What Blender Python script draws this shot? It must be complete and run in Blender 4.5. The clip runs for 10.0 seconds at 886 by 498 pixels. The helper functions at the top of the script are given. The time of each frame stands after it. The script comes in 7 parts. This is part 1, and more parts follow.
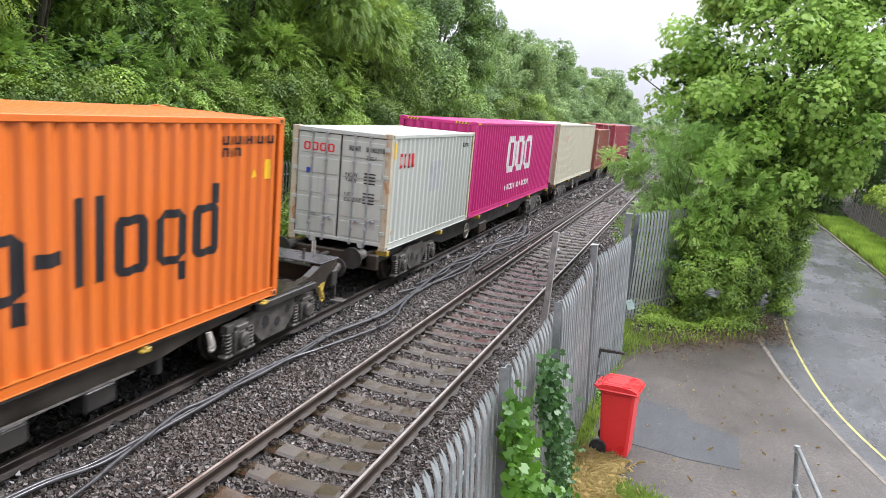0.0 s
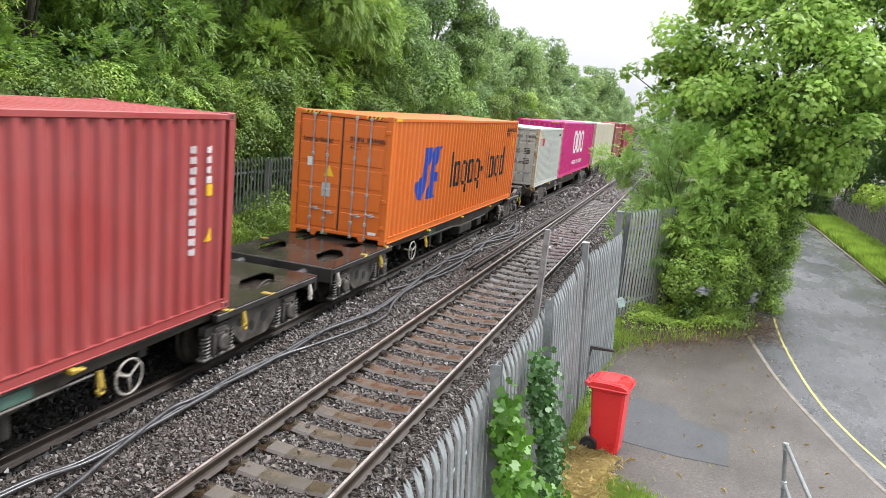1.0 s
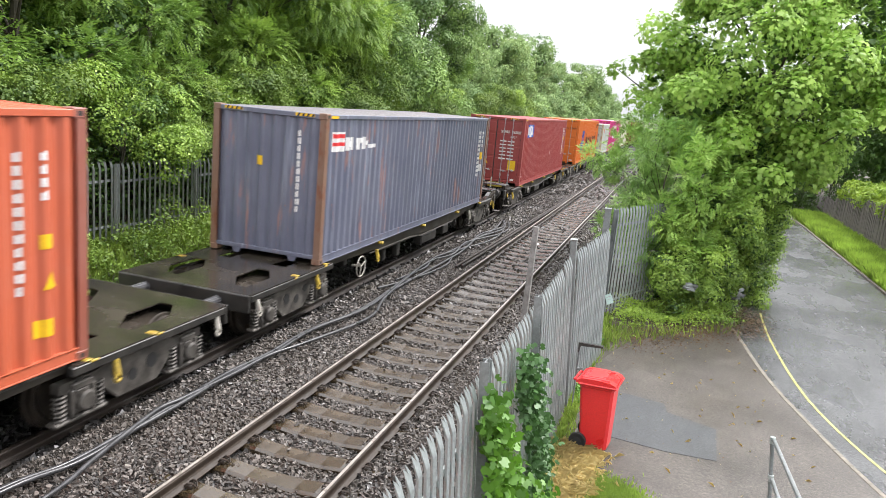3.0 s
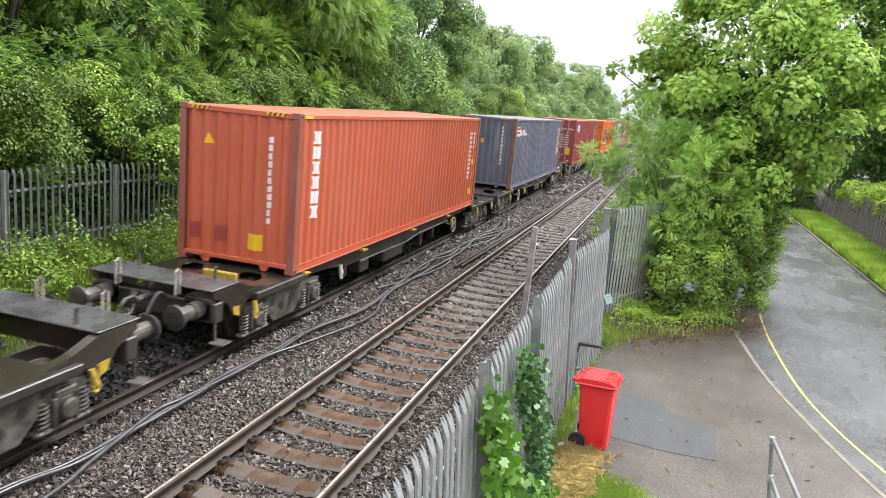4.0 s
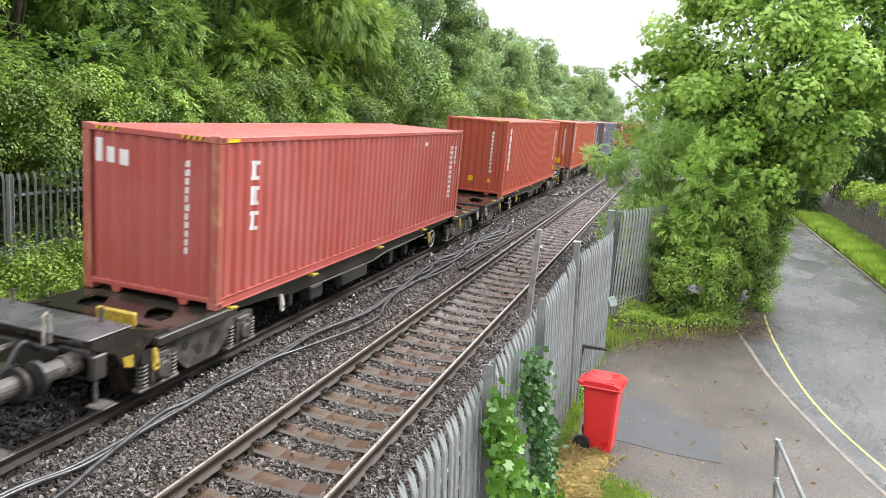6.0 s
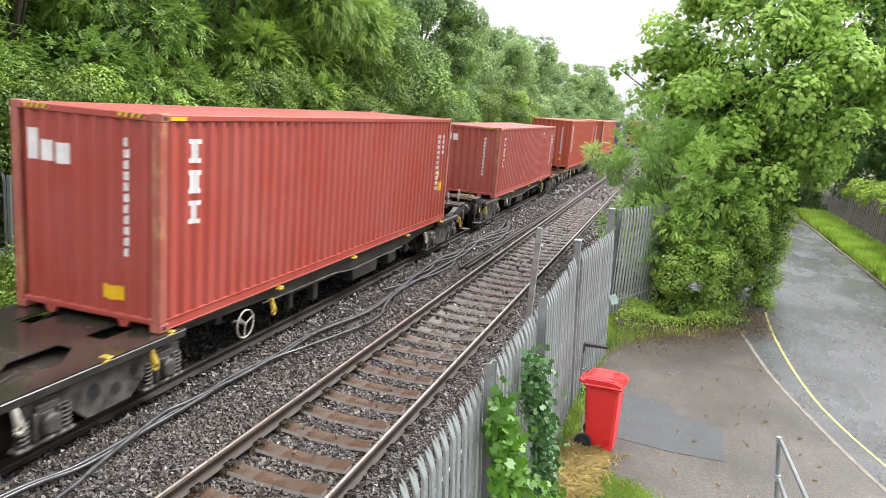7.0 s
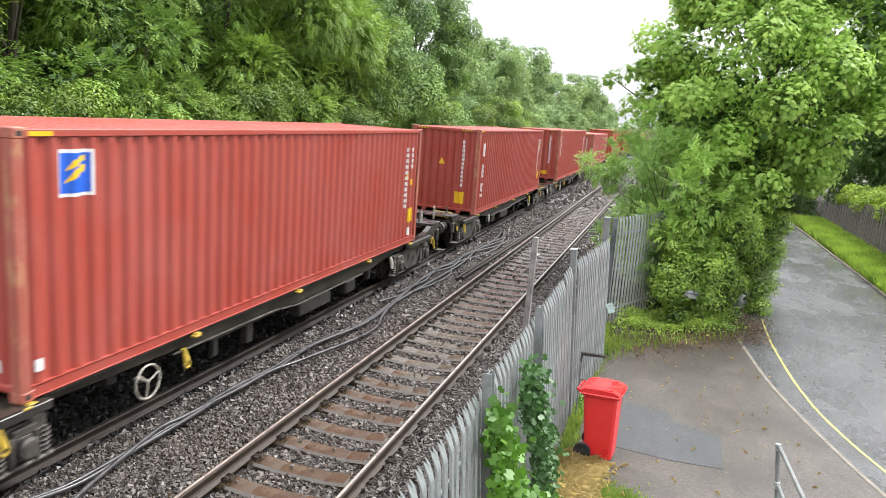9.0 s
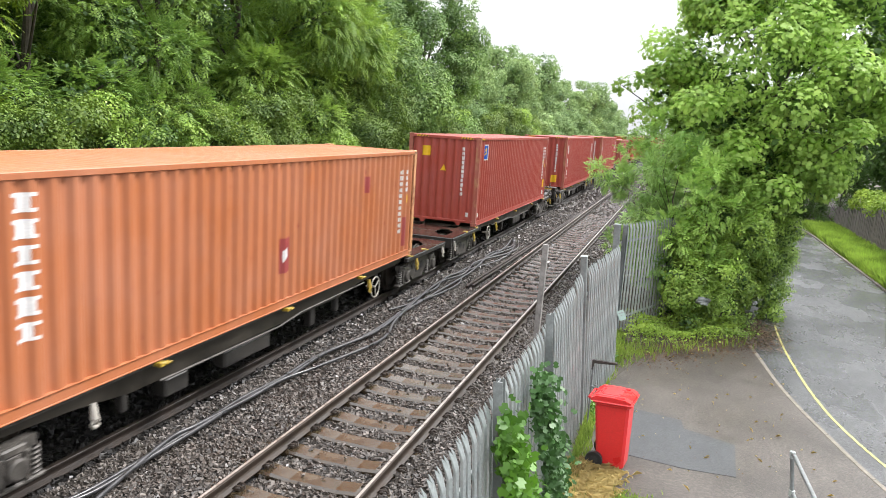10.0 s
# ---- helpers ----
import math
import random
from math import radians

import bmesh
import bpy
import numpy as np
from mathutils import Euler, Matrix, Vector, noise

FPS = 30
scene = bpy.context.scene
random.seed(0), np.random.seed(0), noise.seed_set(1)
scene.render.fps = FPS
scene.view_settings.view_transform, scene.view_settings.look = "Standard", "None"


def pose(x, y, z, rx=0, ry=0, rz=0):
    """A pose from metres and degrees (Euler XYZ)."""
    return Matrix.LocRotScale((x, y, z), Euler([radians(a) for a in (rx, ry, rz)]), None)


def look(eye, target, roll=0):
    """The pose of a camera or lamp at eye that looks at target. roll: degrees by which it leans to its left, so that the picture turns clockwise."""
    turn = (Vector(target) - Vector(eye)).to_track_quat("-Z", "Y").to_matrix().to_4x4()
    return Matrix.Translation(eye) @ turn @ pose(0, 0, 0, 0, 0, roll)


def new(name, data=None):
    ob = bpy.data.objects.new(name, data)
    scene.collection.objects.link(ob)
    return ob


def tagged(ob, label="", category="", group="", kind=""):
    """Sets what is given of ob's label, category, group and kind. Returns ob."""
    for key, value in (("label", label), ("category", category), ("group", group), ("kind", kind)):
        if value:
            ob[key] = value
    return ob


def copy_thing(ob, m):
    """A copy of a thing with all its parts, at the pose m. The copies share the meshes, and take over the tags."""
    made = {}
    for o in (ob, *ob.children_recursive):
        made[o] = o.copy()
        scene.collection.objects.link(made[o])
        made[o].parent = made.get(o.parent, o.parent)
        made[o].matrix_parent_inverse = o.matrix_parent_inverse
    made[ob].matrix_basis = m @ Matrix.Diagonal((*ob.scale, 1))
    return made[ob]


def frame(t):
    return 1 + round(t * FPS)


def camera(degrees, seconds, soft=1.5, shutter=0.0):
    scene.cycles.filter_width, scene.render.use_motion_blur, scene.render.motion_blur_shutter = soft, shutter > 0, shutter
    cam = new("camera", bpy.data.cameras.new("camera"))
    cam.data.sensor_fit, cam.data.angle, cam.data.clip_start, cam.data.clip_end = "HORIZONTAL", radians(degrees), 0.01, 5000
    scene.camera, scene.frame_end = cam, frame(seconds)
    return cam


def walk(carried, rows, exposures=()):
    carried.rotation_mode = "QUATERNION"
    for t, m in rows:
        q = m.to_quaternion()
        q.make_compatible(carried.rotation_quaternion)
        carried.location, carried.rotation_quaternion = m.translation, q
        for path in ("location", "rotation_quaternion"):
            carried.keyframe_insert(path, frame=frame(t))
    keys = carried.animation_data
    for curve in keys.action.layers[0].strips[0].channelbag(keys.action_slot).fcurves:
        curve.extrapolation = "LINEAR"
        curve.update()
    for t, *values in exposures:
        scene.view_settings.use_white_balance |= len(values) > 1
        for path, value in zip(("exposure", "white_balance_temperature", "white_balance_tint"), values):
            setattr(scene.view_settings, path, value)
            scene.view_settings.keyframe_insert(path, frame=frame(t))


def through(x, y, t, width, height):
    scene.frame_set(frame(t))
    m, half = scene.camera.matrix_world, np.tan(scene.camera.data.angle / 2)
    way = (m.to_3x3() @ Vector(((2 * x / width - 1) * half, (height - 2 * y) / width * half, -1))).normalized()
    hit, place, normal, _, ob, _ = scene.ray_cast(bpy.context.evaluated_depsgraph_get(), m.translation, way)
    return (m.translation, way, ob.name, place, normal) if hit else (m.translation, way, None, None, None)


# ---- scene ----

# ---------------------------------------------------------------- camera
cam = camera(63.0, 10.0, soft=0.5, shutter=0.12)
EYE = (3.689, 0.0, 4.088)
TURNS = (
    (0.0, 78.650, -5.078, 19.470), (0.5, 78.533, -5.277, 19.164), (1.0, 78.499, -5.384, 18.854),
    (1.5, 78.457, -5.416, 18.549), (2.0, 78.427, -5.427, 18.273), (2.5, 78.399, -5.324, 18.021),
    (4.0, 78.429, -5.181, 17.820), (4.5, 78.568, -5.158, 17.841), (5.0, 78.615, -5.144, 17.949),
    (5.5, 78.635, -5.075, 18.012), (7.0, 78.518, -4.753, 18.110), (7.5, 78.563, -4.650, 17.941),
    (8.0, 78.725, -4.494, 17.725), (8.5, 78.992, -4.420, 17.641), (9.0, 79.398, -4.125, 17.673),
    (9.5, 79.776, -3.895, 18.001), (10.0, 79.980, -3.640, 18.389))
walk(cam, [(t, pose(*EYE, rx, ry, rz)) for t, rx, ry, rz in TURNS], ((0.0, 0.26, 6050, 16), (1.0, 0.36, 6200, 14), (2.4, 0.52, 6330, 13), (4.0, 0.50, 6330, 13), (10.0, 0.50, 6330, 12)))

# ---------------------------------------------------------------- light: bright overcast
world = bpy.data.worlds.new("overcast_sky")
scene.world = world
world.use_nodes = True
wn, wl = world.node_tree.nodes, world.node_tree.links
bg = wn["Background"]
sky = wn.new("ShaderNodeTexSky")
sky.sky_type, sky.sun_disc = "NISHITA", False
sky.sun_elevation, sky.sun_rotation = radians(49), radians(42)
sky.air_density, sky.dust_density = 1.0, 4.0
pale = wn.new("ShaderNodeHueSaturation")
pale.inputs["Saturation"].default_value = 0.12
pale.inputs["Value"].default_value = 0.12
veil = wn.new("ShaderNodeTexNoise")
veil.inputs["Scale"].default_value = 2.2
veil.inputs["Detail"].default_value = 4
cloud = wn.new("ShaderNodeValToRGB")
cloud.color_ramp.elements[0].color = (0.78, 0.80, 0.83, 1)
cloud.color_ramp.elements[1].color = (1.08, 1.08, 1.08, 1)
cloud.color_ramp.elements[0].position, cloud.color_ramp.elements[1].position = 0.3, 0.6
both = wn.new("ShaderNodeMix")
both.data_type = "RGBA"
both.inputs[0].default_value = 0.72
wl.new(sky.outputs[0], pale.inputs["Color"])
wl.new(veil.outputs["Fac"], cloud.inputs[0])
wl.new(pale.outputs[0], both.inputs[6])
wl.new(cloud.outputs[0], both.inputs[7])
wl.new(both.outputs[2], bg.inputs[0])
# an overcast sky is about three times brighter overhead than at the horizon
wc = wn.new("ShaderNodeTexCoord")
sep = wn.new("ShaderNodeSeparateXYZ")
rise = wn.new("ShaderNodeMapRange")
rise.inputs["From Min"].default_value, rise.inputs["From Max"].default_value = 0.0, 1.0
rise.inputs["To Min"].default_value, rise.inputs["To Max"].default_value = 0.86, 3.0
wl.new(wc.outputs["Generated"], sep.inputs[0])
wl.new(sep.outputs["Z"], rise.inputs["Value"])
wl.new(rise.outputs[0], bg.inputs[1])

sun_data = bpy.data.lights.new("sun", "SUN")
sun_data.energy, sun_data.angle, sun_data.color = 3.4, radians(18), (1.0, 0.97, 0.92)
sun = new("sun", sun_data)
sun.matrix_world = look((22, 24, 38), (0, 0, 0))

# ---------------------------------------------------------------- materials
def nodes_of(name):
    m = bpy.data.materials.new(name)
    m.use_nodes = True
    return m, m.node_tree.nodes, m.node_tree.links, m.node_tree.nodes["Principled BSDF"]


def noise_node(n, l, coord, scale, detail=5.0, rough=0.6, stretch=None):
    if stretch:
        mp = n.new("ShaderNodeMapping")
        mp.inputs["Scale"].default_value = stretch
        l.new(coord, mp.inputs["Vector"])
        coord = mp.outputs[0]
    t = n.new("ShaderNodeTexNoise")
    t.inputs["Scale"].default_value, t.inputs["Detail"].default_value = scale, detail
    t.inputs["Roughness"].default_value = rough
    l.new(coord, t.inputs["Vector"])
    return t.outputs["Fac"]


def ramp(n, l, fac, stops):
    r = n.new("ShaderNodeValToRGB")
    e = r.color_ramp.elements
    while len(e) < len(stops):
        e.new(0.5)
    for el, (p, c) in zip(e, stops):
        el.position, el.color = p, (*c, 1) if len(c) == 3 else c
    l.new(fac, r.inputs[0])
    return r.outputs[0]


def blend(n, l, fac, a, b, how="MIX"):
    m = n.new("ShaderNodeMix")
    m.data_type, m.blend_type = "RGBA", how
    for sock, v in ((m.inputs[0], fac), (m.inputs[6], a), (m.inputs[7], b)):
        if isinstance(v, (int, float)):
            sock.default_value = v
        elif isinstance(v, tuple):
            sock.default_value = (*v, 1)
        else:
            l.new(v, sock)
    return m.outputs[2]


def bumped(n, l, b, height, strength, distance=0.01):
    u = n.new("ShaderNodeBump")
    u.inputs["Strength"].default_value, u.inputs["Distance"].default_value = strength, distance
    l.new(height, u.inputs["Height"])
    l.new(u.outputs[0], b.inputs["Normal"])


def surface(name, c1, c2, rough=0.7, metal=0.0, scale=2.0, fine=40.0, bump=0.3, dist=0.01, rvar=0.15, island=0.0):
    """Two-scale mottled surface."""
    m, n, l, b = nodes_of(name)
    co = n.new("ShaderNodeTexCoord").outputs["Object"]
    big, small = noise_node(n, l, co, scale), noise_node(n, l, co, fine, 3)
    col = ramp(n, l, big, ((0.3, c1), (0.7, c2)))
    col = blend(n, l, 0.55, col, ramp(n, l, small, ((0.25, (0.45,) * 3), (0.75, (1.0,) * 3))), "MULTIPLY")
    if island:
        g = n.new("ShaderNodeNewGeometry")
        col = blend(n, l, island, col, ramp(n, l, g.outputs["Random Per Island"], ((0, (0.5,) * 3), (1, (1.5,) * 3))), "MULTIPLY")
    l.new(col, b.inputs["Base Color"])
    l.new(ramp(n, l, big, ((0.3, (max(rough - rvar, 0.02),) * 3), (0.7, (min(rough + rvar, 1),) * 3))), b.inputs["Roughness"])
    b.inputs["Metallic"].default_value = metal
    bumped(n, l, b, small, bump, dist)
    return m


def plain(name, c, rough=0.6, metal=0.0):
    return surface(name, tuple(v * 0.86 for v in c), tuple(min(v * 1.1, 1) for v in c), rough, metal, 3.0, 60.0, 0.1, 0.003, 0.08)


def paint(name, c, fade=0.25, dirt=0.35, rust=0.12, rust_c=(0.16, 0.06, 0.03), rough=0.42, runs=0.0):
    """Weathered steel paint: chalky fading, rain streaks, scuffs and rust spots."""
    m, n, l, b = nodes_of(name)
    co = n.new("ShaderNodeTexCoord").outputs["Object"]
    cloudy = noise_node(n, l, co, 0.7, 4)
    streak = noise_node(n, l, co, 1.0, 6, 0.65, (7.0, 7.0, 0.45))
    spots = noise_node(n, l, co, 5.0, 7, 0.7, (1.0, 1.0, 0.5))
    pale = tuple(min(v * 0.8 + 0.16, 1) for v in c)
    dark = tuple(v * 0.5 for v in c)
    col = blend(n, l, ramp(n, l, cloudy, ((0.35, (0,) * 3), (0.75, (fade,) * 3))), c, pale)
    col = blend(n, l, ramp(n, l, streak, ((0.5, (0,) * 3), (0.78, (dirt,) * 3))), col, dark)
    col = blend(n, l, ramp(n, l, spots, ((0.72 - rust, (0,) * 3), (0.76 - rust * 0.6, (1,) * 3))), col, rust_c) if rust else col
    if runs:
        run = noise_node(n, l, co, 1.0, 5, 0.6, (6.5, 6.5, 0.8))
        col = blend(n, l, ramp(n, l, run, ((0.60, (0,) * 3), (0.66, (runs,) * 3))), col, (0.42, 0.17, 0.09))
        col = blend(n, l, ramp(n, l, noise_node(n, l, co, 1.0, 4, 0.6, (5.0, 5.0, 0.3)), ((0.58, (0,) * 3), (0.7, (0.5,) * 3))), col, (0.30, 0.33, 0.40))
    l.new(col, b.inputs["Base Color"])
    l.new(ramp(n, l, spots, ((0.3, (rough - 0.08,) * 3), (0.8, (rough + 0.25,) * 3))), b.inputs["Roughness"])
    bumped(n, l, b, spots, 0.12, 0.004)
    return m


def leaf(name, dark, light, through=0.42, rough=0.58):
    m, n, l, b = nodes_of(name)
    g, o = n.new("ShaderNodeNewGeometry"), n.new("ShaderNodeObjectInfo")
    co = n.new("ShaderNodeTexCoord").outputs["Object"]
    col = ramp(n, l, g.outputs["Random Per Island"], ((0.0, tuple(0.8 * a + 0.2 * c for a, c in zip(dark, light))), (1.0, tuple(0.3 * a + 0.7 * c for a, c in zip(dark, light)))))
    col = blend(n, l, 0.5, col, ramp(n, l, noise_node(n, l, co, 0.9, 3), ((0.35, tuple(v * 0.6 for v in dark)), (0.7, light))))
    col = blend(n, l, 0.5, col, ramp(n, l, o.outputs["Random"], ((0, (0.72, 0.82, 0.72)), (1, (1.22, 1.18, 0.84)))), "MULTIPLY")
    l.new(col, b.inputs["Base Color"])
    b.inputs["Roughness"].default_value = rough
    tr = n.new("ShaderNodeBsdfTranslucent")
    l.new(col, tr.inputs[0])
    mx = n.new("ShaderNodeMixShader")
    mx.inputs[0].default_value = through
    l.new(b.outputs[0], mx.inputs[1])
    l.new(tr.outputs[0], mx.inputs[2])
    l.new(mx.outputs[0], n["Material Output"].inputs[0])
    return m


M = dict(
    soil=surface("soil", (0.05, 0.045, 0.035), (0.10, 0.085, 0.06), 0.95, scale=1.2, fine=18),
    # near-black, so the shade in the gaps between stones is in the colour
    bed=surface("ballast_bed", (0.012, 0.011, 0.011), (0.035, 0.033, 0.031), 0.8, scale=0.8, fine=26, bump=1.0, dist=0.04),
    # near-black: the shade below the train is put into this colour
    bed_shaded=surface("oily_ballast", (0.010, 0.009, 0.009), (0.026, 0.024, 0.022), 0.7, scale=0.8, fine=26, bump=1.0, dist=0.04),
    sleeper=surface("stained_concrete", (0.022, 0.015, 0.007), (0.076, 0.054, 0.029), 0.2, scale=2.6, fine=30, bump=0.1, dist=0.004, rvar=0.12),
    rust=surface("rusty_steel", (0.018, 0.011, 0.006), (0.044, 0.028, 0.017), 0.55, 0.0, scale=3, fine=50),
    railtop=surface("worn_rail_head", (0.26, 0.225, 0.19), (0.44, 0.40, 0.36), 0.34, 0.3, scale=4, fine=40, bump=0.1),
    rail_old=surface("dark_rail", (0.012, 0.008, 0.006), (0.032, 0.021, 0.014), 0.6, 0.1, scale=3, fine=50),
    galv=surface("galvanised_steel", (0.32, 0.355, 0.345), (0.58, 0.625, 0.61), 0.42, 0.3, scale=2.5, fine=35, bump=0.15, dist=0.004),
    dark_galv=surface("dull_galvanised", (0.15, 0.165, 0.16), (0.30, 0.32, 0.315), 0.5, 0.3, scale=3.5, fine=35),
    far_galv=surface("mossy_fence_steel", (0.14, 0.16, 0.15), (0.30, 0.32, 0.30), 0.6, 0.2, scale=3.5, fine=35),
    timber=surface("weathered_timber", (0.075, 0.068, 0.060), (0.19, 0.172, 0.152), 0.85, scale=6, fine=30),
    grey_post=surface("silvered_timber", (0.15, 0.145, 0.135), (0.34, 0.33, 0.31), 0.8, scale=7, fine=40),
    bark=surface("bark", (0.035, 0.028, 0.02), (0.10, 0.085, 0.065), 0.9, scale=5, fine=30, bump=0.8, dist=0.02),
    cable=surface("rubber_cable", (0.02, 0.02, 0.021), (0.07, 0.07, 0.072), 0.36, scale=4, fine=40, bump=0.05),
    frame=surface("wagon_paint", (0.018, 0.018, 0.017), (0.06, 0.055, 0.048), 0.4, 0.1, scale=2, fine=30, bump=0.2),
    deck=surface("wet_deck_steel", (0.02, 0.018, 0.015), (0.055, 0.045, 0.035), 0.2, 0.0, scale=1.1, fine=22, bump=0.12, rvar=0.14),
    plate=surface("wet_grey_plate", (0.05, 0.05, 0.052), (0.12, 0.12, 0.125), 0.28, 0.2, scale=2, fine=30, bump=0.15),
    sole=surface("olive_brown_underframe", (0.018, 0.016, 0.012), (0.062, 0.053, 0.040), 0.45, 0.1, scale=1.6, fine=30, bump=0.2),
    grime=surface("grimy_cast_steel", (0.025, 0.022, 0.019), (0.145, 0.132, 0.115), 0.6, 0.2, scale=6, fine=30),
    wheel=surface("wheel_steel", (0.03, 0.025, 0.02), (0.08, 0.065, 0.05), 0.5, 0.5, scale=5, fine=40),
    yellow=surface("chipped_yellow_paint", (0.16, 0.11, 0.02), (0.62, 0.43, 0.04), 0.5, scale=14, fine=40),
    pale=surface("faded_white_paint", (0.24, 0.22, 0.18), (0.52, 0.49, 0.43), 0.5, scale=7, fine=40),
    green=surface("faded_green_paint", (0.06, 0.13, 0.10), (0.11, 0.20, 0.16), 0.5, scale=5, fine=40),
    steel=surface("galvanised_rod", (0.30, 0.31, 0.32), (0.5, 0.5, 0.5), 0.4, 0.5, scale=8, fine=40),
    gasket=plain("black_gasket", (0.02, 0.02, 0.02), 0.6),
    red=surface("red_bin_plastic", (0.66, 0.022, 0.025), (0.78, 0.04, 0.04), 0.36, scale=1.5, fine=60, bump=0.06, dist=0.003),
    rubber=plain("black_rubber", (0.018, 0.018, 0.019), 0.6),
    line=surface("yellow_road_paint", (0.34, 0.32, 0.09), (0.58, 0.54, 0.17), 0.5, scale=9, fine=50),
    kerb=surface("edging_stone", (0.10, 0.088, 0.068), (0.27, 0.24, 0.19), 0.7, scale=5, fine=40),
    white=plain("white_marking", (0.78, 0.77, 0.75), 0.5),
    black=plain("black_marking", (0.015, 0.015, 0.017), 0.5),
    blue=plain("blue_marking", (0.025, 0.06, 0.36), 0.5),
    mol_blue=plain("bright_blue_marking", (0.012, 0.11, 0.58), 0.5),
    redmark=plain("red_marking", (0.68, 0.03, 0.03), 0.5),
    sticker=plain("yellow_sticker", (0.82, 0.50, 0.01), 0.5),
    grey=plain("grey_patch", (0.45, 0.46, 0.45), 0.6),
    greenmark=plain("green_marking", (0.05, 0.28, 0.14), 0.5),
    sign=plain("pale_green_sign", (0.55, 0.72, 0.66), 0.4),
    leaf_a=leaf("ash_leaf", (0.055, 0.15, 0.028), (0.40, 0.58, 0.10), 0.34, 0.6),
    leaf_b=leaf("hawthorn_leaf", (0.035, 0.095, 0.016), (0.26, 0.37, 0.052), 0.24, 0.62),
    # paler and greyer than nearer leaves: distance haze is put into the colour
    leaf_hazed=leaf("haze_paled_leaf", (0.12, 0.22, 0.095), (0.41, 0.54, 0.23), 0.36, 0.75),
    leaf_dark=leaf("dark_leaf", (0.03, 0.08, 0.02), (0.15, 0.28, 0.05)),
    leaf_deep=leaf("glossy_deep_leaf", (0.022, 0.070, 0.024), (0.30, 0.48, 0.125), 0.3, 0.6),
    # darker than the outer leaves: the shade inside crowns is put into the colour
    leaf_shaded=leaf("shaded_crown_leaf", (0.028, 0.075, 0.018), (0.12, 0.22, 0.045), 0.22, 0.6),
    leaf_lime=leaf("young_ash_leaf", (0.08, 0.18, 0.02), (0.50, 0.66, 0.08), 0.38, 0.6),
    leaf_syc=leaf("sycamore_leaf", (0.16, 0.32, 0.06), (0.66, 0.90, 0.24), 0.5, 0.55),
    leaf_sap=leaf("ash_sapling_leaf", (0.16, 0.34, 0.09), (0.62, 0.84, 0.25), 0.45, 0.5),
    leaf_hedge=leaf("privet_leaf", (0.06, 0.16, 0.026), (0.56, 0.75, 0.13), 0.34, 0.5),
    leaf_ivy=leaf("bramble_leaf", (0.028, 0.10, 0.012), (0.17, 0.36, 0.03), 0.3, 0.5),
    leaf_ivy_dark=leaf("ivy_leaf", (0.02, 0.065, 0.02), (0.07, 0.17, 0.04), 0.2, 0.5),
    grass=leaf("grass_blade", (0.10, 0.18, 0.03), (0.44, 0.58, 0.11), 0.35),
    straw=leaf("dry_grass", (0.80, 0.58, 0.25), (0.95, 0.78, 0.42), 0.35, 0.6),
    thatch=surface("matted_cut_grass", (0.42, 0.30, 0.12), (0.72, 0.56, 0.28), 0.85, scale=9, fine=70, bump=0.8, dist=0.01),
    lush=leaf("lush_grass", (0.17, 0.29, 0.04), (0.56, 0.78, 0.14), 0.45),
    litter=leaf("dead_leaf", (0.06, 0.035, 0.02), (0.20, 0.12, 0.06), 0.1, 0.8),
)


def stone_material(name="ballast_stone", shade=1.0):
    m, n, l, b = nodes_of(name)
    g = n.new("ShaderNodeNewGeometry")
    co = n.new("ShaderNodeTexCoord").outputs["Object"]
    col = ramp(n, l, g.outputs["Random Per Island"],
               ((0.0, (0.028, 0.026, 0.025)), (0.45, (0.060, 0.053, 0.047)), (0.85, (0.108, 0.096, 0.086)), (1.0, (0.22, 0.20, 0.185))))
    col = blend(n, l, ramp(n, l, noise_node(n, l, co, 0.55, 4), ((0.42, (0,) * 3), (0.72, (0.55,) * 3))), col, (0.085, 0.070, 0.056))
    col = blend(n, l, 0.5, col, ramp(n, l, noise_node(n, l, co, 45, 3), ((0.3, (0.5,) * 3), (0.7, (1.0,) * 3))), "MULTIPLY")
    # shade darkens the stone colour for the strip below the train
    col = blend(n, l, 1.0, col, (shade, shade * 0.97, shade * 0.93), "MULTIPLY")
    l.new(col, b.inputs["Base Color"])
    l.new(ramp(n, l, g.outputs["Random Per Island"], ((0, (0.34,) * 3), (1, (0.65,) * 3))), b.inputs["Roughness"])
    return m


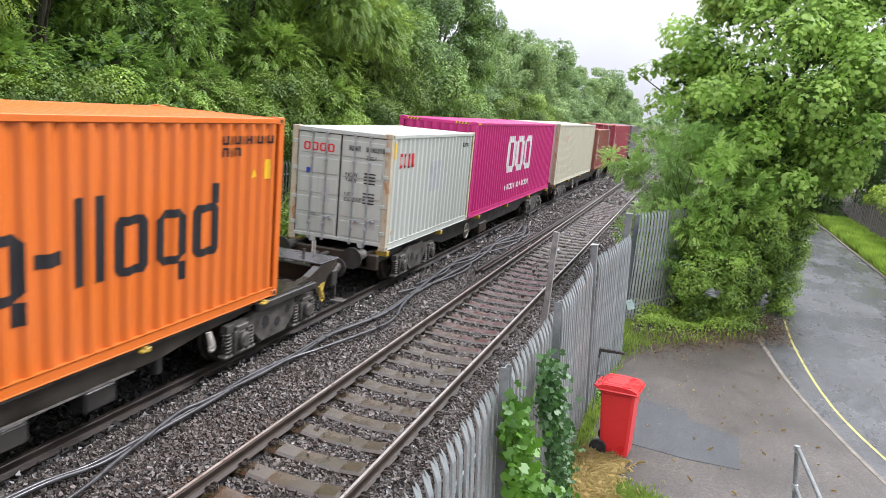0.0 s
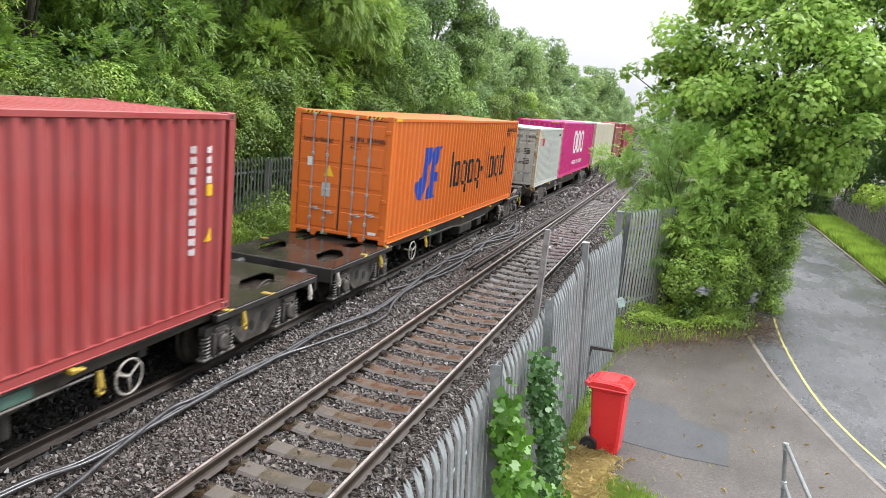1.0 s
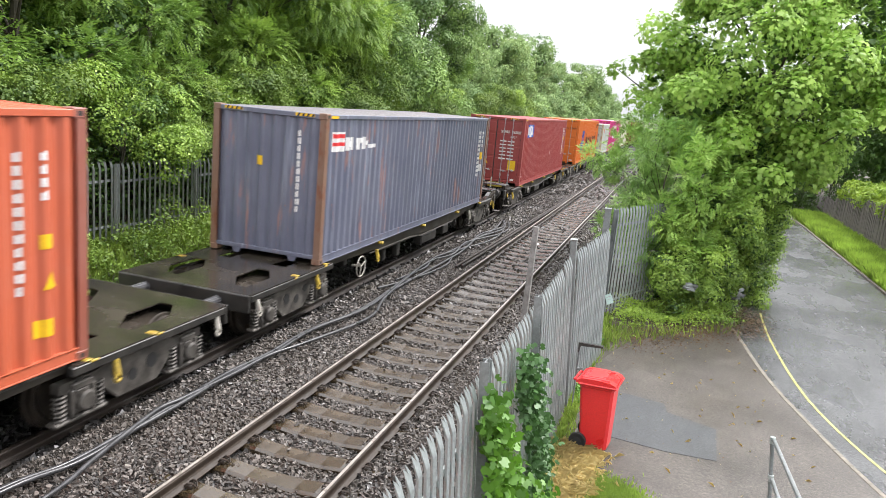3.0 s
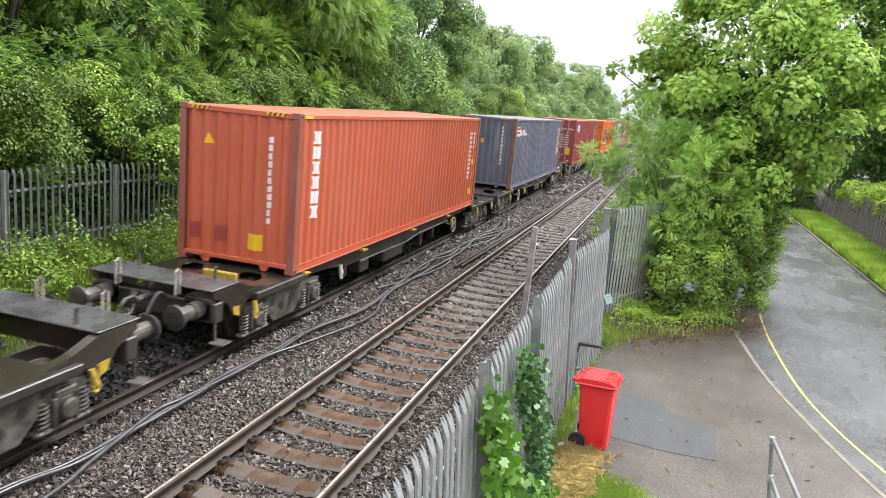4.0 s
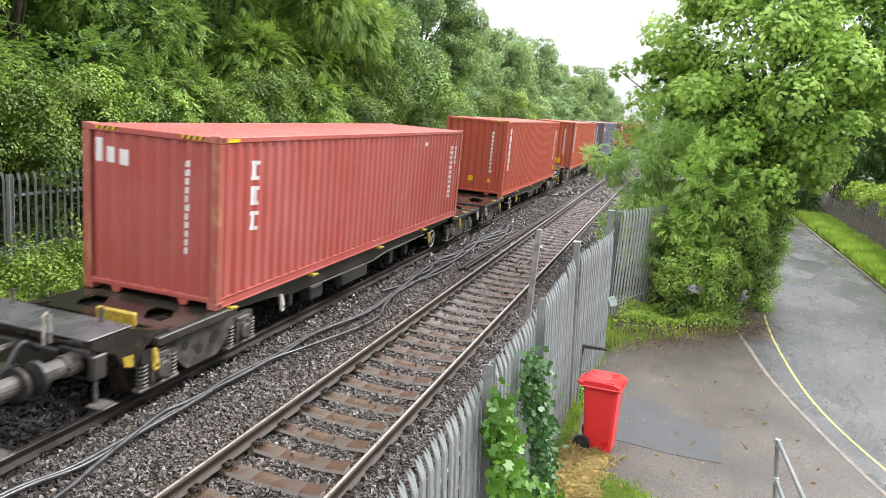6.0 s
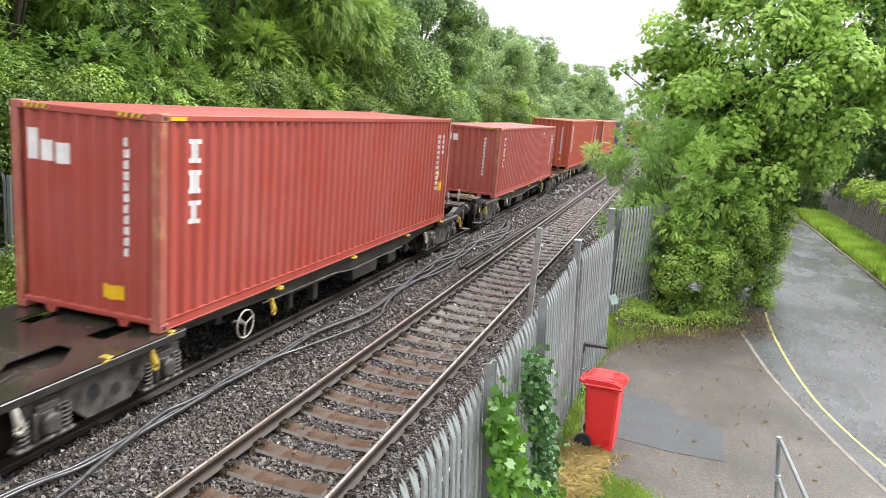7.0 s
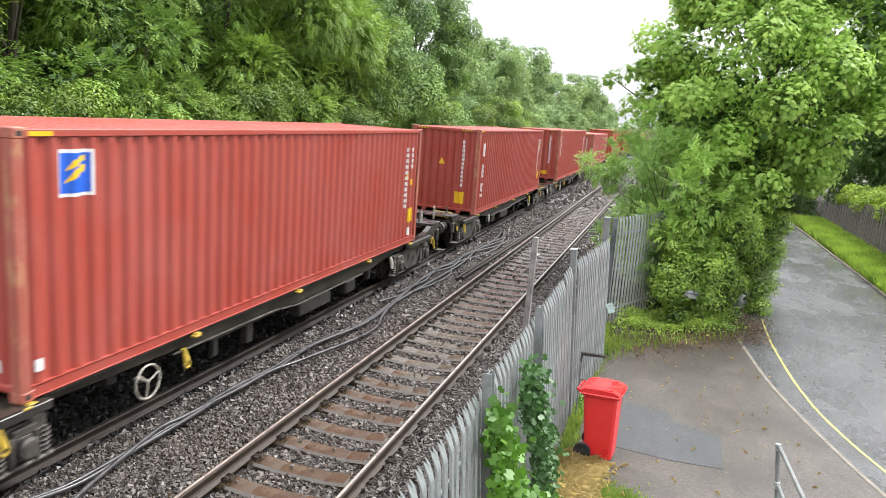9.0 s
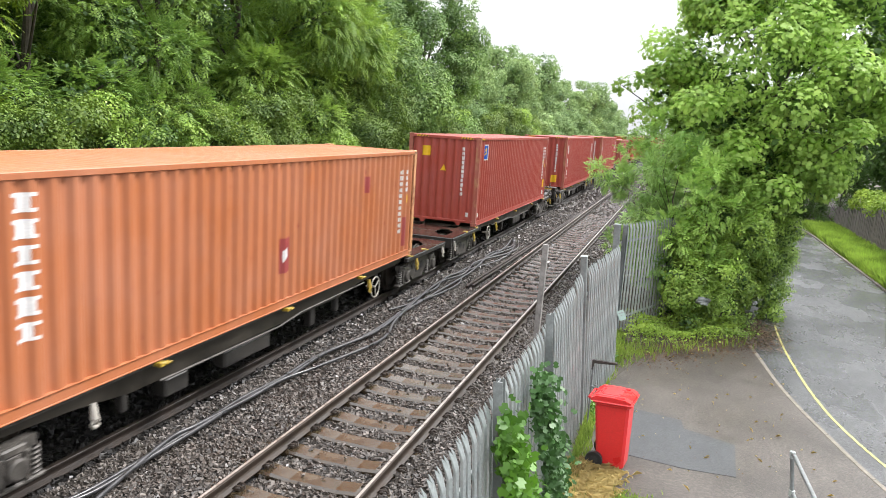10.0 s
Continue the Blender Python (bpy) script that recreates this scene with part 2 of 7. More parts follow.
def asphalt(name, c1, c2, wet=0.5, speckle=0.8):
    """Asphalt with grit, damp patches and thin cracks."""
    m, n, l, b = nodes_of(name)
    co = n.new("ShaderNodeTexCoord").outputs["Object"]
    big, grit = noise_node(n, l, co, 0.55, 6, 0.65), noise_node(n, l, co, 55, 3, 0.75)
    damp = noise_node(n, l, co, 0.9, 5, 0.6, (1.0, 0.45, 1.0))
    col = ramp(n, l, big, ((0.3, c1), (0.7, c2)))
    col = blend(n, l, 0.85, col, ramp(n, l, grit, ((0.3, (0.4,) * 3), (0.6, (1.1,) * 3), (0.75, (1.6,) * 3))), "MULTIPLY")
    mid = noise_node(n, l, co, 4.5, 8, 0.75, (1.0, 0.5, 1.0))
    col = blend(n, l, 0.8, col, ramp(n, l, mid, ((0.32, (0.75,) * 3), (0.55, (1.0,) * 3), (0.75, (1.12,) * 3))), "MULTIPLY")
    col = blend(n, l, 0.55, col, ramp(n, l, noise_node(n, l, co, 28, 4, 0.7), ((0.35, (0.55,) * 3), (0.6, (1.1,) * 3), (0.72, (1.6,) * 3))), "MULTIPLY")
    speck = noise_node(n, l, co, 24, 5, 0.8)
    col = blend(n, l, speckle, col, ramp(n, l, speck, ((0.36, (0.35,) * 3), (0.5, (0.95,) * 3), (0.64, (1.75,) * 3))), "MULTIPLY")
    vo = n.new("ShaderNodeTexVoronoi")
    vo.feature = "DISTANCE_TO_EDGE"
    vo.inputs["Scale"].default_value = 0.35
    wob = n.new("ShaderNodeVectorMath")
    wob.operation = "MULTIPLY_ADD"
    tex = n.new("ShaderNodeTexNoise")
    tex.inputs["Scale"].default_value = 2.5
    l.new(co, tex.inputs["Vector"])
    wob.inputs[1].default_value = (0.9, 0.9, 0.0)
    l.new(tex.outputs["Color"], wob.inputs[0])
    l.new(co, wob.inputs[2])
    l.new(wob.outputs[0], vo.inputs["Vector"])
    crack = ramp(n, l, vo.outputs["Distance"], ((0.0, (1,) * 3), (0.006, (0,) * 3)))
    col = blend(n, l, blend(n, l, 0.35, (0.0, 0.0, 0.0), crack), col, (0.02, 0.02, 0.02))
    l.new(col, b.inputs["Base Color"])
    l.new(ramp(n, l, damp, ((0.38, (0.62 - wet * 0.62,) * 3), (0.66, (0.72 - wet * 0.4,) * 3))), b.inputs["Roughness"])
    b.inputs["Specular IOR Level"].default_value = 0.5
    bumped(n, l, b, speck, 0.6, 0.012)
    return m


M["sleeper"].node_tree.nodes["Principled BSDF"].inputs["Specular IOR Level"].default_value = 0.9
M["stone"] = stone_material()
M["shaded_stone"] = stone_material("train_shade_stone", 0.16)
M["road"] = asphalt("wet_asphalt", (0.065, 0.066, 0.069), (0.135, 0.137, 0.141), 0.8)
M["yard"] = asphalt("old_asphalt", (0.042, 0.035, 0.029), (0.118, 0.101, 0.087), 0.36)
M["patch"] = asphalt("asphalt_patch", (0.048, 0.051, 0.055), (0.075, 0.079, 0.084), 0.3, 0.3)

# ---------------------------------------------------------------- mesh tools
class Build:
    """Collects vertices and faces of one mesh."""

    def __init__(self):
        self.v, self.f = [], []

    def add(self, verts, faces):
        k = len(self.v)
        self.v += [tuple(p) for p in verts]
        self.f += [tuple(i + k for i in f) for f in faces]
        return self

    def box(self, x0, x1, y0, y1, z0, z1, c=0.0, m=None):
        """A box, its edges chamfered by c."""
        lo, hi = (min(x0, x1), min(y0, y1), min(z0, z1)), (max(x0, x1), max(y0, y1), max(z0, z1))
        c = min(c, min(b - a for a, b in zip(lo, hi)) * 0.45)
        vs, idx, fs = [], {}, []
        for s in ((i, j, k) for i in (0, 1) for j in (0, 1) for k in (0, 1)):
            for a in range(3) if c > 0 else (0,):
                p = [(hi if s[d] else lo)[d] + (0 if d == a or c == 0 else (-c if s[d] else c)) for d in range(3)]
                idx[s, a] = len(vs)
                vs.append(Vector(p) if m is None else m @ Vector(p))
        key = lambda s, a: idx[s, a if c > 0 else 0]
        for a in range(3):
            b, d = (a + 1) % 3, (a + 2) % 3
            for side in (0, 1):
                ring = []
                for p, r in ((0, 0), (1, 0), (1, 1), (0, 1)):
                    s = [0, 0, 0]
                    s[a], s[b], s[d] = side, p, r
                    ring.append(key(tuple(s), a))
                fs.append(ring if side else ring[::-1])
        if c > 0:
            for a in range(3):
                b, d = (a + 1) % 3, (a + 2) % 3
                for p in (0, 1):
                    for r in (0, 1):
                        s0, s1 = [0, 0, 0], [0, 0, 0]
                        s0[b], s0[d], s1[b], s1[d], s1[a] = p, r, p, r, 1
                        s0, s1 = tuple(s0), tuple(s1)
                        fs.append((idx[s0, b], idx[s1, b], idx[s1, d], idx[s0, d]))
            for s in ((i, j, k) for i in (0, 1) for j in (0, 1) for k in (0, 1)):
                fs.append((idx[s, 0], idx[s, 1], idx[s, 2]))
        return self.add(vs, fs)

    def tube(self, pts, r, n=8, closed=False, caps=True):
        """A round bar along points; r may be a list."""
        pts = [Vector(p) for p in pts]
        rs = r if isinstance(r, (list, tuple)) else [r] * len(pts)
        vs, fs, up = [], [], Vector((0.13, 0.21, 0.97))
        for i, p in enumerate(pts):
            a = pts[(i - 1) % len(pts)] if closed or i else p
            b = pts[(i + 1) % len(pts)] if closed or i < len(pts) - 1 else p
            d = (b - a).normalized()
            u = d.cross(up)
            u = (u if u.length > 1e-3 else d.cross(Vector((1, 0, 0)))).normalized()
            w = d.cross(u)
            vs += [p + (u * math.cos(2 * math.pi * k / n) + w * math.sin(2 * math.pi * k / n)) * rs[i] for k in range(n)]
        m = len(pts)
        for i in range(m if closed else m - 1):
            j = (i + 1) % m
            fs += [(i * n + k, i * n + (k + 1) % n, j * n + (k + 1) % n, j * n + k) for k in range(n)]
        if caps and not closed:
            fs += [tuple(range(n))[::-1], tuple(range((m - 1) * n, m * n))]
        return self.add(vs, fs)

    def ring(self, c, axis, R, r, n=24, k=8):
        c, a = Vector(c), Vector(axis).normalized()
        u = a.orthogonal().normalized()
        w = a.cross(u)
        return self.tube([c + (u * math.cos(2 * math.pi * i / n) + w * math.sin(2 * math.pi * i / n)) * R for i in range(n)], r, k, True)

    def prism(self, prof, axis, a, b):
        """A closed 2D outline pushed along an axis from a to b. Outline axes: x -> (y, z), y -> (x, z), z -> (x, y)."""
        put = {"x": lambda p, t: (t, p[0], p[1]), "y": lambda p, t: (p[0], t, p[1]), "z": lambda p, t: (p[0], p[1], t)}[axis]
        n = len(prof)
        vs = [put(p, a) for p in prof] + [put(p, b) for p in prof]
        fs = [tuple(range(n)), tuple(range(2 * n - 1, n - 1, -1))] + [(i, i + n, (i + 1) % n + n, (i + 1) % n) for i in range(n)]
        return self.add(vs, fs)

    def lathe(self, prof, n=24, centre=(0, 0, 0)):
        """A profile of (radius, x) turned round the x axis."""
        vs = [(centre[0] + x, centre[1] + r * math.cos(2 * math.pi * k / n), centre[2] + r * math.sin(2 * math.pi * k / n)) for r, x in prof for k in range(n)]
        fs = [(i * n + k, i * n + (k + 1) % n, (i + 1) * n + (k + 1) % n, (i + 1) * n + k) for i in range(len(prof) - 1) for k in range(n)]
        fs += [tuple(range(n))[::-1], tuple(range((len(prof) - 1) * n, len(prof) * n))]
        return self.add(vs, fs)

    def mesh(self, name, material, fix=True, smooth=False):
        me = bpy.data.meshes.new(name)
        me.from_pydata(self.v, [], self.f)
        if fix and len(self.f) < 60000:
            bm = bmesh.new()
            bm.from_mesh(me)
            bmesh.ops.recalc_face_normals(bm, faces=bm.faces)
            bm.to_mesh(me)
            bm.free()
        me.materials.append(material)
        if smooth:
            me.polygons.foreach_set("use_smooth", [True] * len(me.polygons))
        return me


def part(name, shape, material, parent, label="", at=None, fix=True, smooth=False):
    """Links a Build (or a mesh) as one mesh object under a thing or a part."""
    me = shape if isinstance(shape, bpy.types.Mesh) else shape.mesh(name, material, fix, smooth)
    ob = new(name, me)
    ob.parent = parent
    if at is not None:
        ob.matrix_basis = at
    return tagged(ob, label)


def thing(name, label, category, group="", at=None):
    ob = new(name)
    ob.empty_display_size = 0.2
    if at is not None:
        ob.matrix_basis = at
    return tagged(ob, label, category, group)


def structure(name, shape, material, label="", category="", fix=True):
    me = shape if isinstance(shape, bpy.types.Mesh) else shape.mesh(name, material, fix)
    return tagged(new(name, me), label, category, kind="structure")


def fast_mesh(name, verts, faces, material):
    """A mesh from numpy arrays; all faces have the same number of corners."""
    me = bpy.data.meshes.new(name)
    k = faces.shape[1]
    me.vertices.add(len(verts))
    me.vertices.foreach_set("co", np.ascontiguousarray(verts, dtype=np.float32).ravel())
    me.loops.add(faces.size)
    me.loops.foreach_set("vertex_index", np.ascontiguousarray(faces, dtype=np.int32).ravel())
    me.polygons.add(len(faces))
    me.polygons.foreach_set("loop_start", np.arange(0, faces.size, k, dtype=np.int32))
    me.polygons.foreach_set("loop_total", np.full(len(faces), k, dtype=np.int32))
    me.update(calc_edges=True)
    me.materials.append(material)
    return me

# ---------------------------------------------------------------- the plan, in metres; z = 0 is the top of the near rails
YARD = -0.55           # asphalt level
FAR_X, FAR_Z = -3.71, -0.20   # centre and rail level of the far track
rng = np.random.default_rng(7)


def step(a, b, x):
    t = np.clip((x - a) / (b - a), 0, 1)
    return t * t * (3 - 2 * t)


def level(x, y):
    """Height of the ground."""
    z = np.full(np.shape(x), -0.215)
    z = z + (-0.20) * (1 - step(-3.0, -2.3, x))                   # far track lies lower
    z = z + 0.75 * (1 - step(-7.9, -5.6, x)) + 2.2 * (1 - step(-22, -8.5, x))  # bank behind the far track
    z = z + (YARD - 0.02 + 0.215) * step(1.75, 2.55, x)
    z = z + 0.6 * step(12.5, 20, x)
    z = z - 0.035 * (step(-0.85, -0.65, x) - step(0.65, 0.85, x))  # between the near rails
    return z


def make_ground():
    xs = np.concatenate([np.linspace(-1500, -40, 8), np.linspace(-30, -9, 12), np.linspace(-8.5, 4, 60), np.linspace(5, 30, 26), np.linspace(60, 1500, 8)])
    ys = np.concatenate([np.linspace(-1500, -30, 8), np.linspace(-20, 60, 90), np.linspace(65, 260, 40), np.linspace(400, 2500, 8)])
    gx, gy = np.meshgrid(xs, ys)
    gz = level(gx, gy)
    v = np.stack([gx, gy, gz], -1).reshape(-1, 3)
    w = len(xs)
    i = (np.arange(len(ys) - 1)[:, None] * w + np.arange(w - 1)[None]).ravel()
    f = np.stack([i, i + 1, i + w + 1, i + w], -1)
    me = fast_mesh("ground", v, f, M["soil"])
    me.materials.append(M["bed"])
    me.materials.append(M["bed_shaded"])
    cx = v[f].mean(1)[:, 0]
    # left of x = -2.65 the bed takes the colour with the train's shade
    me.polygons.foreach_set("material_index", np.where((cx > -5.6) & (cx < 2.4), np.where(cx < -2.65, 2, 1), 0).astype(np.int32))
    structure("ground", me, None, "dark soil and crushed stone ground along the railway", "ground")


def sheet(name, outline, z, material, label, category, thick=0.03):
    b = Build().prism(outline, "z", z - thick, z)
    return structure(name, b, material, label, category)


def arc(points, n=10):
    """A smooth line through the points."""
    p = [Vector(q) for q in points]
    out = []
    for i in range(len(p) - 1):
        a, b, c, d = p[max(i - 1, 0)], p[i], p[i + 1], p[min(i + 2, len(p) - 1)]
        for k in range(n):
            t = k / n
            out.append(0.5 * ((2 * b) + (c - a) * t + (2 * a - 5 * b + 4 * c - d) * t * t + (3 * b - a - 3 * c + d) * t ** 3))
    return out + [p[-1]]


def make_paving():
    kerb = [(5.2, 22.5), (5.35, 20.0), (5.69, 17.2), (6.0, 14.6), (6.42, 12.6), (6.9, 10.75), (7.7, 8.4), (9.0, 5.0), (10.5, 0.0), (12, -6)]
    line = arc([(*p, 0) for p in kerb], 6)
    road = [(p.x, p.y) for p in line] + [(16, -6), (11.0, 8), (10.55, 20), (10.55, 27), (10.5, 36), (10.45, 42), (11.2, 52), (14, 66), (11.5, 66), (9.6, 52), (8.6, 44), (7.6, 34), (6.6, 26.5)]
    sheet("road", road, YARD + 0.0, M["road"], "wet dark asphalt lane curving past the hedge", "road")
    yard = [(2.75, -6)] + [(2.75, 13.0), (3.3, 15.2), (4.3, 16.6), (5.2, 18.5)] + [(p.x - 0.02, p.y) for p in line[12:]]
    sheet("pavement", yard, YARD + 0.004, M["yard"], "worn brown-grey asphalt yard beside the fence", "pavement")
    sheet("asphalt_patch", [(3.4, 12.25), (4.15, 12.1), (4.2, 11.75), (4.95, 11.45), (4.9, 10.3), (4.2, 10.25), (3.36, 10.35)], YARD + 0.010, M["patch"], "dark rectangular repair patch in the asphalt", "asphalt patch", thick=0.012)
    # edging stones
    root = structure("kerb", Build().box(0, 0.01, 0, 0.01, YARD - 0.06, YARD - 0.05), M["kerb"], "flush pale edging stones between yard and lane", "kerb")
    pts = line[8:]
    stone = Build().box(-0.042, 0.042, 0.006, 0.5, -0.12, 0.014, 0.008).mesh("edging_stone", M["kerb"])
    walked, prev = 0.0, pts[0]
    for p in pts[1:]:
        seg = p - prev
        while seg.length > 0.505:
            d = seg.normalized()
            part("edging_stone", stone, None, root, at=pose(prev.x, prev.y, YARD, 0, 0, math.degrees(math.atan2(-d.x, d.y))))
            prev = prev + d * 0.505
            seg = p - prev
    # painted line
    yl = arc([(6.42, 19.9, 0), (6.38, 18.0, 0), (6.42, 16.3, 0), (6.52, 14.6, 0), (6.70, 13.2, 0), (7.1, 11.6, 0), (7.75, 9.8, 0), (8.8, 7.2, 0), (10.2, 3.5, 0)], 8)
    b = Build()
    for p, q in zip(yl, yl[1:]):
        s = Vector((-(q - p).y, (q - p).x, 0)).normalized() * 0.024
        b.add([(*(p - s).xy, YARD + 0.006), (*(p + s).xy, YARD + 0.006), (*(q + s).xy, YARD + 0.006), (*(q - s).xy, YARD + 0.006)], [(0, 1, 2, 3)])
    structure("road_marking", b, M["line"], "single yellow painted line on the lane", "road marking", fix=False)
    b = Build()
    edge = arc([(10.55, 20, 0), (10.55, 27, 0), (10.5, 36, 0), (10.45, 42, 0), (9.9, 47, 0)], 6)
    for p, q in zip(edge, edge[1:]):
        d = (q - p)
        m = Matrix.Translation((p.x + 0.05, p.y, YARD)) @ Matrix.Rotation(math.atan2(-d.x, d.y), 4, "Z")
        b.box(-0.05, 0.05, 0, d.length, -0.1, 0.05, 0.01, m)
    structure("path_edging", b, M["kerb"], "pale concrete edging along the grass verge", "kerb")


RAIL = [(-0.07, -0.159), (0.07, -0.159), (0.07, -0.147), (0.02, -0.125), (0.009, -0.105), (0.009, -0.05), (0.033, -0.038), (0.035, -0.01), (0.028, 0.0), (-0.028, 0.0), (-0.035, -0.01), (-0.033, -0.038), (-0.009, -0.05), (-0.009, -0.105), (-0.02, -0.125), (-0.07, -0.147)]


def make_rail(x, z, y0, y1, body, head, label, name="rail"):
    r = thing(name, label, "rail", "running rails" if name == "rail" else "")
    r.location = (x, 0, z)
    part("rail_web", Build().prism(RAIL, "y", y0, y1), body, r)
    part("rail_head", Build().box(-0.02, 0.012, y0, y1, 0.0, 0.002), head, r, "worn smooth running surface")
    return r


def make_track():
    for s in (-1, 1):
        make_rail(0.752 * s, 0, -6, 330, M["rust"], M["railtop"], "rusty steel running rail on concrete sleepers")
        # far rails wholly in dark steel, toned for the shade under the train
        make_rail(FAR_X + 0.752 * s, FAR_Z, -6, 330, M["rail_old"], M["rail_old"], "dark grimy running rail, deepened for the shade under the train")
    # sleepers
    prof = [(-1.25, -0.34), (1.25, -0.34), (1.25, -0.19), (1.0, -0.163), (0.55, -0.163), (0.3, -0.188), (-0.3, -0.188), (-0.55, -0.163), (-1.0, -0.163), (-1.25, -0.19)]
    b = Build()
    n = len(prof)
    for y, inset in ((-0.145, 0.0), (-0.115, 1.0), (0.115, 1.0), (0.145, 0.0)):
        b.v += [(px, y, pz if (inset or pz < -0.3) else pz - 0.03) for px, pz in prof]
    b.f += [tuple(range(n)), tuple(range(4 * n - 1, 3 * n - 1, -1))]
    for k in range(3):
        b.f += [(k * n + i, (k + 1) * n + i, (k + 1) * n + (i + 1) % n, k * n + (i + 1) % n) for i in range(n)]
    body = b.mesh("sleeper_body", M["sleeper"])
    clip = Build()
    for dy in (-0.05, 0.05):
        clip.tube([(0.0, dy, -0.02), (0.05, dy * 0.9, 0.03), (0.11, dy * 0.7, 0.03), (0.13, dy * 0.2, -0.01)], 0.011, 6)
    clip.box(0.03, 0.09, -0.055, 0.055, -0.03, 0.012, 0.008)
    clip = clip.mesh("rail_clip", M["rust"])
    pad = Build().box(-0.085, 0.085, -0.09, 0.09, -0.006, 0.006).mesh("rail_pad", M["rubber"])
    first = thing("sleeper", "brown-stained concrete sleeper bedded in wet ballast", "sleeper", "sleepers of the near track")
    part("sleeper_body", body, None, first)
    for sx in (-1, 1):
        part("rail_pad", pad, None, first, at=pose(0.752 * sx, 0, -0.163))
        for turn in (0, 180):
            part("rail_clip", clip, None, first, at=pose(0.752 * sx + (0.035 if turn == 0 else -0.035), 0, -0.135, 0, 0, turn))
    first.matrix_basis = pose(0, 2.37, 0)
    for k in [*range(-13, 0), *range(1, 75)]:
        copy_thing(first, pose(random.uniform(-0.015, 0.015), 2.37 + 0.6 * k, random.uniform(-0.006, 0.004), 0, 0, random.uniform(-0.4, 0.4)))
    rest, far = Build(), Build()
    for k in range(75, 400):
        y = 2.37 + 0.6 * k
        rest.box(-1.25, 1.25, y - 0.11, y + 0.11, -0.33, -0.165, 0.02)
    tagged(new("distant_sleepers", rest.mesh("distant_sleepers", M["sleeper"])), "concrete sleepers far down the line", "sleepers", kind="stuff")
    for k in range(0, 300):
        y = 1.5 + 0.65 * k
        far.box(FAR_X - 1.25, FAR_X + 1.25, y - 0.12, y + 0.12, FAR_Z - 0.3, FAR_Z - 0.175, 0.015)
    tagged(new("far_track_sleepers", far.mesh("far_track_sleepers", M["bed_shaded"])), "dark sleepers under the train, coloured for its shade", "sleepers", kind="stuff")
    # a spare rail lying in the space between the tracks
    r = make_rail(0, 0, 0, 34, M["rail_old"], M["rust"], "loose spare rail lying on the ballast between tracks", "spare_rail")
    r.matrix_basis = pose(-1.24, 17.6, -0.05, 0, 0, -0.9)
    r = make_rail(0, 0, 0, 40, M["rail_old"], M["rail_old"], "loose spare rail lying on the ballast between tracks", "spare_rail")
    r.matrix_basis = pose(-1.12, 17.75, -0.05, 0, 0, -0.8)
    r = make_rail(0, 0, 0, 44, M["rail_old"], M["rust"], "long spare rail lying beside the far track", "spare_rail")
    r.matrix_basis = pose(-2.42, 17.4, -0.22, 0, 0, 0.15)


def make_ballast(name, label, material, xa, xb, cells):
    """Loose stones, each a jittered lump."""
    cube = np.array([[-1, -1, -1], [1, -1, -1], [1, 1, -1], [-1, 1, -1], [-1, -1, 1], [1, -1, 1], [1, 1, 1], [-1, 1, 1]], float)
    quads = np.array([[0, 3, 2, 1], [4, 5, 6, 7], [0, 1, 5, 4], [1, 2, 6, 5], [2, 3, 7, 6], [3, 0, 4, 7]])
    V, F, k = [], [], 0
    for y0, y1, dens, size in cells:
        n = int((y1 - y0) * (xb - xa) * dens)
        x, y = rng.uniform(xa, xb, n), rng.uniform(y0, y1, n)
        z = level(x, y) + rng.uniform(-0.01, 0.035, n)
        near = np.abs(((y - 2.37 + 0.3) % 0.6) - 0.3) < 0.14
        out = np.abs(x) > 0.84
        z = z + np.where(out & (np.abs(x) < 1.6), 0.03, 0.0)
        keep = ~(near & ~out) & (np.abs(np.abs(x) - 0.752) > 0.075) & (np.abs(np.abs(x - FAR_X) - 0.752) > 0.09)
        keep |= near & (np.abs(x) < 0.6) & (rng.random(n) < 0.008)
        x, y, z = x[keep], y[keep], z[keep]
        z = np.where(near[keep] & (np.abs(x) < 0.7), -0.17, z)
        n = len(x)
        s = size * rng.uniform(0.55, 1.25, (n, 1)) * rng.uniform(0.6, 1.2, (n, 3)) * np.array([1.3, 0.95, 0.6])
        p = cube[None] * s[:, None] * rng.uniform(0.55, 1.15, (n, 8, 1)) + rng.normal(0, 0.2, (n, 8, 3)) * size
        ax = rng.normal(size=(n, 3))
        ax /= np.linalg.norm(ax, axis=1, keepdims=True)
        an = rng.uniform(0, 2 * np.pi, n)
        c, sn = np.cos(an)[:, None, None], np.sin(an)[:, None, None]
        a3 = np.broadcast_to(ax[:, None], p.shape)
        p = p * c + np.cross(a3, p) * sn + a3 * (a3 * p).sum(-1, keepdims=True) * (1 - c)
        p += np.stack([x, y, z], -1)[:, None]
        V.append(p.reshape(-1, 3))
        F.append((quads[None] + (k + 8 * np.arange(n))[:, None, None]).reshape(-1, 4))
        k += 8 * n
    me = fast_mesh(name, np.concatenate(V), np.concatenate(F), material)
    me.shade_flat()
    tagged(new(name, me), label, "ballast", kind="stuff")


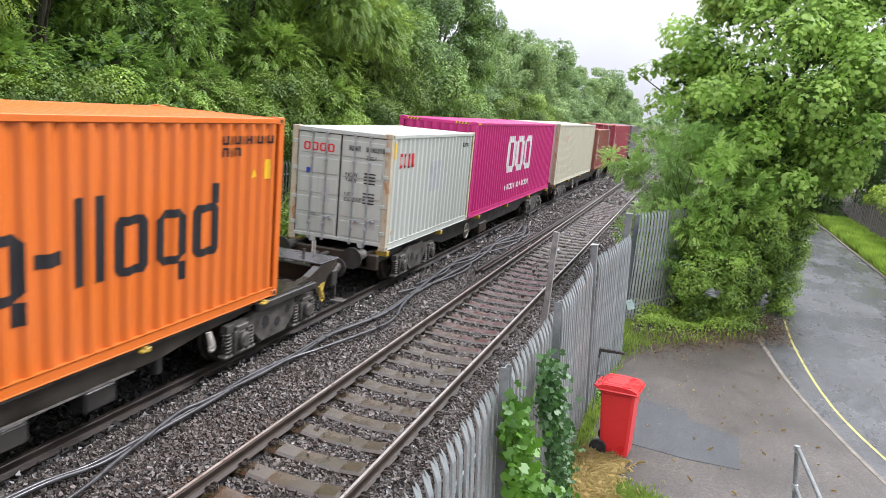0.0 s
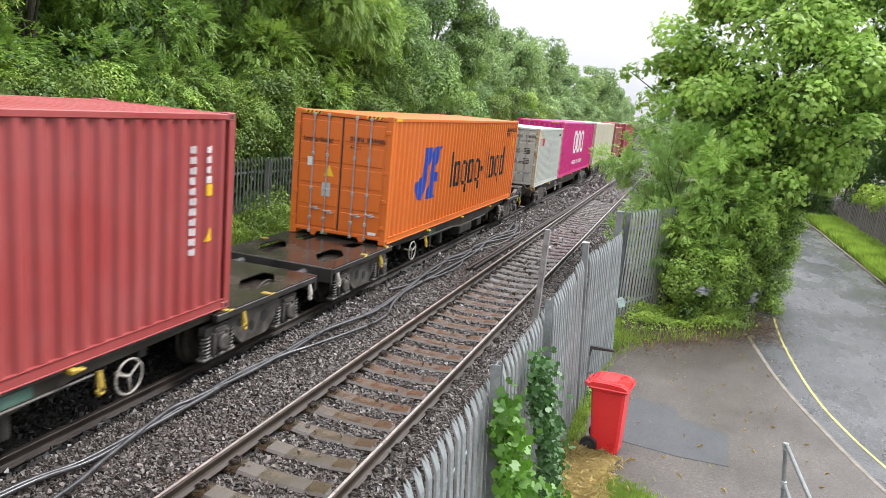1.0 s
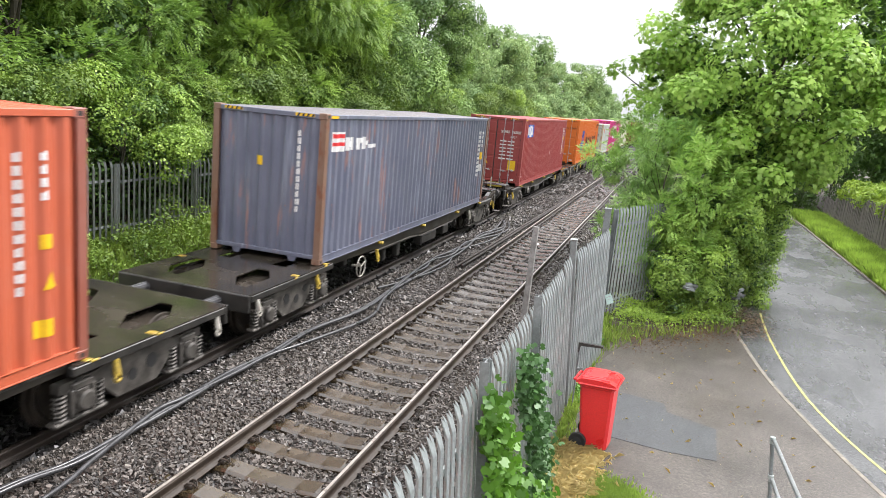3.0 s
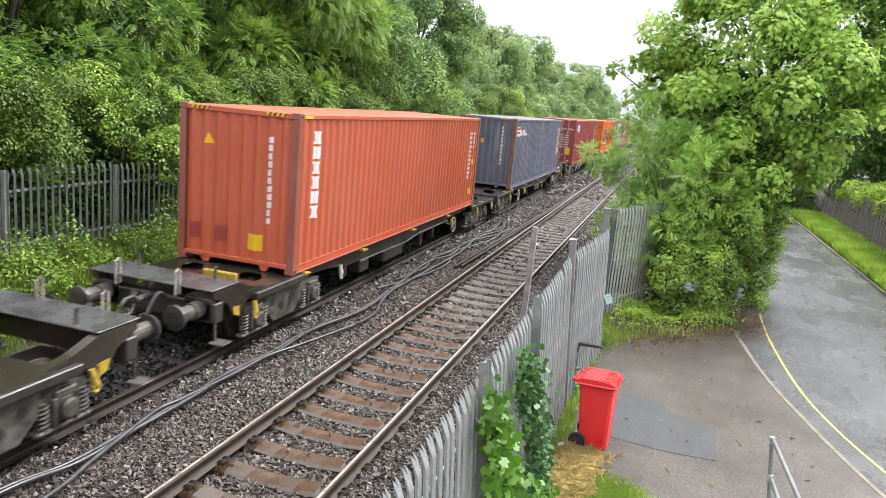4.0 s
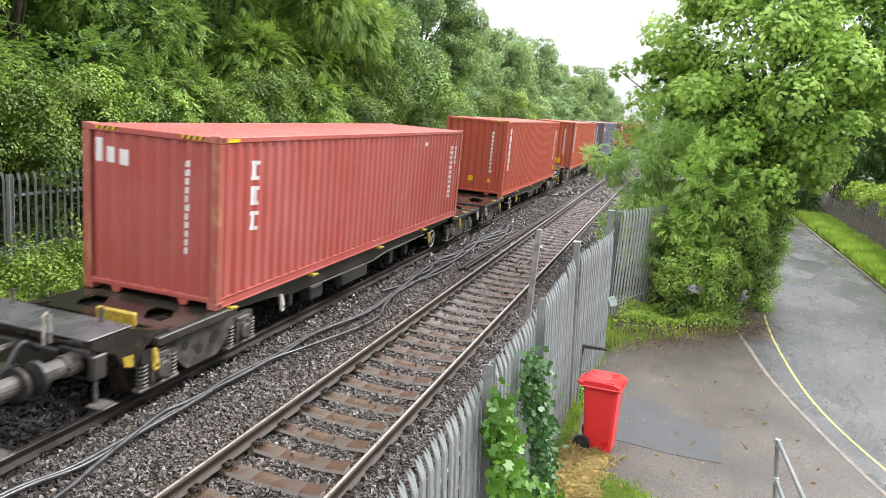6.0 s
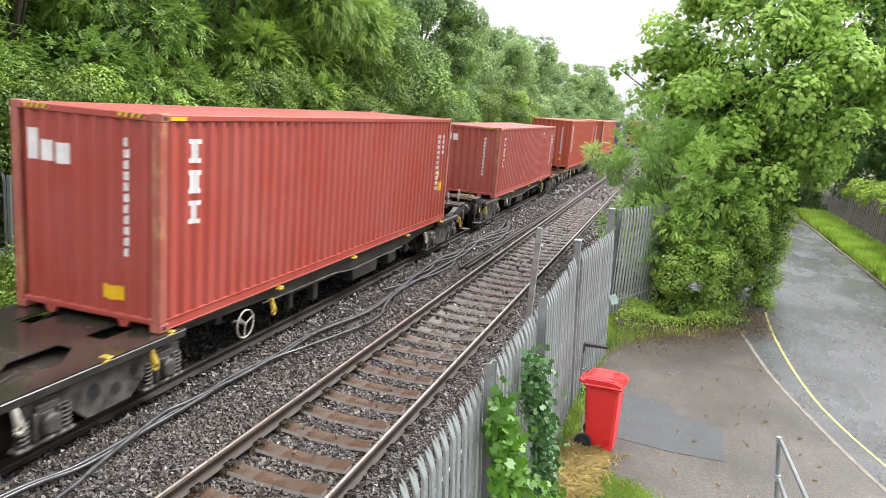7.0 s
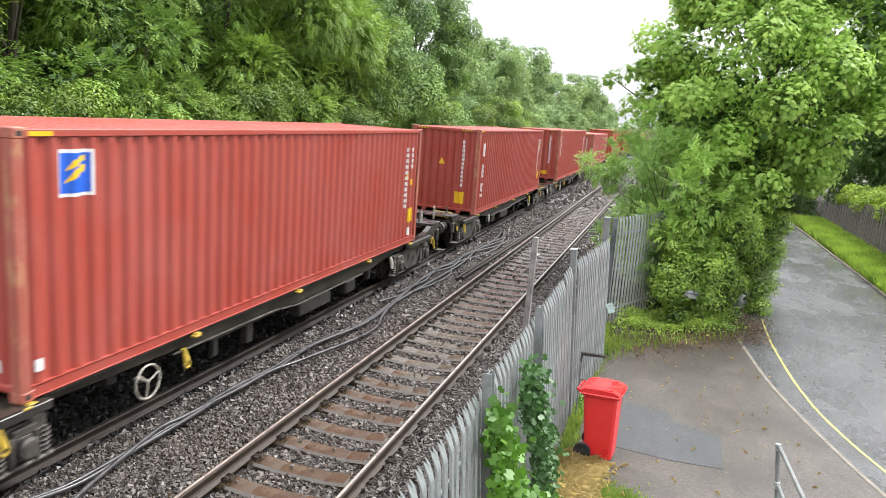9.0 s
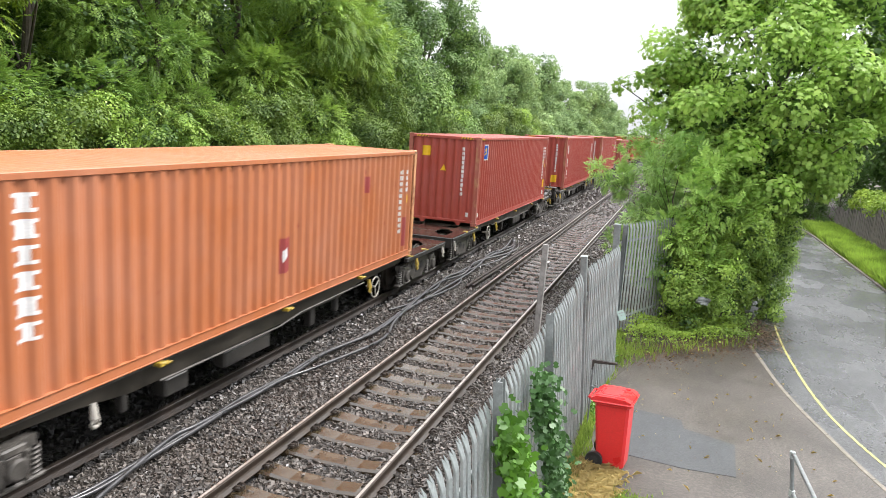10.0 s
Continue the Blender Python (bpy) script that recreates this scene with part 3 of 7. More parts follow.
def make_cables():
    z = -0.115
    runs = [
        [(-2.3, 3.42), (-2.2, 5.02), (-2.05, 5.73), (-2.04, 6.66), (-2.02, 7.4), (-2.06, 8.73), (-2.01, 9.74), (-2.02, 11.07), (-1.76, 12.68), (-1.85, 14.69), (-2.06, 17.62), (-1.9, 22.0), (-1.85, 24.3), (-2.1, 26.5)],
        [(-2.21, 3.47), (-2.12, 5.07), (-1.96, 5.78), (-1.96, 6.71), (-1.94, 7.45), (-1.98, 8.78), (-1.92, 9.79), (-1.94, 11.12), (-1.68, 12.73), (-1.77, 14.74), (-1.7, 19.4), (-1.86, 22.0), (-1.58, 24.4), (-2.0, 26.4)],
        [(-1.58, 4.06), (-1.7, 5.26), (-1.83, 5.85), (-2.04, 7.1), (-2.0, 7.61), (-1.94, 8.73), (-1.9, 9.6), (-1.67, 10.42), (-1.36, 12.3), (-1.69, 13.97), (-2.0, 17.4), (-1.75, 19.0), (-1.95, 21.0), (-1.5, 23.0), (-1.4, 24.4), (-1.75, 26.0)],
        [(-2.12, 14.5), (-1.86, 15.6), (-1.62, 16.8), (-1.56, 18.0), (-1.86, 19.7), (-1.5, 21.8), (-1.45, 23.6), (-1.85, 25.9)],
        [(-2.05, 15.4), (-1.9, 17.0), (-2.05, 18.4), (-1.75, 20.4), (-2.0, 22.8), (-1.7, 24.8), (-2.0, 26.2)],
    ]
    for i, r in enumerate(runs):
        pts = arc([(x, y, z + 0.012 * math.sin(k * 1.7 + i) + 0.02 * (i % 3)) for k, (x, y) in enumerate(r)], 8)
        ob = new("track_cable", Build().tube(pts, 0.028 if i < 3 else 0.026, 8).mesh("track_cable", M["cable"], smooth=True))
        tagged(ob, "black rubber cable snaking over the ballast", "cable", "cables between the tracks")


# ---------------------------------------------------------------- fences
def pale_mesh(h, w=0.068, name="pale", mat=None):
    """A W-section palisade pale with a notched, splayed head."""
    sec = [(-w / 2, 0.012), (-w / 4, -0.010), (0, 0.008), (w / 4, -0.010), (w / 2, 0.012)]
    b = Build()
    t = 0.005
    heads = [h - 0.06, h - 0.01, h - 0.055, h, h - 0.05]
    bend = [0.03, 0.035, 0.02, 0.035, 0.03]
    for off in (0, t):
        for (y, x), hh, bd in zip(sec, heads, bend):
            b.v += [(x + off, y, 0), (x + off, y, h - 0.16), (x + off - bd, y * 1.15, hh)]
    for i in range(4):
        for k in range(2):
            a = i * 3 + k
            b.f.append((a, a + 3, a + 4, a + 1))
            b.f.append((a + 15, a + 16, a + 19, a + 18))
    for i in range(4):
        b.f.append((i * 3 + 2, i * 3 + 5, i * 3 + 20, i * 3 + 17))
    for i in (0, 4):
        b.f += [(i * 3, i * 3 + 1, i * 3 + 16, i * 3 + 15), (i * 3 + 1, i * 3 + 2, i * 3 + 17, i * 3 + 16)]
    return b.mesh(name, mat or M["galv"])


def fence_run(a, b, height, foot, lean, mesh_pale, mat, post_mat, label, group, pitch=0.15, posts=True, top=None):
    """One bay of palisade from a to b (x, y)."""
    a, b = Vector((*a, 0)), Vector((*b, 0))
    d = b - a
    L = d.length
    f = thing("palisade_fence", label, "fence", group)
    f.matrix_basis = Matrix.Translation((a.x, a.y, foot)) @ Matrix.Rotation(math.atan2(d.y, d.x) - math.pi / 2, 4, "Z") @ Matrix.Rotation(radians(-lean), 4, "Y")
    n = int(L / pitch)
    for k in range(n):
        part("pale", mesh_pale, None, f, at=pose(random.uniform(-0.004, 0.004), (k + 0.5) * L / n, random.uniform(-0.012, 0.012), 0, 0, random.uniform(-3, 3)))
    for z in (0.3, height - 0.45):
        part("fence_rail", Build().prism([(-0.06, z), (-0.014, z), (-0.014, z + 0.055), (-0.02, z + 0.055), (-0.02, z + 0.006), (-0.06, z + 0.006)], "y", 0, L), mat, f)
    if posts:
        h = top or height - 0.02
        post = Build().prism([(0.025, -0.05), (0.105, -0.05), (0.105, -0.042), (0.069, -0.042), (0.069, 0.042), (0.105, 0.042), (0.105, 0.05), (0.025, 0.05), (0.025, 0.042), (0.061, 0.042), (0.061, -0.042), (0.025, -0.042)], "z", -0.4, h)
        part("fence_post", post, post_mat, f)
    return f


def make_fences():
    pale = pale_mesh(2.45)
    lab = "grey galvanised palisade fence bay with splayed pale heads"
    ys = [-0.3, 2.6, 5.5, 7.85, 10.4]
    for y0, y1 in zip(ys, ys[1:]):
        fence_run((2.60, y0), (2.60, y1), 2.45, YARD - 0.02, 4, pale, M["galv"], M["dark_galv"], lab, "palisade along the yard", top=2.62)
    # gate leaf between two heavy posts
    pale_g = pale_mesh(2.5, name="gate_pale")
    g = fence_run((2.62, 11.25), (2.88, 14.05), 2.5, YARD + 0.03, 3, pale_g, M["galv"], M["dark_galv"], "grey steel palisade gate standing ajar beside the bin", "", posts=False)
    g.name = "palisade_gate"
    fence_run((2.60, 10.4), (2.61, 11.12), 2.5, YARD - 0.02, 4, pale_g, M["galv"], M["dark_galv"], lab, "palisade along the yard", posts=False)
    for x, y, w, h in ((2.61, 11.18, 0.10, 2.82), (2.46, 16.75, 0.14, 2.68)):
        p = thing("gate_post", "heavy square galvanised steel gate post", "gate post", "gate posts", at=pose(x, y, YARD - 0.1, 0, -4 if y < 12 else 0, 0))
        part("post", Build().box(-w / 2, w / 2, -w / 2, w / 2, 0, h, 0.008), M["dark_galv"], p)
        part("post_cap", Build().box(-w / 2 - 0.008, w / 2 + 0.008, -w / 2 - 0.008, w / 2 + 0.008, h, h + 0.015, 0.004), M["galv"], p)
        if y < 12:
            part("hinge", Build().tube([(0, 0, 2.35), (0.0, 0.14, 2.35)], 0.018, 8).ring((0, 0.1, 2.35), (0, 0, 1), 0.04, 0.012, 12, 6), M["dark_galv"], p)
            part("hinge", Build().tube([(0, 0, 0.5), (0.0, 0.14, 0.5)], 0.018, 8), M["dark_galv"], p)
    s = thing("post_bracket", "black steel bracket arm on the gate post", "bracket", at=pose(2.66, 11.18, YARD + 1.08))
    part("arm", Build().prism([(0.04, 0.02), (0.42, 0.02), (0.42, -0.01), (0.08, -0.03), (0.06, -0.14), (0.04, -0.14)], "y", -0.03, 0.03), M["frame"], s)
    part("lock_bar", Build().tube([(0.06, 0, -0.1), (0.06, 0, -1.55)], 0.014, 8), M["dark_galv"], s)
    part("drop_bolt", Build().tube([(0.06, 0.0, -0.42), (0.12, -0.02, -0.42)], 0.022, 8).ring((0.13, -0.02, -0.42), (0, 1, 0), 0.035, 0.01, 12, 6), M["dark_galv"], s)
    far = [(2.57, 16.95), (3.59, 19.4), (4.3, 21.6), (4.7, 24.2)]
    pale_f = pale_mesh(2.6, name="pale_far")
    for a, b in zip(far, far[1:]):
        fence_run(a, b, 2.6, YARD - 0.02, 0, pale_f, M["galv"], M["dark_galv"], lab, "palisade along the yard", pitch=0.16)
    sg = thing("fence_sign", "small pale green notice plate wired to the gate", "sign", at=pose(2.90, 14.05, 0.62, 24, 0, -76))
    part("plate", Build().box(0.03, 0.036, -0.065, 0.065, -0.1, 0.1, 0.002), M["sign"], sg)
    part("writing", Build().box(0.0365, 0.0375, -0.045, 0.045, 0.04, 0.055).box(0.0365, 0.0375, -0.045, 0.02, -0.01, 0.0), M["grey"], sg)
    w = thing("wooden_post", "weathered grey wooden post behind the fence", "post", at=pose(1.72, 11.4, -0.5, 0, 1, 0))
    part("post", Build().prism([(-0.045, -0.04), (0.04, -0.045), (0.046, 0.04), (-0.04, 0.044)], "z", 0, 2.75), M["grey_post"], w)
    # fence on the far bank
    pale_b = pale_mesh(1.75, 0.055, "bank_pale", M["far_galv"])
    pts = [(-7.7 - 0.004 * i, 4.5 + 2.75 * i) for i in range(13)]
    for i, (a, b) in enumerate(zip(pts, pts[1:])):
        fence_run(a, b, 1.75, 0.52 - 0.045 * i, 0, pale_b, M["far_galv"], M["far_galv"], "dull grey palisade fence bay on the overgrown bank", "palisade on the bank", pitch=0.17)
    # timber fence beyond the lane
    board = Build().box(-0.012, 0.012, -0.062, 0.062, 0, 1.75, 0.004).mesh("board", M["timber"])
    for i in range(7):
        a = Vector((12.35 + 0.02 * i, 26.0 + 3.0 * i, 0))
        tall = (1.2, 1.2, 1.2, 1.12, 1.0, 0.86, 0.7)[i]
        f = thing("timber_fence", "weathered close-boarded timber fence bay by the verge", "fence", "timber fence bays", at=pose(a.x, a.y, YARD - 0.0))
        for k in range(20):
            part("board", board, None, f, at=pose(random.uniform(-0.008, 0.008), 0.08 + k * 0.15, random.uniform(-0.06, 0.05), random.uniform(-1.2, 1.2), random.uniform(-1, 1), 0) @ Matrix.Diagonal((1, 1, tall, 1)))
        for z in (0.3, 1.15 * tall):
            part("fence_rail", Build().box(0.012, 0.06, 0, 3.0, z, z + 0.08, 0.006), M["timber"], f)
        part("fence_post", Build().box(0.012, 0.11, -0.05, 0.05, -0.3, 1.7 * tall, 0.006), M["timber"], f)


def make_bin():
    b = thing("wheelie_bin", "bright red plastic wheelie bin with black wheels", "bin", at=pose(3.24, 9.97, YARD + 0.014, 3.2, 0, -97))
    # local: y forward (front of the bin), z up; tapering body
    prof = [(0.19, 0.17, 0.02), (0.20, 0.185, 0.25), (0.225, 0.222, 0.90), (0.24, 0.24, 0.92), (0.24, 0.24, 0.965)]
    B = Build()
    c = 0.035
    for w, d, z in prof:
        back = -0.21 - 0.04 * (z / 0.95)
        front = d
        B.v += [(-w + c, back, z), (w - c, back, z), (w, back + c, z), (w, front - c, z), (w - c, front, z), (-w + c, front, z), (-w, front - c, z), (-w, back + c, z)]
    for k in range(len(prof) - 1):
        B.f += [(k * 8 + i, k * 8 + (i + 1) % 8, (k + 1) * 8 + (i + 1) % 8, (k + 1) * 8 + i) for i in range(8)]
    B.f += [tuple(range(8))[::-1], tuple(range(32, 40))]
    part("body", B, M["red"], b)
    lid = Build()
    sec = [(-0.29, 0.97), (-0.285, 1.01), (-0.22, 1.045), (0.0, 1.05), (0.18, 1.035), (0.25, 1.005), (0.262, 0.965), (0.25, 0.965), (0.24, 0.972)]
    lid.prism(sec, "x", -0.265, 0.265)
    part("lid", lid, M["red"], b, "domed red lid")
    part("lid_rim", Build().box(-0.278, 0.278, -0.27, 0.276, 0.95, 0.98, 0.012), M["red"], b)
    for x in (-0.2, 0.2):
        part("lid_rib", Build().box(x - 0.025, x + 0.025, -0.24, 0.16, 1.03, 1.058, 0.01), M["red"], b)
    part("lid_grip", Build().box(-0.17, 0.17, -0.16, 0.1, 1.04, 1.062, 0.01).box(-0.2, 0.2, 0.255, 0.28, 0.962, 0.985, 0.008), M["red"], b)
    part("handle", Build().tube([(-0.18, -0.24, 0.96), (-0.18, -0.34, 0.985), (0.18, -0.34, 0.985), (0.18, -0.24, 0.96)], 0.018, 8), M["red"], b)
    part("hinge", Build().tube([(-0.25, -0.285, 0.985), (0.25, -0.285, 0.985)], 0.02, 8), M["red"], b)
    part("axle", Build().tube([(-0.26, -0.22, 0.115), (0.26, -0.22, 0.115)], 0.012, 8), M["steel"], b)
    for s in (-1, 1):
        w = part("wheel", Build().lathe([(0.07, -0.025), (0.116, -0.03), (0.12, -0.02), (0.12, 0.02), (0.116, 0.03), (0.07, 0.025)], 28), M["rubber"], b, at=pose(0.255 * s, -0.22, 0.115))
        part("hub", Build().lathe([(0.02, -0.034), (0.055, -0.028), (0.055, 0.028), (0.02, 0.034)], 16), M["gasket"], w)


def make_litter():
    """A crumpled pale sheet caught in the hedge."""
    r = np.random.default_rng(12)
    n = 9
    b = Build()
    for i in range(n):
        for j in range(n):
            u, v = i / (n - 1) - 0.5, j / (n - 1) - 0.5
            b.v.append((0.42 * u + r.normal(0, 0.012), 0.05 * math.sin(5 * u + 3 * v) + r.normal(0, 0.015), 0.30 * v + 0.08 * u + r.normal(0, 0.012)))
    b.f = [(i * n + j, (i + 1) * n + j, (i + 1) * n + j + 1, i * n + j + 1) for i in range(n - 1) for j in range(n - 1)]
    ob = new("plastic_sheet", b.mesh("plastic_sheet", M["far_galv"], False))
    ob.matrix_basis = pose(4.5, 17.3, 0.40, 10, 20, 12)
    ob.scale = (0.7, 0.7, 0.6)
    so = ob.modifiers.new("thickness", "SOLIDIFY")
    so.thickness = 0.004
    tagged(ob, "pale crumpled plastic sheet caught in the hedge", "litter")


def make_handrail():
    h = thing("handrail", "grey galvanised tubular handrail at the foot of the steps", "handrail")
    a, b2 = (5.32, 9.0), (5.44, 7.2)
    part("rail_tube", Build().tube([(*a, 0.46), (a[0] + 0.01, a[1] - 0.06, 0.48), (*b2, 0.46)], 0.024, 10), M["dark_galv"], h)
    part("rail_tube", Build().tube([(a[0] + 0.06, a[1] - 0.05, 0.0), (*b2, 0.02)], 0.024, 10), M["dark_galv"], h)
    part("post", Build().tube([(a[0] + 0.12, a[1] - 0.1, YARD - 0.1), (*a, 0.46)], 0.024, 10), M["dark_galv"], h)
    part("post", Build().tube([(*b2, YARD - 0.1), (*b2, 0.46)], 0.024, 10), M["dark_galv"], h)
    part("fitting", Build().tube([(a[0], a[1], 0.42), (a[0], a[1], 0.5)], 0.034, 10), M["galv"], h)
    part("fitting", Build().tube([(a[0] + 0.05, a[1] - 0.05, -0.04), (a[0] + 0.05, a[1] - 0.05, 0.04)], 0.034, 10), M["galv"], h)

# ---------------------------------------------------------------- the train
SPEED = 17.0
DECK = 0.96            # container floor above the far rails
moving = []            # (thing, x, y at the start, z, turn about z)
wheels = []            # (wheelset, its place on the bogie, sense of turn)


def ribs(length, pitch, depth, margin=0.0):
    """Break points (u, d) of a trapezoid corrugation."""
    n = max(int(round((length - 2 * margin) / pitch)), 1)
    p = (length - 2 * margin) / n
    out = [(0.0, -depth)] if margin else []
    for i in range(n):
        u = margin + i * p
        out += [(u, -depth), (u + 0.13 * p, -depth), (u + 0.37 * p, 0.0), (u + 0.63 * p, 0.0), (u + 0.87 * p, -depth)]
    out += [(length - margin, -depth)] + ([(length, -depth)] if margin else [])
    return out


def wall_strip(pts, z0, z1, place):
    b = Build()
    b.v = [place(u, d, z) for u, d in pts for z in (z0, z1)]
    b.f = [(2 * i, 2 * i + 2, 2 * i + 3, 2 * i + 1) for i in range(len(pts) - 1)]
    return b


def clipped(poly, lo, hi):
    """A convex outline cut to lo <= u <= hi."""
    for bound, sign in ((lo, 1), (hi, -1)):
        out = []
        for i, p in enumerate(poly):
            q = poly[(i + 1) % len(poly)]
            a, c = (p[0] - bound) * sign, (q[0] - bound) * sign
            if a >= 0:
                out.append(p)
            if a * c < 0:
                t = a / (a - c)
                out.append((p[0] + (q[0] - p[0]) * t, p[1] + (q[1] - p[1]) * t))
        poly = out
        if len(poly) < 3:
            return []
    return poly


def on_ribs(polys, pts, place, lift=0.004):
    """Painted shapes that follow the corrugation."""
    b = Build()
    for poly in polys:
        for (u0, d0), (u1, d1) in zip(pts, pts[1:]):
            if u1 - u0 < 1e-6:
                continue
            c = clipped(poly, u0, u1)
            if c:
                k = len(b.v)
                b.v += [place(u, d0 + (d1 - d0) * (u - u0) / (u1 - u0) + lift, z) for u, z in c]
                b.f.append(tuple(range(k, k + len(c))))
    return b


def rect(u0, z0, w, h, slant=0.0):
    return [(u0, z0), (u0 + w, z0), (u0 + w + slant, z0 + h), (u0 + slant, z0 + h)]


def hollow(u, z, w, h, s):
    """An open box of four strokes with cut corners."""
    k = s * 0.7
    return [[(u, z + k), (u + s, z + k), (u + s, z + h - k), (u, z + h - k)], [(u + w - s, z + k), (u + w, z + k), (u + w, z + h - k), (u + w - s, z + h - k)],
            [(u + k, z), (u + w - k, z), (u + w, z + k), (u, z + k)], [(u, z + h - k), (u + w, z + h - k), (u + w - k, z + h), (u + k, z + h)]]


def bars(u0, z0, pattern, w, h, stroke, gap=None):
    """Lettering reduced to plain upright bars: a tall, x low, g hanging, i single, - dash, space."""
    out, u = [], u0
    gap = gap if gap is not None else w * 0.45
    for ch in pattern:
        if ch in "axg":
            out += hollow(u, z0, w, h * 0.72, stroke)
            if ch == "a":
                out.append(rect(u + w - stroke, z0 + h * 0.72, stroke, h * 0.28))
            elif ch == "g":
                out.append(rect(u + w - stroke, z0 - h * 0.25, stroke, h * 0.25))
            u += w + gap
        elif ch == "i":
            out.append(rect(u, z0, stroke, h))
            u += stroke + gap
        elif ch == "-":
            out.append(rect(u, z0 + h * 0.3, w * 0.6, stroke))
            u += w * 0.6 + gap
        else:
            u += w * 0.7
    return out


def column(u, z_top, n, w, h, pitch, seed=0):
    """A vertical row of small bars, such as a painted serial."""
    r = random.Random(seed)
    out = []
    for i in range(n):
        z, k = z_top - i * pitch - h, r.uniform(0.72, 1.0)
        out += [rect(u, z, w * k * 0.46, h * r.uniform(0.8, 1)), rect(u + w * k * 0.54, z, w * k * 0.46, h)]
    return out


def letters(u, z_top, n, w, h, pitch):
    """Stacked marks of plain bars."""
    out = []
    for i in range(n):
        z = z_top - i * pitch - h
        t = h * 0.2
        k = (0.34, 0.5, 0.28)[i % 3] * w
        out += [rect(u + w * 0.08, z + h - t, w * 0.84, t), rect(u + w * 0.12, z, w * 0.76, t), rect(u + (w - k) / 2, z + t, k, h - 2 * t)]
    return out


def serial_row(u, z, n, w, h, pitch, seed=1):
    r = random.Random(seed)
    return [p for i in range(n) for p in (rect(u + i * pitch, z, w * 0.3, h), rect(u + i * pitch + w * 0.6, z, w * 0.3, h), rect(u + i * pitch, z + h * r.choice((0, 0.4, 0.8)), w * 0.9, h * 0.22))]


def triangle(u, z, s):
    return [[(u, z), (u + s, z), (u + s / 2, z + s)]]


W2 = 1.219
box_meshes = {}


def words(text, size, material, parent, at):
    cu = bpy.data.curves.new("lettering", "FONT")
    cu.body, cu.size, cu.extrude = text, size, 0.001
    cu.materials.append(material)
    ob = new("lettering", cu)
    ob.parent, ob.matrix_basis = parent, at
    return ob


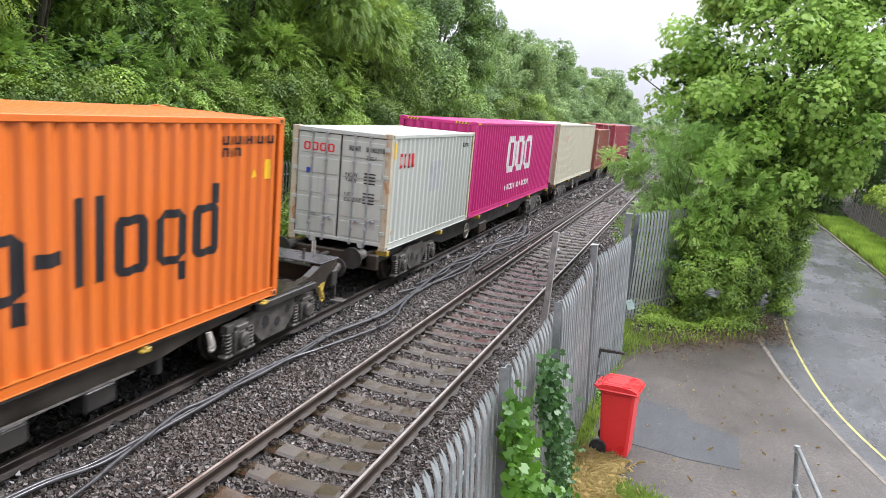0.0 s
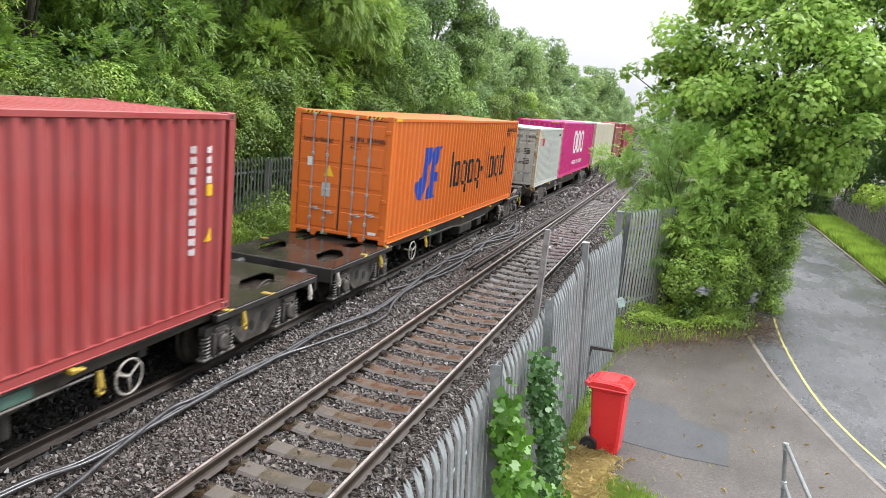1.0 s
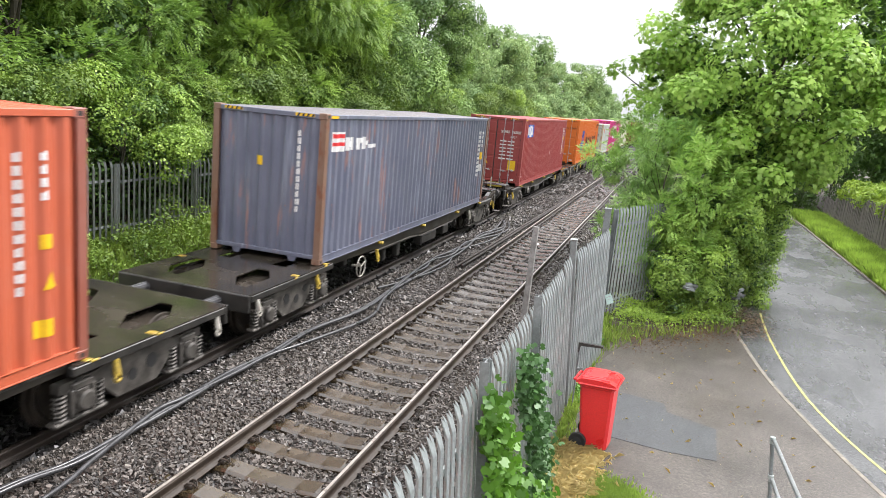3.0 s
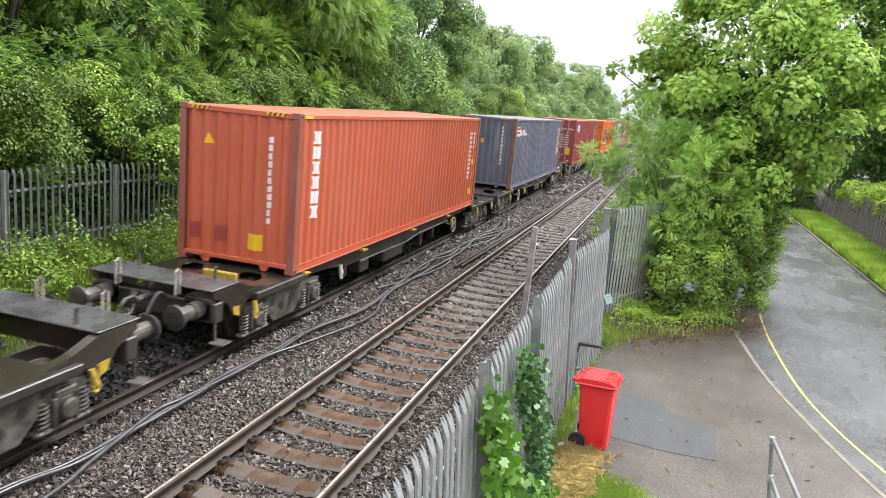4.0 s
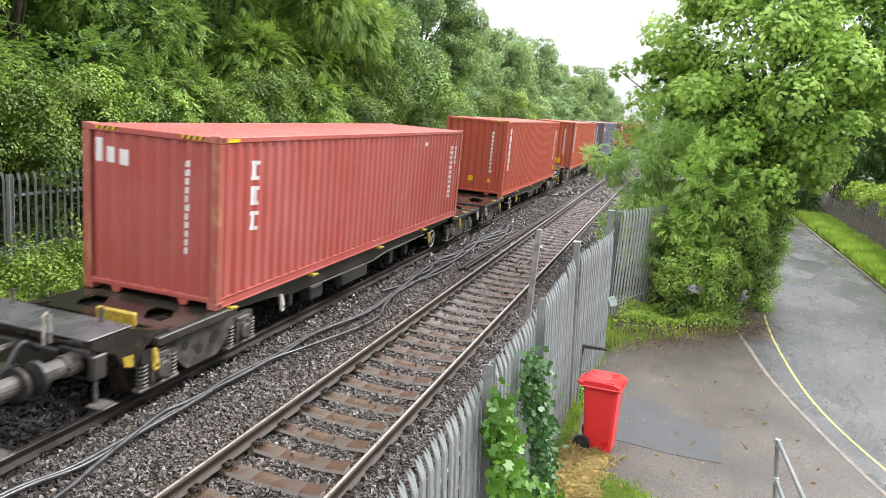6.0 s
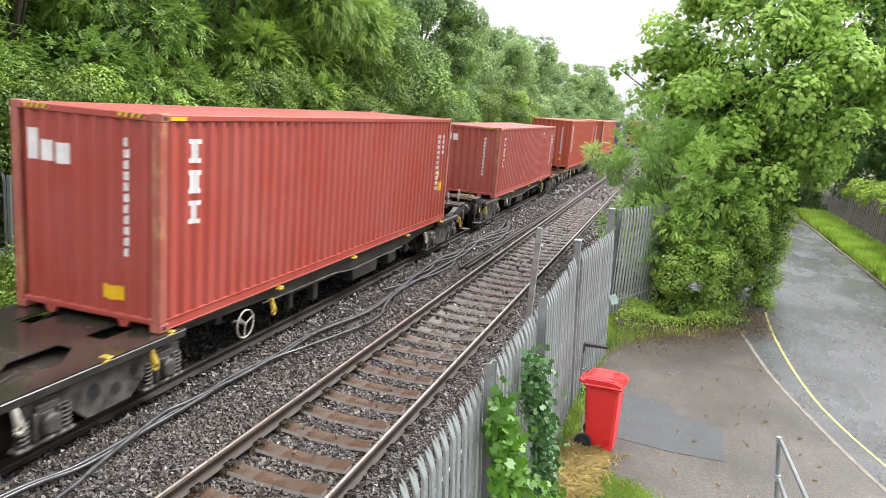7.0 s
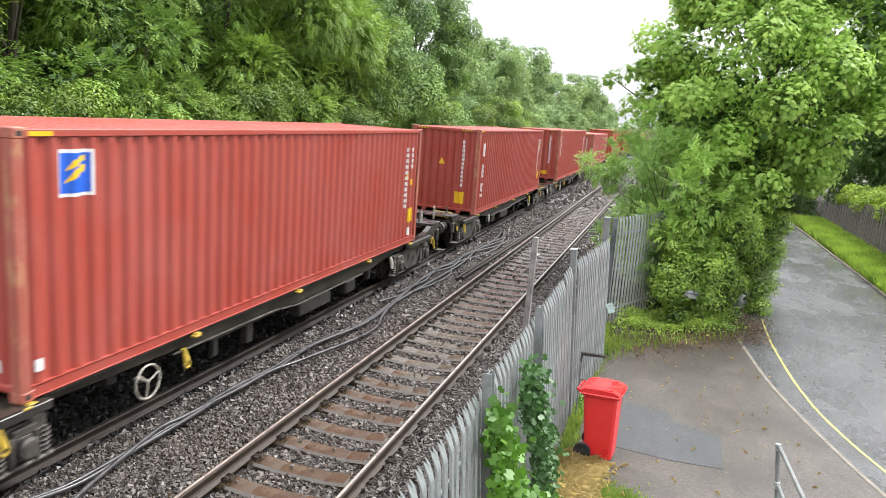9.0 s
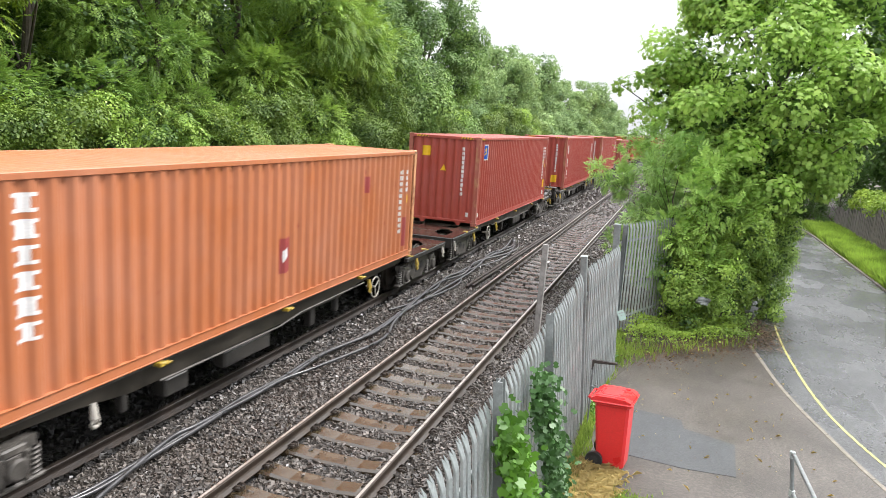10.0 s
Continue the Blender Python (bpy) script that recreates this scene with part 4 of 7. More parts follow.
def container(label, y, length, height, mat, doors=False, side=(), end=(), roof=None, posts=None, stripes=True):
    """A corrugated shipping container; local y = 0 at its rear end, which faces the viewer."""
    L, H = length, height
    c = thing("shipping_container", label, "container", "containers on the train")
    sp = ribs(L - 0.24, 0.278, 0.046)
    sp = [(u + 0.12, d) for u, d in sp]
    zs = lambda s: (lambda u, d, z: (s * (W2 - 0.012 + d), u, z))
    ep = [(u - (W2 - 0.14), d) for u, d in ribs(2 * (W2 - 0.14), 0.27, 0.045)]
    near = lambda u, d, z: (u, 0.02 - d, z)
    farp = lambda u, d, z: (u, L - 0.02 + d, z)
    for s in (1, -1):
        part("side_wall", wall_strip(sp, 0.14, H - 0.09, zs(s)), mat, c, fix=False)
        part("top_rail", Build().box(s * (W2 - 0.06), s * W2, 0.12, L - 0.12, H - 0.10, H - 0.02, 0.008), mat, c)
        part("bottom_rail", Build().prism([(s * (W2 - 0.07), 0.02), (s * W2, 0.02), (s * W2, 0.03), (s * (W2 - 0.012), 0.035), (s * (W2 - 0.012), 0.15), (s * W2, 0.155), (s * W2, 0.165), (s * (W2 - 0.07), 0.165)], "y", 0.12, L - 0.12), mat, c)
        for yy, e in ((0.0, 1), (L, -1)):
            part("corner_post", Build().prism([(s * W2, yy), (s * W2, yy + e * 0.13), (s * (W2 - 0.035), yy + e * 0.13), (s * (W2 - 0.05), yy + e * 0.06), (s * (W2 - 0.13), yy + e * 0.05), (s * (W2 - 0.13), yy)], "z", 0.115, H - 0.115), posts or mat, c)
            for z in (0, H - 0.118):
                part("corner_casting", Build().box(s * (W2 - 0.165), s * (W2 + 0.003), yy - 0.003 * e, yy + 0.178 * e, z, z + 0.118, 0.012), posts or mat, c)
                # thin black inlay paints the dark inside of the slot on a solid casting
                x0 = s * (W2 + 0.0036)
                part("casting_slot", Build().box(x0 - s * 0.004, x0, yy + 0.05 * e, yy + 0.125 * e, z + 0.03, z + 0.085, 0.0015), M["gasket"], c)
    # roof with shallow cross ribs
    rp = [(u + 0.1, d) for u, d in ribs(L - 0.2, 0.21, 0.016)]
    b = Build()
    b.v = [(x, u, H - 0.022 + d) for u, d in rp for x in (-W2 + 0.03, W2 - 0.03)]
    b.f = [(2 * i, 2 * i + 1, 2 * i + 3, 2 * i + 2) for i in range(len(rp) - 1)]
    part("roof", b, roof or mat, c, fix=False)
    part("floor", Build().box(-W2 + 0.07, W2 - 0.07, 0.1, L - 0.1, 0.10, 0.14), M["grime"], c)
    for yy in (0.0, L):
        e = 1 if yy == 0 else -1
        part("header", Build().box(-W2 + 0.13, W2 - 0.13, yy + 0.005 * e, yy + 0.09 * e, H - 0.115, H - 0.02, 0.01), mat, c)
        part("end_sill", Build().box(-W2 + 0.13, W2 - 0.13, yy + 0.005 * e, yy + 0.1 * e, 0.10, 0.18, 0.01), mat, c)
        for x in (-0.62, 0.62):
            part("end_foot", Build().prism([(x - 0.1, 0.10), (x + 0.1, 0.10), (x + 0.05, 0.005), (x - 0.05, 0.005)], "y", yy + 0.01 * e, yy + 0.09 * e), mat, c)
    for e_near in (True, False):
        has_doors = doors if e_near else not doors
        if not has_doors:
            part("end_wall", wall_strip(ep, 0.14, H - 0.1, near if e_near else farp), mat, c, fix=False)
            continue
        yy, e = (0.02, 1) if e_near else (L - 0.02, -1)
        for s in (-1, 1):
            x0, x1 = s * 0.012, s * (W2 - 0.14)
            d = Build().box(x0, x1, yy + 0.012 * e, yy + 0.04 * e, 0.15, H - 0.115, 0.004)
            n, panels = 5, []
            for i in range(n):
                z0 = 0.22 + i * (H - 0.36) / n
                z1 = z0 + (H - 0.36) / n - 0.09
                panels.append(Build().box(x0 + s * 0.05, x1 - s * 0.05, yy - 0.006 * e, yy + 0.02 * e, z0, z1, 0.012))
            dr = part("door", d, mat, c)
            for p in panels:
                part("door_panel", p, mat, dr)
            part("door_gasket", Build().box(s * 0.0, s * 0.02, yy + 0.006 * e, yy + 0.03 * e, 0.15, H - 0.115).box(s * (W2 - 0.145), s * (W2 - 0.128), yy + 0.006 * e, yy + 0.03 * e, 0.15, H - 0.115).box(s * 0.02, s * (W2 - 0.14), yy + 0.006 * e, yy + 0.03 * e, 0.142, 0.165).box(s * 0.02, s * (W2 - 0.14), yy + 0.006 * e, yy + 0.03 * e, H - 0.13, H - 0.112), M["gasket"], dr)
            if not e_near:
                continue
            for fx in (0.25, 0.62):
                x = s * (0.10 + fx * (W2 - 0.24))
                part("lock_rod", Build().tube([(x, yy - 0.035, 0.08), (x, yy - 0.035, H - 0.06)], 0.017, 8), M["steel"], dr)
                for z in (0.1, 0.42, 1.1, 1.9, H - 0.1):
                    part("rod_keeper", Build().box(x - 0.035, x + 0.035, yy - 0.06, yy - 0.012, z - 0.04, z + 0.04, 0.01), M["steel"], dr)
                hz = 0.62 + 0.05 * (fx > 0.5)
                part("door_handle", Build().tube([(x - 0.02, yy - 0.055, hz), (x + 0.24, yy - 0.06, hz - 0.03)], 0.013, 6).box(x + 0.1, x + 0.18, yy - 0.07, yy - 0.03, hz - 0.06, hz + 0.02, 0.008), M["steel"], dr)
            for z in (0.35, 0.95, 1.6, H - 0.4):
                part("door_hinge", Build().box(s * (W2 - 0.15), s * (W2 - 0.04), yy - 0.04, yy, z, z + 0.09, 0.01), mat, dr)
    if stripes:
        b, k = Build(), Build()
        for s in (-1, 1):
            x = s * (W2 - 0.45)
            b.box(x - 0.2, x + 0.2, 0.001, 0.004, H - 0.085, H - 0.03)
            for i in range(4):
                xx = x - 0.17 + i * 0.1
                k.prism([(xx, H - 0.085), (xx + 0.045, H - 0.085), (xx + 0.075, H - 0.03), (xx + 0.03, H - 0.03)], "y", -0.002, 0.0)
        part("warning_stripe", b, M["sticker"], c)
        part("warning_stripe", k, M["black"], c)
        part("warning_stripe", Build().box(W2 + 0.0005, W2 + 0.003, 0.2, 0.5, H - 0.09, H - 0.04), M["sticker"], c)
    for k, (nm, m, polys) in enumerate(side):
        for group in ([[p] for p in polys] if nm in ("sticker", "paint_patch", "plate") else [polys]):
            part(nm, on_ribs(group, sp, zs(1), 0.004 + 0.002 * k), m, c, fix=False)
    for j, (nm, m, polys) in enumerate(end):
        if doors:
            b = Build()
            for poly in polys:
                if nm in ("sticker", "plate") and b.v:
                    part(nm, b, m, c, fix=False)
                    b = Build()
                k = len(b.v)
                b.v += [(u, 0.0105 - 0.002 * j, z) for u, z in poly]
                b.f.append(tuple(range(k, k + len(poly))))
            part(nm, b, m, c, fix=False)
        else:
            for group in ([[p] for p in polys] if nm in ("sticker", "paint_patch", "plate") else [polys]):
                part(nm, on_ribs(group, ep, near, 0.004 + 0.002 * j), m, c, fix=False)
    moving.append((c, FAR_X, y, FAR_Z + DECK, 0))
    return c


HC, STD, FT40, FT20 = 2.896, 2.591, 12.192, 6.058


def far_serial(L, H, seed, z0=None):
    """Serial columns near the front end of a side."""
    z = z0 or H - 0.45
    return [("serial_marking", M["white"], column(L - 0.92, z, 11, 0.08, 0.10, 0.14, seed) + column(L - 0.6, z, 4, 0.08, 0.10, 0.14, seed + 1))]


def make_containers():
    orange = paint("orange_paint", (0.54, 0.120, 0.008), 0.08, 0.22, 0.02)
    maroon = paint("maroon_paint", (0.26, 0.036, 0.033), 0.2, 0.35, 0.05)
    slate = paint("slate_blue_paint", (0.105, 0.113, 0.158), 0.35, 0.6, 0.06, (0.30, 0.13, 0.08), 0.36, 0.4)
    navy = paint("bleached_roof_paint", (0.15, 0.135, 0.14), 0.3, 0.6, 0.1, (0.22, 0.13, 0.09))
    tri = paint("rust_orange_paint", (0.42, 0.085, 0.034), 0.18, 0.35, 0.05)
    tri_b = paint("brick_red_paint", (0.38, 0.066, 0.032), 0.18, 0.32, 0.04)
    red = paint("red_oxide_paint", (0.31, 0.046, 0.029), 0.22, 0.32, 0.04)
    faded = paint("faded_brick_red_paint", (0.34, 0.066, 0.05), 0.3, 0.35, 0.05)
    red_b = paint("dull_red_paint", (0.30, 0.042, 0.028), 0.2, 0.35, 0.05)
    tan = paint("sun_bleached_orange_paint", (0.38, 0.12, 0.040), 0.3, 0.4, 0.08, (0.28, 0.06, 0.035))
    white = paint("grey_white_paint", (0.41, 0.43, 0.385), 0.1, 0.35, 0.07, (0.30, 0.17, 0.08))
    cream = paint("cream_paint", (0.50, 0.48, 0.36), 0.15, 0.4, 0.09, (0.32, 0.17, 0.07))
    magenta = paint("magenta_paint", (0.45, 0.013, 0.145), 0.06, 0.2, 0.0)
    brown = paint("brown_paint", (0.22, 0.06, 0.035), 0.3, 0.4, 0.08)
    wine = paint("wine_paint", (0.28, 0.03, 0.045), 0.2, 0.3, 0.05)
    worn = paint("worn_red_post_paint", (0.30, 0.07, 0.045), 0.3, 0.5, 0.22, (0.36, 0.17, 0.09))
    rusty = paint("rusted_edge_paint", (0.17, 0.09, 0.055), 0.3, 0.5, 0.2)
    stained = paint("rust_stained_cream_paint", (0.44, 0.38, 0.27), 0.2, 0.5, 0.2, (0.34, 0.17, 0.07))
    pale_rust = paint("bleached_post_paint", (0.50, 0.24, 0.10), 0.4, 0.5, 0.2)

    # orange box with a blue emblem and a long black name
    emblem = [[(1.75, 1.29), (1.91, 0.87), (2.35, 0.83), (2.55, 1.45), (2.15, 1.42)], [(2.15, 1.42), (2.5, 1.42), (2.95, 2.17), (2.31, 2.16)],
              [(2.55, 0.83), (3.25, 0.83), (3.05, 1.25), (2.75, 1.25)], [(2.75, 1.25), (3.45, 1.25), (3.5, 1.5), (2.72, 1.5)], [(2.72, 1.5), (3.1, 1.5), (3.57, 2.17), (3.0, 2.17)]]
    name = bars(4.5, 0.98, "ixgxg-iixga", 0.56, 1.0, 0.155, 0.14)
    dc = container("bright orange corrugated container with blue emblem, black lettering", -2.1, FT40, HC, orange, True,
                   side=[("emblem", M["blue"], emblem), ("name_marking", M["black"], name),
                         ("sticker", M["sticker"], triangle(FT40 - 0.85, 2.0, 0.2) + [rect(FT40 - 0.45, 1.95, 0.13, 0.3)]),
                         ("serial_marking", M["black"], serial_row(FT40 - 1.5, 2.5, 9, 0.1, 0.12, 0.14, 4) + serial_row(FT40 - 1.5, 2.33, 3, 0.1, 0.12, 0.14, 5))],
                   end=[("name_marking", M["black"], bars(-0.98, 2.18, "ixgxg-iixga", 0.065, 0.11, 0.018, 0.02)),
                        ("sticker", M["sticker"], triangle(-0.42, 1.42, 0.26)), ("sticker", M["white"], [rect(-0.85, 1.62, 0.16, 0.2), rect(0.78, 0.2, 0.2, 0.07)]),
                        ("plate", M["grey"], [rect(-0.45, 0.95, 0.22, 0.32)]),
                        ("serial_marking", M["black"], serial_row(0.2, 2.28, 4, 0.07, 0.1, 0.09, 8) + serial_row(0.62, 2.28, 6, 0.06, 0.1, 0.075, 9))])
    words("45G1", 0.13, M["black"], dc, Matrix.Translation((0.2, 0.0085, 2.1)) @ pose(0, 0, 0, 90, 0, 0))
    # maroon box with a blue and white panel
    dc = container("maroon corrugated container with blue and white panel, rod doors", -20.18, FT40, HC, maroon, True,
              side=[("emblem", M["mol_blue"], [rect(0.88, 2.08, 1.28, 0.56)]),
                    ("emblem", M["white"], [rect(0.98, 2.18, 0.09, 0.36), rect(1.22, 2.18, 0.09, 0.36), rect(1.3, 2.1, 0.42, 0.5), rect(1.83, 2.18, 0.09, 0.36), rect(1.9, 2.18, 0.18, 0.09)]),
                    ("emblem", M["mol_blue"], [rect(1.43, 2.22, 0.16, 0.26)]),
                    ("sticker", M["white"], [rect(7.2, 1.1, 0.16, 0.14), rect(0.35, 0.35, 0.1, 0.2)]),
                    ("sticker", M["sticker"], triangle(FT40 - 0.62, 1.1, 0.2) + [rect(FT40 - 0.6, 1.75, 0.16, 0.16)])] + far_serial(FT40, HC, 3),
              end=[("emblem", M["white"], [[(-1.0, 2.3), (-0.98, 2.05), (-0.8, 1.92), (-0.62, 2.05), (-0.6, 2.3), (-0.7, 2.42), (-0.9, 2.42)]]),
                   ("emblem", M["greenmark"], [[(-0.95, 2.3), (-0.68, 2.26), (-0.66, 2.0), (-0.75, 2.1), (-0.9, 2.2)]]),
                   ("sticker", M["sticker"], triangle(-0.5, 0.85, 0.24) + [rect(0.62, 0.65, 0.34, 0.42)]),
                   ("plate", M["grey"], [rect(-0.98, 0.85, 0.2, 0.3)]), ("sticker", M["white"], [rect(0.8, 0.2, 0.15, 0.08)]),
                   ("serial_marking", M["white"], serial_row(0.22, 2.22, 4, 0.08, 0.11, 0.1, 12) + serial_row(0.68, 2.22, 6, 0.06, 0.11, 0.075, 13)
                    + [rect(0.2 + 0.35 * (i % 2), 1.85 - 0.15 * (i // 2), 0.28, 0.05) for i in range(12)])])
    words("45G1", 0.13, M["white"], dc, Matrix.Translation((0.62, 0.0085, 2.03)) @ pose(0, 0, 0, 90, 0, 0))
    # weathered slate-blue box with a striped flag and white name
    container("weathered slate blue corrugated container with rust-streaked sides", -38.72, FT40, HC, slate, False, posts=rusty, roof=navy,
              side=[("emblem", M["white"], [rect(0.36, 2.17, 0.54, 0.38)]), ("emblem", M["redmark"], [rect(0.4, 2.43, 0.48, 0.08), rect(0.4, 2.28, 0.48, 0.07)]),
                    ("name_marking", M["white"], [rect(0.98, 2.18, 0.1, 0.26), rect(1.2, 2.18, 0.1, 0.26), rect(1.08, 2.26, 0.12, 0.1), rect(1.38, 2.32, 0.32, 0.1), rect(1.5, 2.18, 0.1, 0.16), rect(1.78, 2.18, 0.1, 0.26), rect(1.88, 2.27, 0.2, 0.09), rect(2.1, 2.2, 0.33, 0.08)])] + far_serial(FT40, HC, 21) + [("sticker", M["sticker"], [rect(FT40 - 0.66, 1.5, 0.22, 0.24)]), ("sticker", M["white"], [rect(FT40 - 0.66, 1.1, 0.22, 0.24)])],
              end=[("serial_marking", M["white"], column(0.62, 2.55, 11, 0.1, 0.115, 0.145, 31)), ("sticker", M["sticker"], [rect(-0.25, 1.8, 0.14, 0.18)])])
    # two rust-orange boxes with stacked white letters
    for y, mat, seed, extra in ((-56.7, tri, 41, True), (-74.95, tri_b, 51, False)):
        container("rust orange corrugated container with stacked white block lettering" if extra else "brick red corrugated container with stacked white block lettering", y, FT40, HC, mat, False, posts=brown if extra else None,
                  side=[("name_marking", M["white"], letters(0.56, 2.58, 6, 0.40, 0.23, 0.275))] + far_serial(FT40, HC, seed) + [("sticker", M["sticker"], triangle(FT40 - 0.6, 0.95, 0.2) + [rect(FT40 - 0.62, 1.4, 0.16, 0.16), rect(FT40 - 0.72, 0.42, 0.26, 0.2)])],
                  end=[("serial_marking", M["white"], column(0.62, 2.45, 11, 0.1, 0.115, 0.145, seed + 5)),
                       ("sticker", M["sticker"], ([rect(0.25, 0.35, 0.3, 0.3)] + triangle(-0.72, 2.2, 0.2)) if extra else ([rect(-0.18, 0.5, 0.2, 0.2)] + triangle(0.55, 0.5, 0.2)))]
                  + ([("paint_patch", maroon, [rect(-0.45, 0.42, 0.3, 0.3), rect(-0.98, 0.42, 0.2, 0.3)])] if extra else []))
    # two red boxes
    container("low red corrugated container with small white lettering", -93.1, FT40, STD, faded, False, posts=worn,
              side=[("name_marking", M["white"], letters(0.86, 2.2, 3, 0.24, 0.3, 0.4)), ("sticker", M["sticker"], triangle(FT40 - 0.55, 1.0, 0.2)), ("sticker", M["white"], [rect(9.0, 2.2, 0.1, 0.1)])] + far_serial(FT40, STD, 61),
              end=[("name_marking", M["white"], [rect(-1.0, 2.02, 0.12, 0.36), rect(-0.82, 2.02, 0.18, 0.24), rect(-0.58, 2.0, 0.2, 0.24)]), ("serial_marking", M["white"], column(0.62, 2.2, 11, 0.09, 0.1, 0.13, 62))])
    container("red corrugated container with white lettering and yellow sticker", -111.36, FT40, HC, red, False, posts=worn,
              side=[("name_marking", M["white"], letters(0.6, 2.56, 3, 0.26, 0.32, 0.42)), ("sticker", M["sticker"], [rect(FT40 - 0.65, 0.9, 0.3, 0.24)] + triangle(FT40 - 0.9, 1.3, 0.2))] + far_serial(FT40, HC, 71),
              end=[("name_marking", M["white"], [rect(-0.95, 2.12, 0.13, 0.42), rect(-0.77, 2.12, 0.2, 0.28), rect(-0.52, 2.1, 0.24, 0.28)]), ("serial_marking", M["white"], column(0.62, 2.55, 11, 0.1, 0.115, 0.145, 72)),
                   ("sticker", M["sticker"], [rect(0.25, 0.35, 0.38, 0.2)])])
    container("red corrugated container with three worn white block letters", -129.3, FT40, HC, red_b, False, posts=worn,
              side=[("name_marking", M["white"], [rect(0.66, 1.98, 0.28, 0.44, 0.06), rect(0.65, 1.25, 0.26, 0.1, 0.02), rect(0.65, 1.25, 0.1, 0.45, 0.05), rect(0.68, 1.6, 0.26, 0.1), rect(0.67, 1.42, 0.22, 0.08), rect(0.65, 0.57, 0.26, 0.1), rect(0.84, 0.6, 0.09, 0.2), rect(0.68, 0.76, 0.24, 0.09), rect(0.68, 0.8, 0.09, 0.2), rect(0.7, 0.95, 0.26, 0.09)]),
                    ("sticker", M["sticker"], [rect(FT40 - 0.65, 0.55, 0.3, 0.36)] + triangle(FT40 - 0.75, 2.05, 0.2))] + far_serial(FT40, HC, 81),
              end=[("serial_marking", M["white"], column(0.62, 2.5, 11, 0.1, 0.115, 0.145, 82)), ("sticker", M["sticker"], triangle(-0.2, 1.65, 0.22) + [rect(0.45, 0.35, 0.32, 0.4)])])
    container("red corrugated container with square blue and yellow emblem", -147.45, FT40, HC, red, False, posts=worn,
              side=[("emblem", M["white"], [rect(0.58, 2.14, 0.5, 0.52)]), ("emblem", M["mol_blue"], [rect(0.62, 2.18, 0.42, 0.44)]),
                    ("emblem", M["sticker"], [[(0.68, 2.28), (0.72, 2.3), (0.98, 2.42), (0.98, 2.5), (0.8, 2.44)], [(0.7, 2.42), (0.98, 2.54), (0.98, 2.6), (0.78, 2.54)]]),
                    ("sticker", M["sticker"], [rect(FT40 - 0.62, 0.55, 0.3, 0.36), rect(FT40 - 0.6, 1.5, 0.15, 0.15)] + triangle(FT40 - 0.95, 1.65, 0.2)), ("sticker", M["white"], [rect(FT40 - 0.62, 0.22, 0.14, 0.2), rect(0.2, 0.3, 0.1, 0.14)])] + far_serial(FT40, HC, 91),
              end=[("serial_marking", M["white"], column(0.62, 2.55, 11, 0.1, 0.115, 0.145, 92)), ("sticker", M["sticker"], [rect(-0.75, 2.2, 0.28, 0.32)] + triangle(-0.1, 1.75, 0.2)), ("sticker", M["white"], [rect(0.85, 0.3, 0.1, 0.14)])])
    container("sun-bleached orange corrugated container with white stacked lettering", -165.45, FT40, STD, tan, False, posts=pale_rust,
              side=[("name_marking", M["white"], letters(0.8, 2.36, 6, 0.38, 0.2, 0.27)),
                    ("paint_patch", maroon, [rect(5.95, 0.62, 0.32, 0.6), rect(9.25, 1.75, 0.3, 0.34), rect(11.55, 0.3, 0.25, 0.7)]),
                    ("emblem", M["white"], [[(6.02, 0.8), (6.2, 0.95), (6.2, 1.1), (6.02, 1.0)]]), ("sticker", M["sticker"], [rect(FT40 - 0.55, 1.35, 0.16, 0.18)])] + far_serial(FT40, STD, 101),
              end=[("serial_marking", M["white"], column(0.62, 2.2, 11, 0.09, 0.1, 0.13, 102))])
    # boxes ahead
    dc = container("grey-white twenty-foot container with red lettering and rod doors", 14.45, FT20, STD, white, True, posts=stained, stripes=False,
                   side=[("name_marking", M["redmark"], [rect(0.54 + 0.25 * i, 1.82, 0.09, 0.32) for i in range(4)] + [rect(0.54 + 0.25 * i, 2.08, 0.2, 0.07) for i in range(3)] + [rect(0.54 + 0.25 * i, 1.82, 0.2, 0.07) for i in range(4)]),
                         ("paint_patch", M["grey"], [rect(2.6, 1.15, 0.9, 0.75)]), ("serial_marking", M["black"], serial_row(5.15, 2.2, 4, 0.09, 0.1, 0.13, 3)), ("sticker", M["sticker"], [rect(0.2, 2.05, 0.09, 0.35), rect(0.3, 0.35, 0.12, 0.1)])],
                   end=[("name_marking", M["redmark"], bars(-0.93, 2.06, "xxxx", 0.17, 0.26, 0.05, 0.03)), ("plate", M["grey"], [rect(-0.45, 0.95, 0.22, 0.3), rect(0.72, 0.45, 0.22, 0.16)]), ("emblem", M["blue"], [rect(-0.84, 1.55, 0.14, 0.12)]),
                        ("serial_marking", M["black"], serial_row(0.2, 2.15, 4, 0.06, 0.11, 0.075, 7) + serial_row(0.62, 2.15, 7, 0.05, 0.11, 0.065, 8) + [rect(0.6, 1.66 - 0.07 * i, 0.28, 0.03) for i in range(4)] + [rect(0.6, 1.22 - 0.07 * i, 0.28, 0.03) for i in range(4)])])
    for t, x, z in (("22G1", 0.62, 1.98), ("MGW", 0.14, 1.58), ("TARE", 0.14, 1.46), ("NET", 0.14, 1.14), ("CU.CAP.", 0.14, 1.02)):
        words(t, 0.12, M["black"], dc, Matrix.Translation((x, 0.0085, z)) @ pose(0, 0, 0, 90, 0, 0))
    one = [p for k in range(3) for p in hollow(4.1 + 1.35 * k, 1.15, 1.15, 1.28, 0.32)]
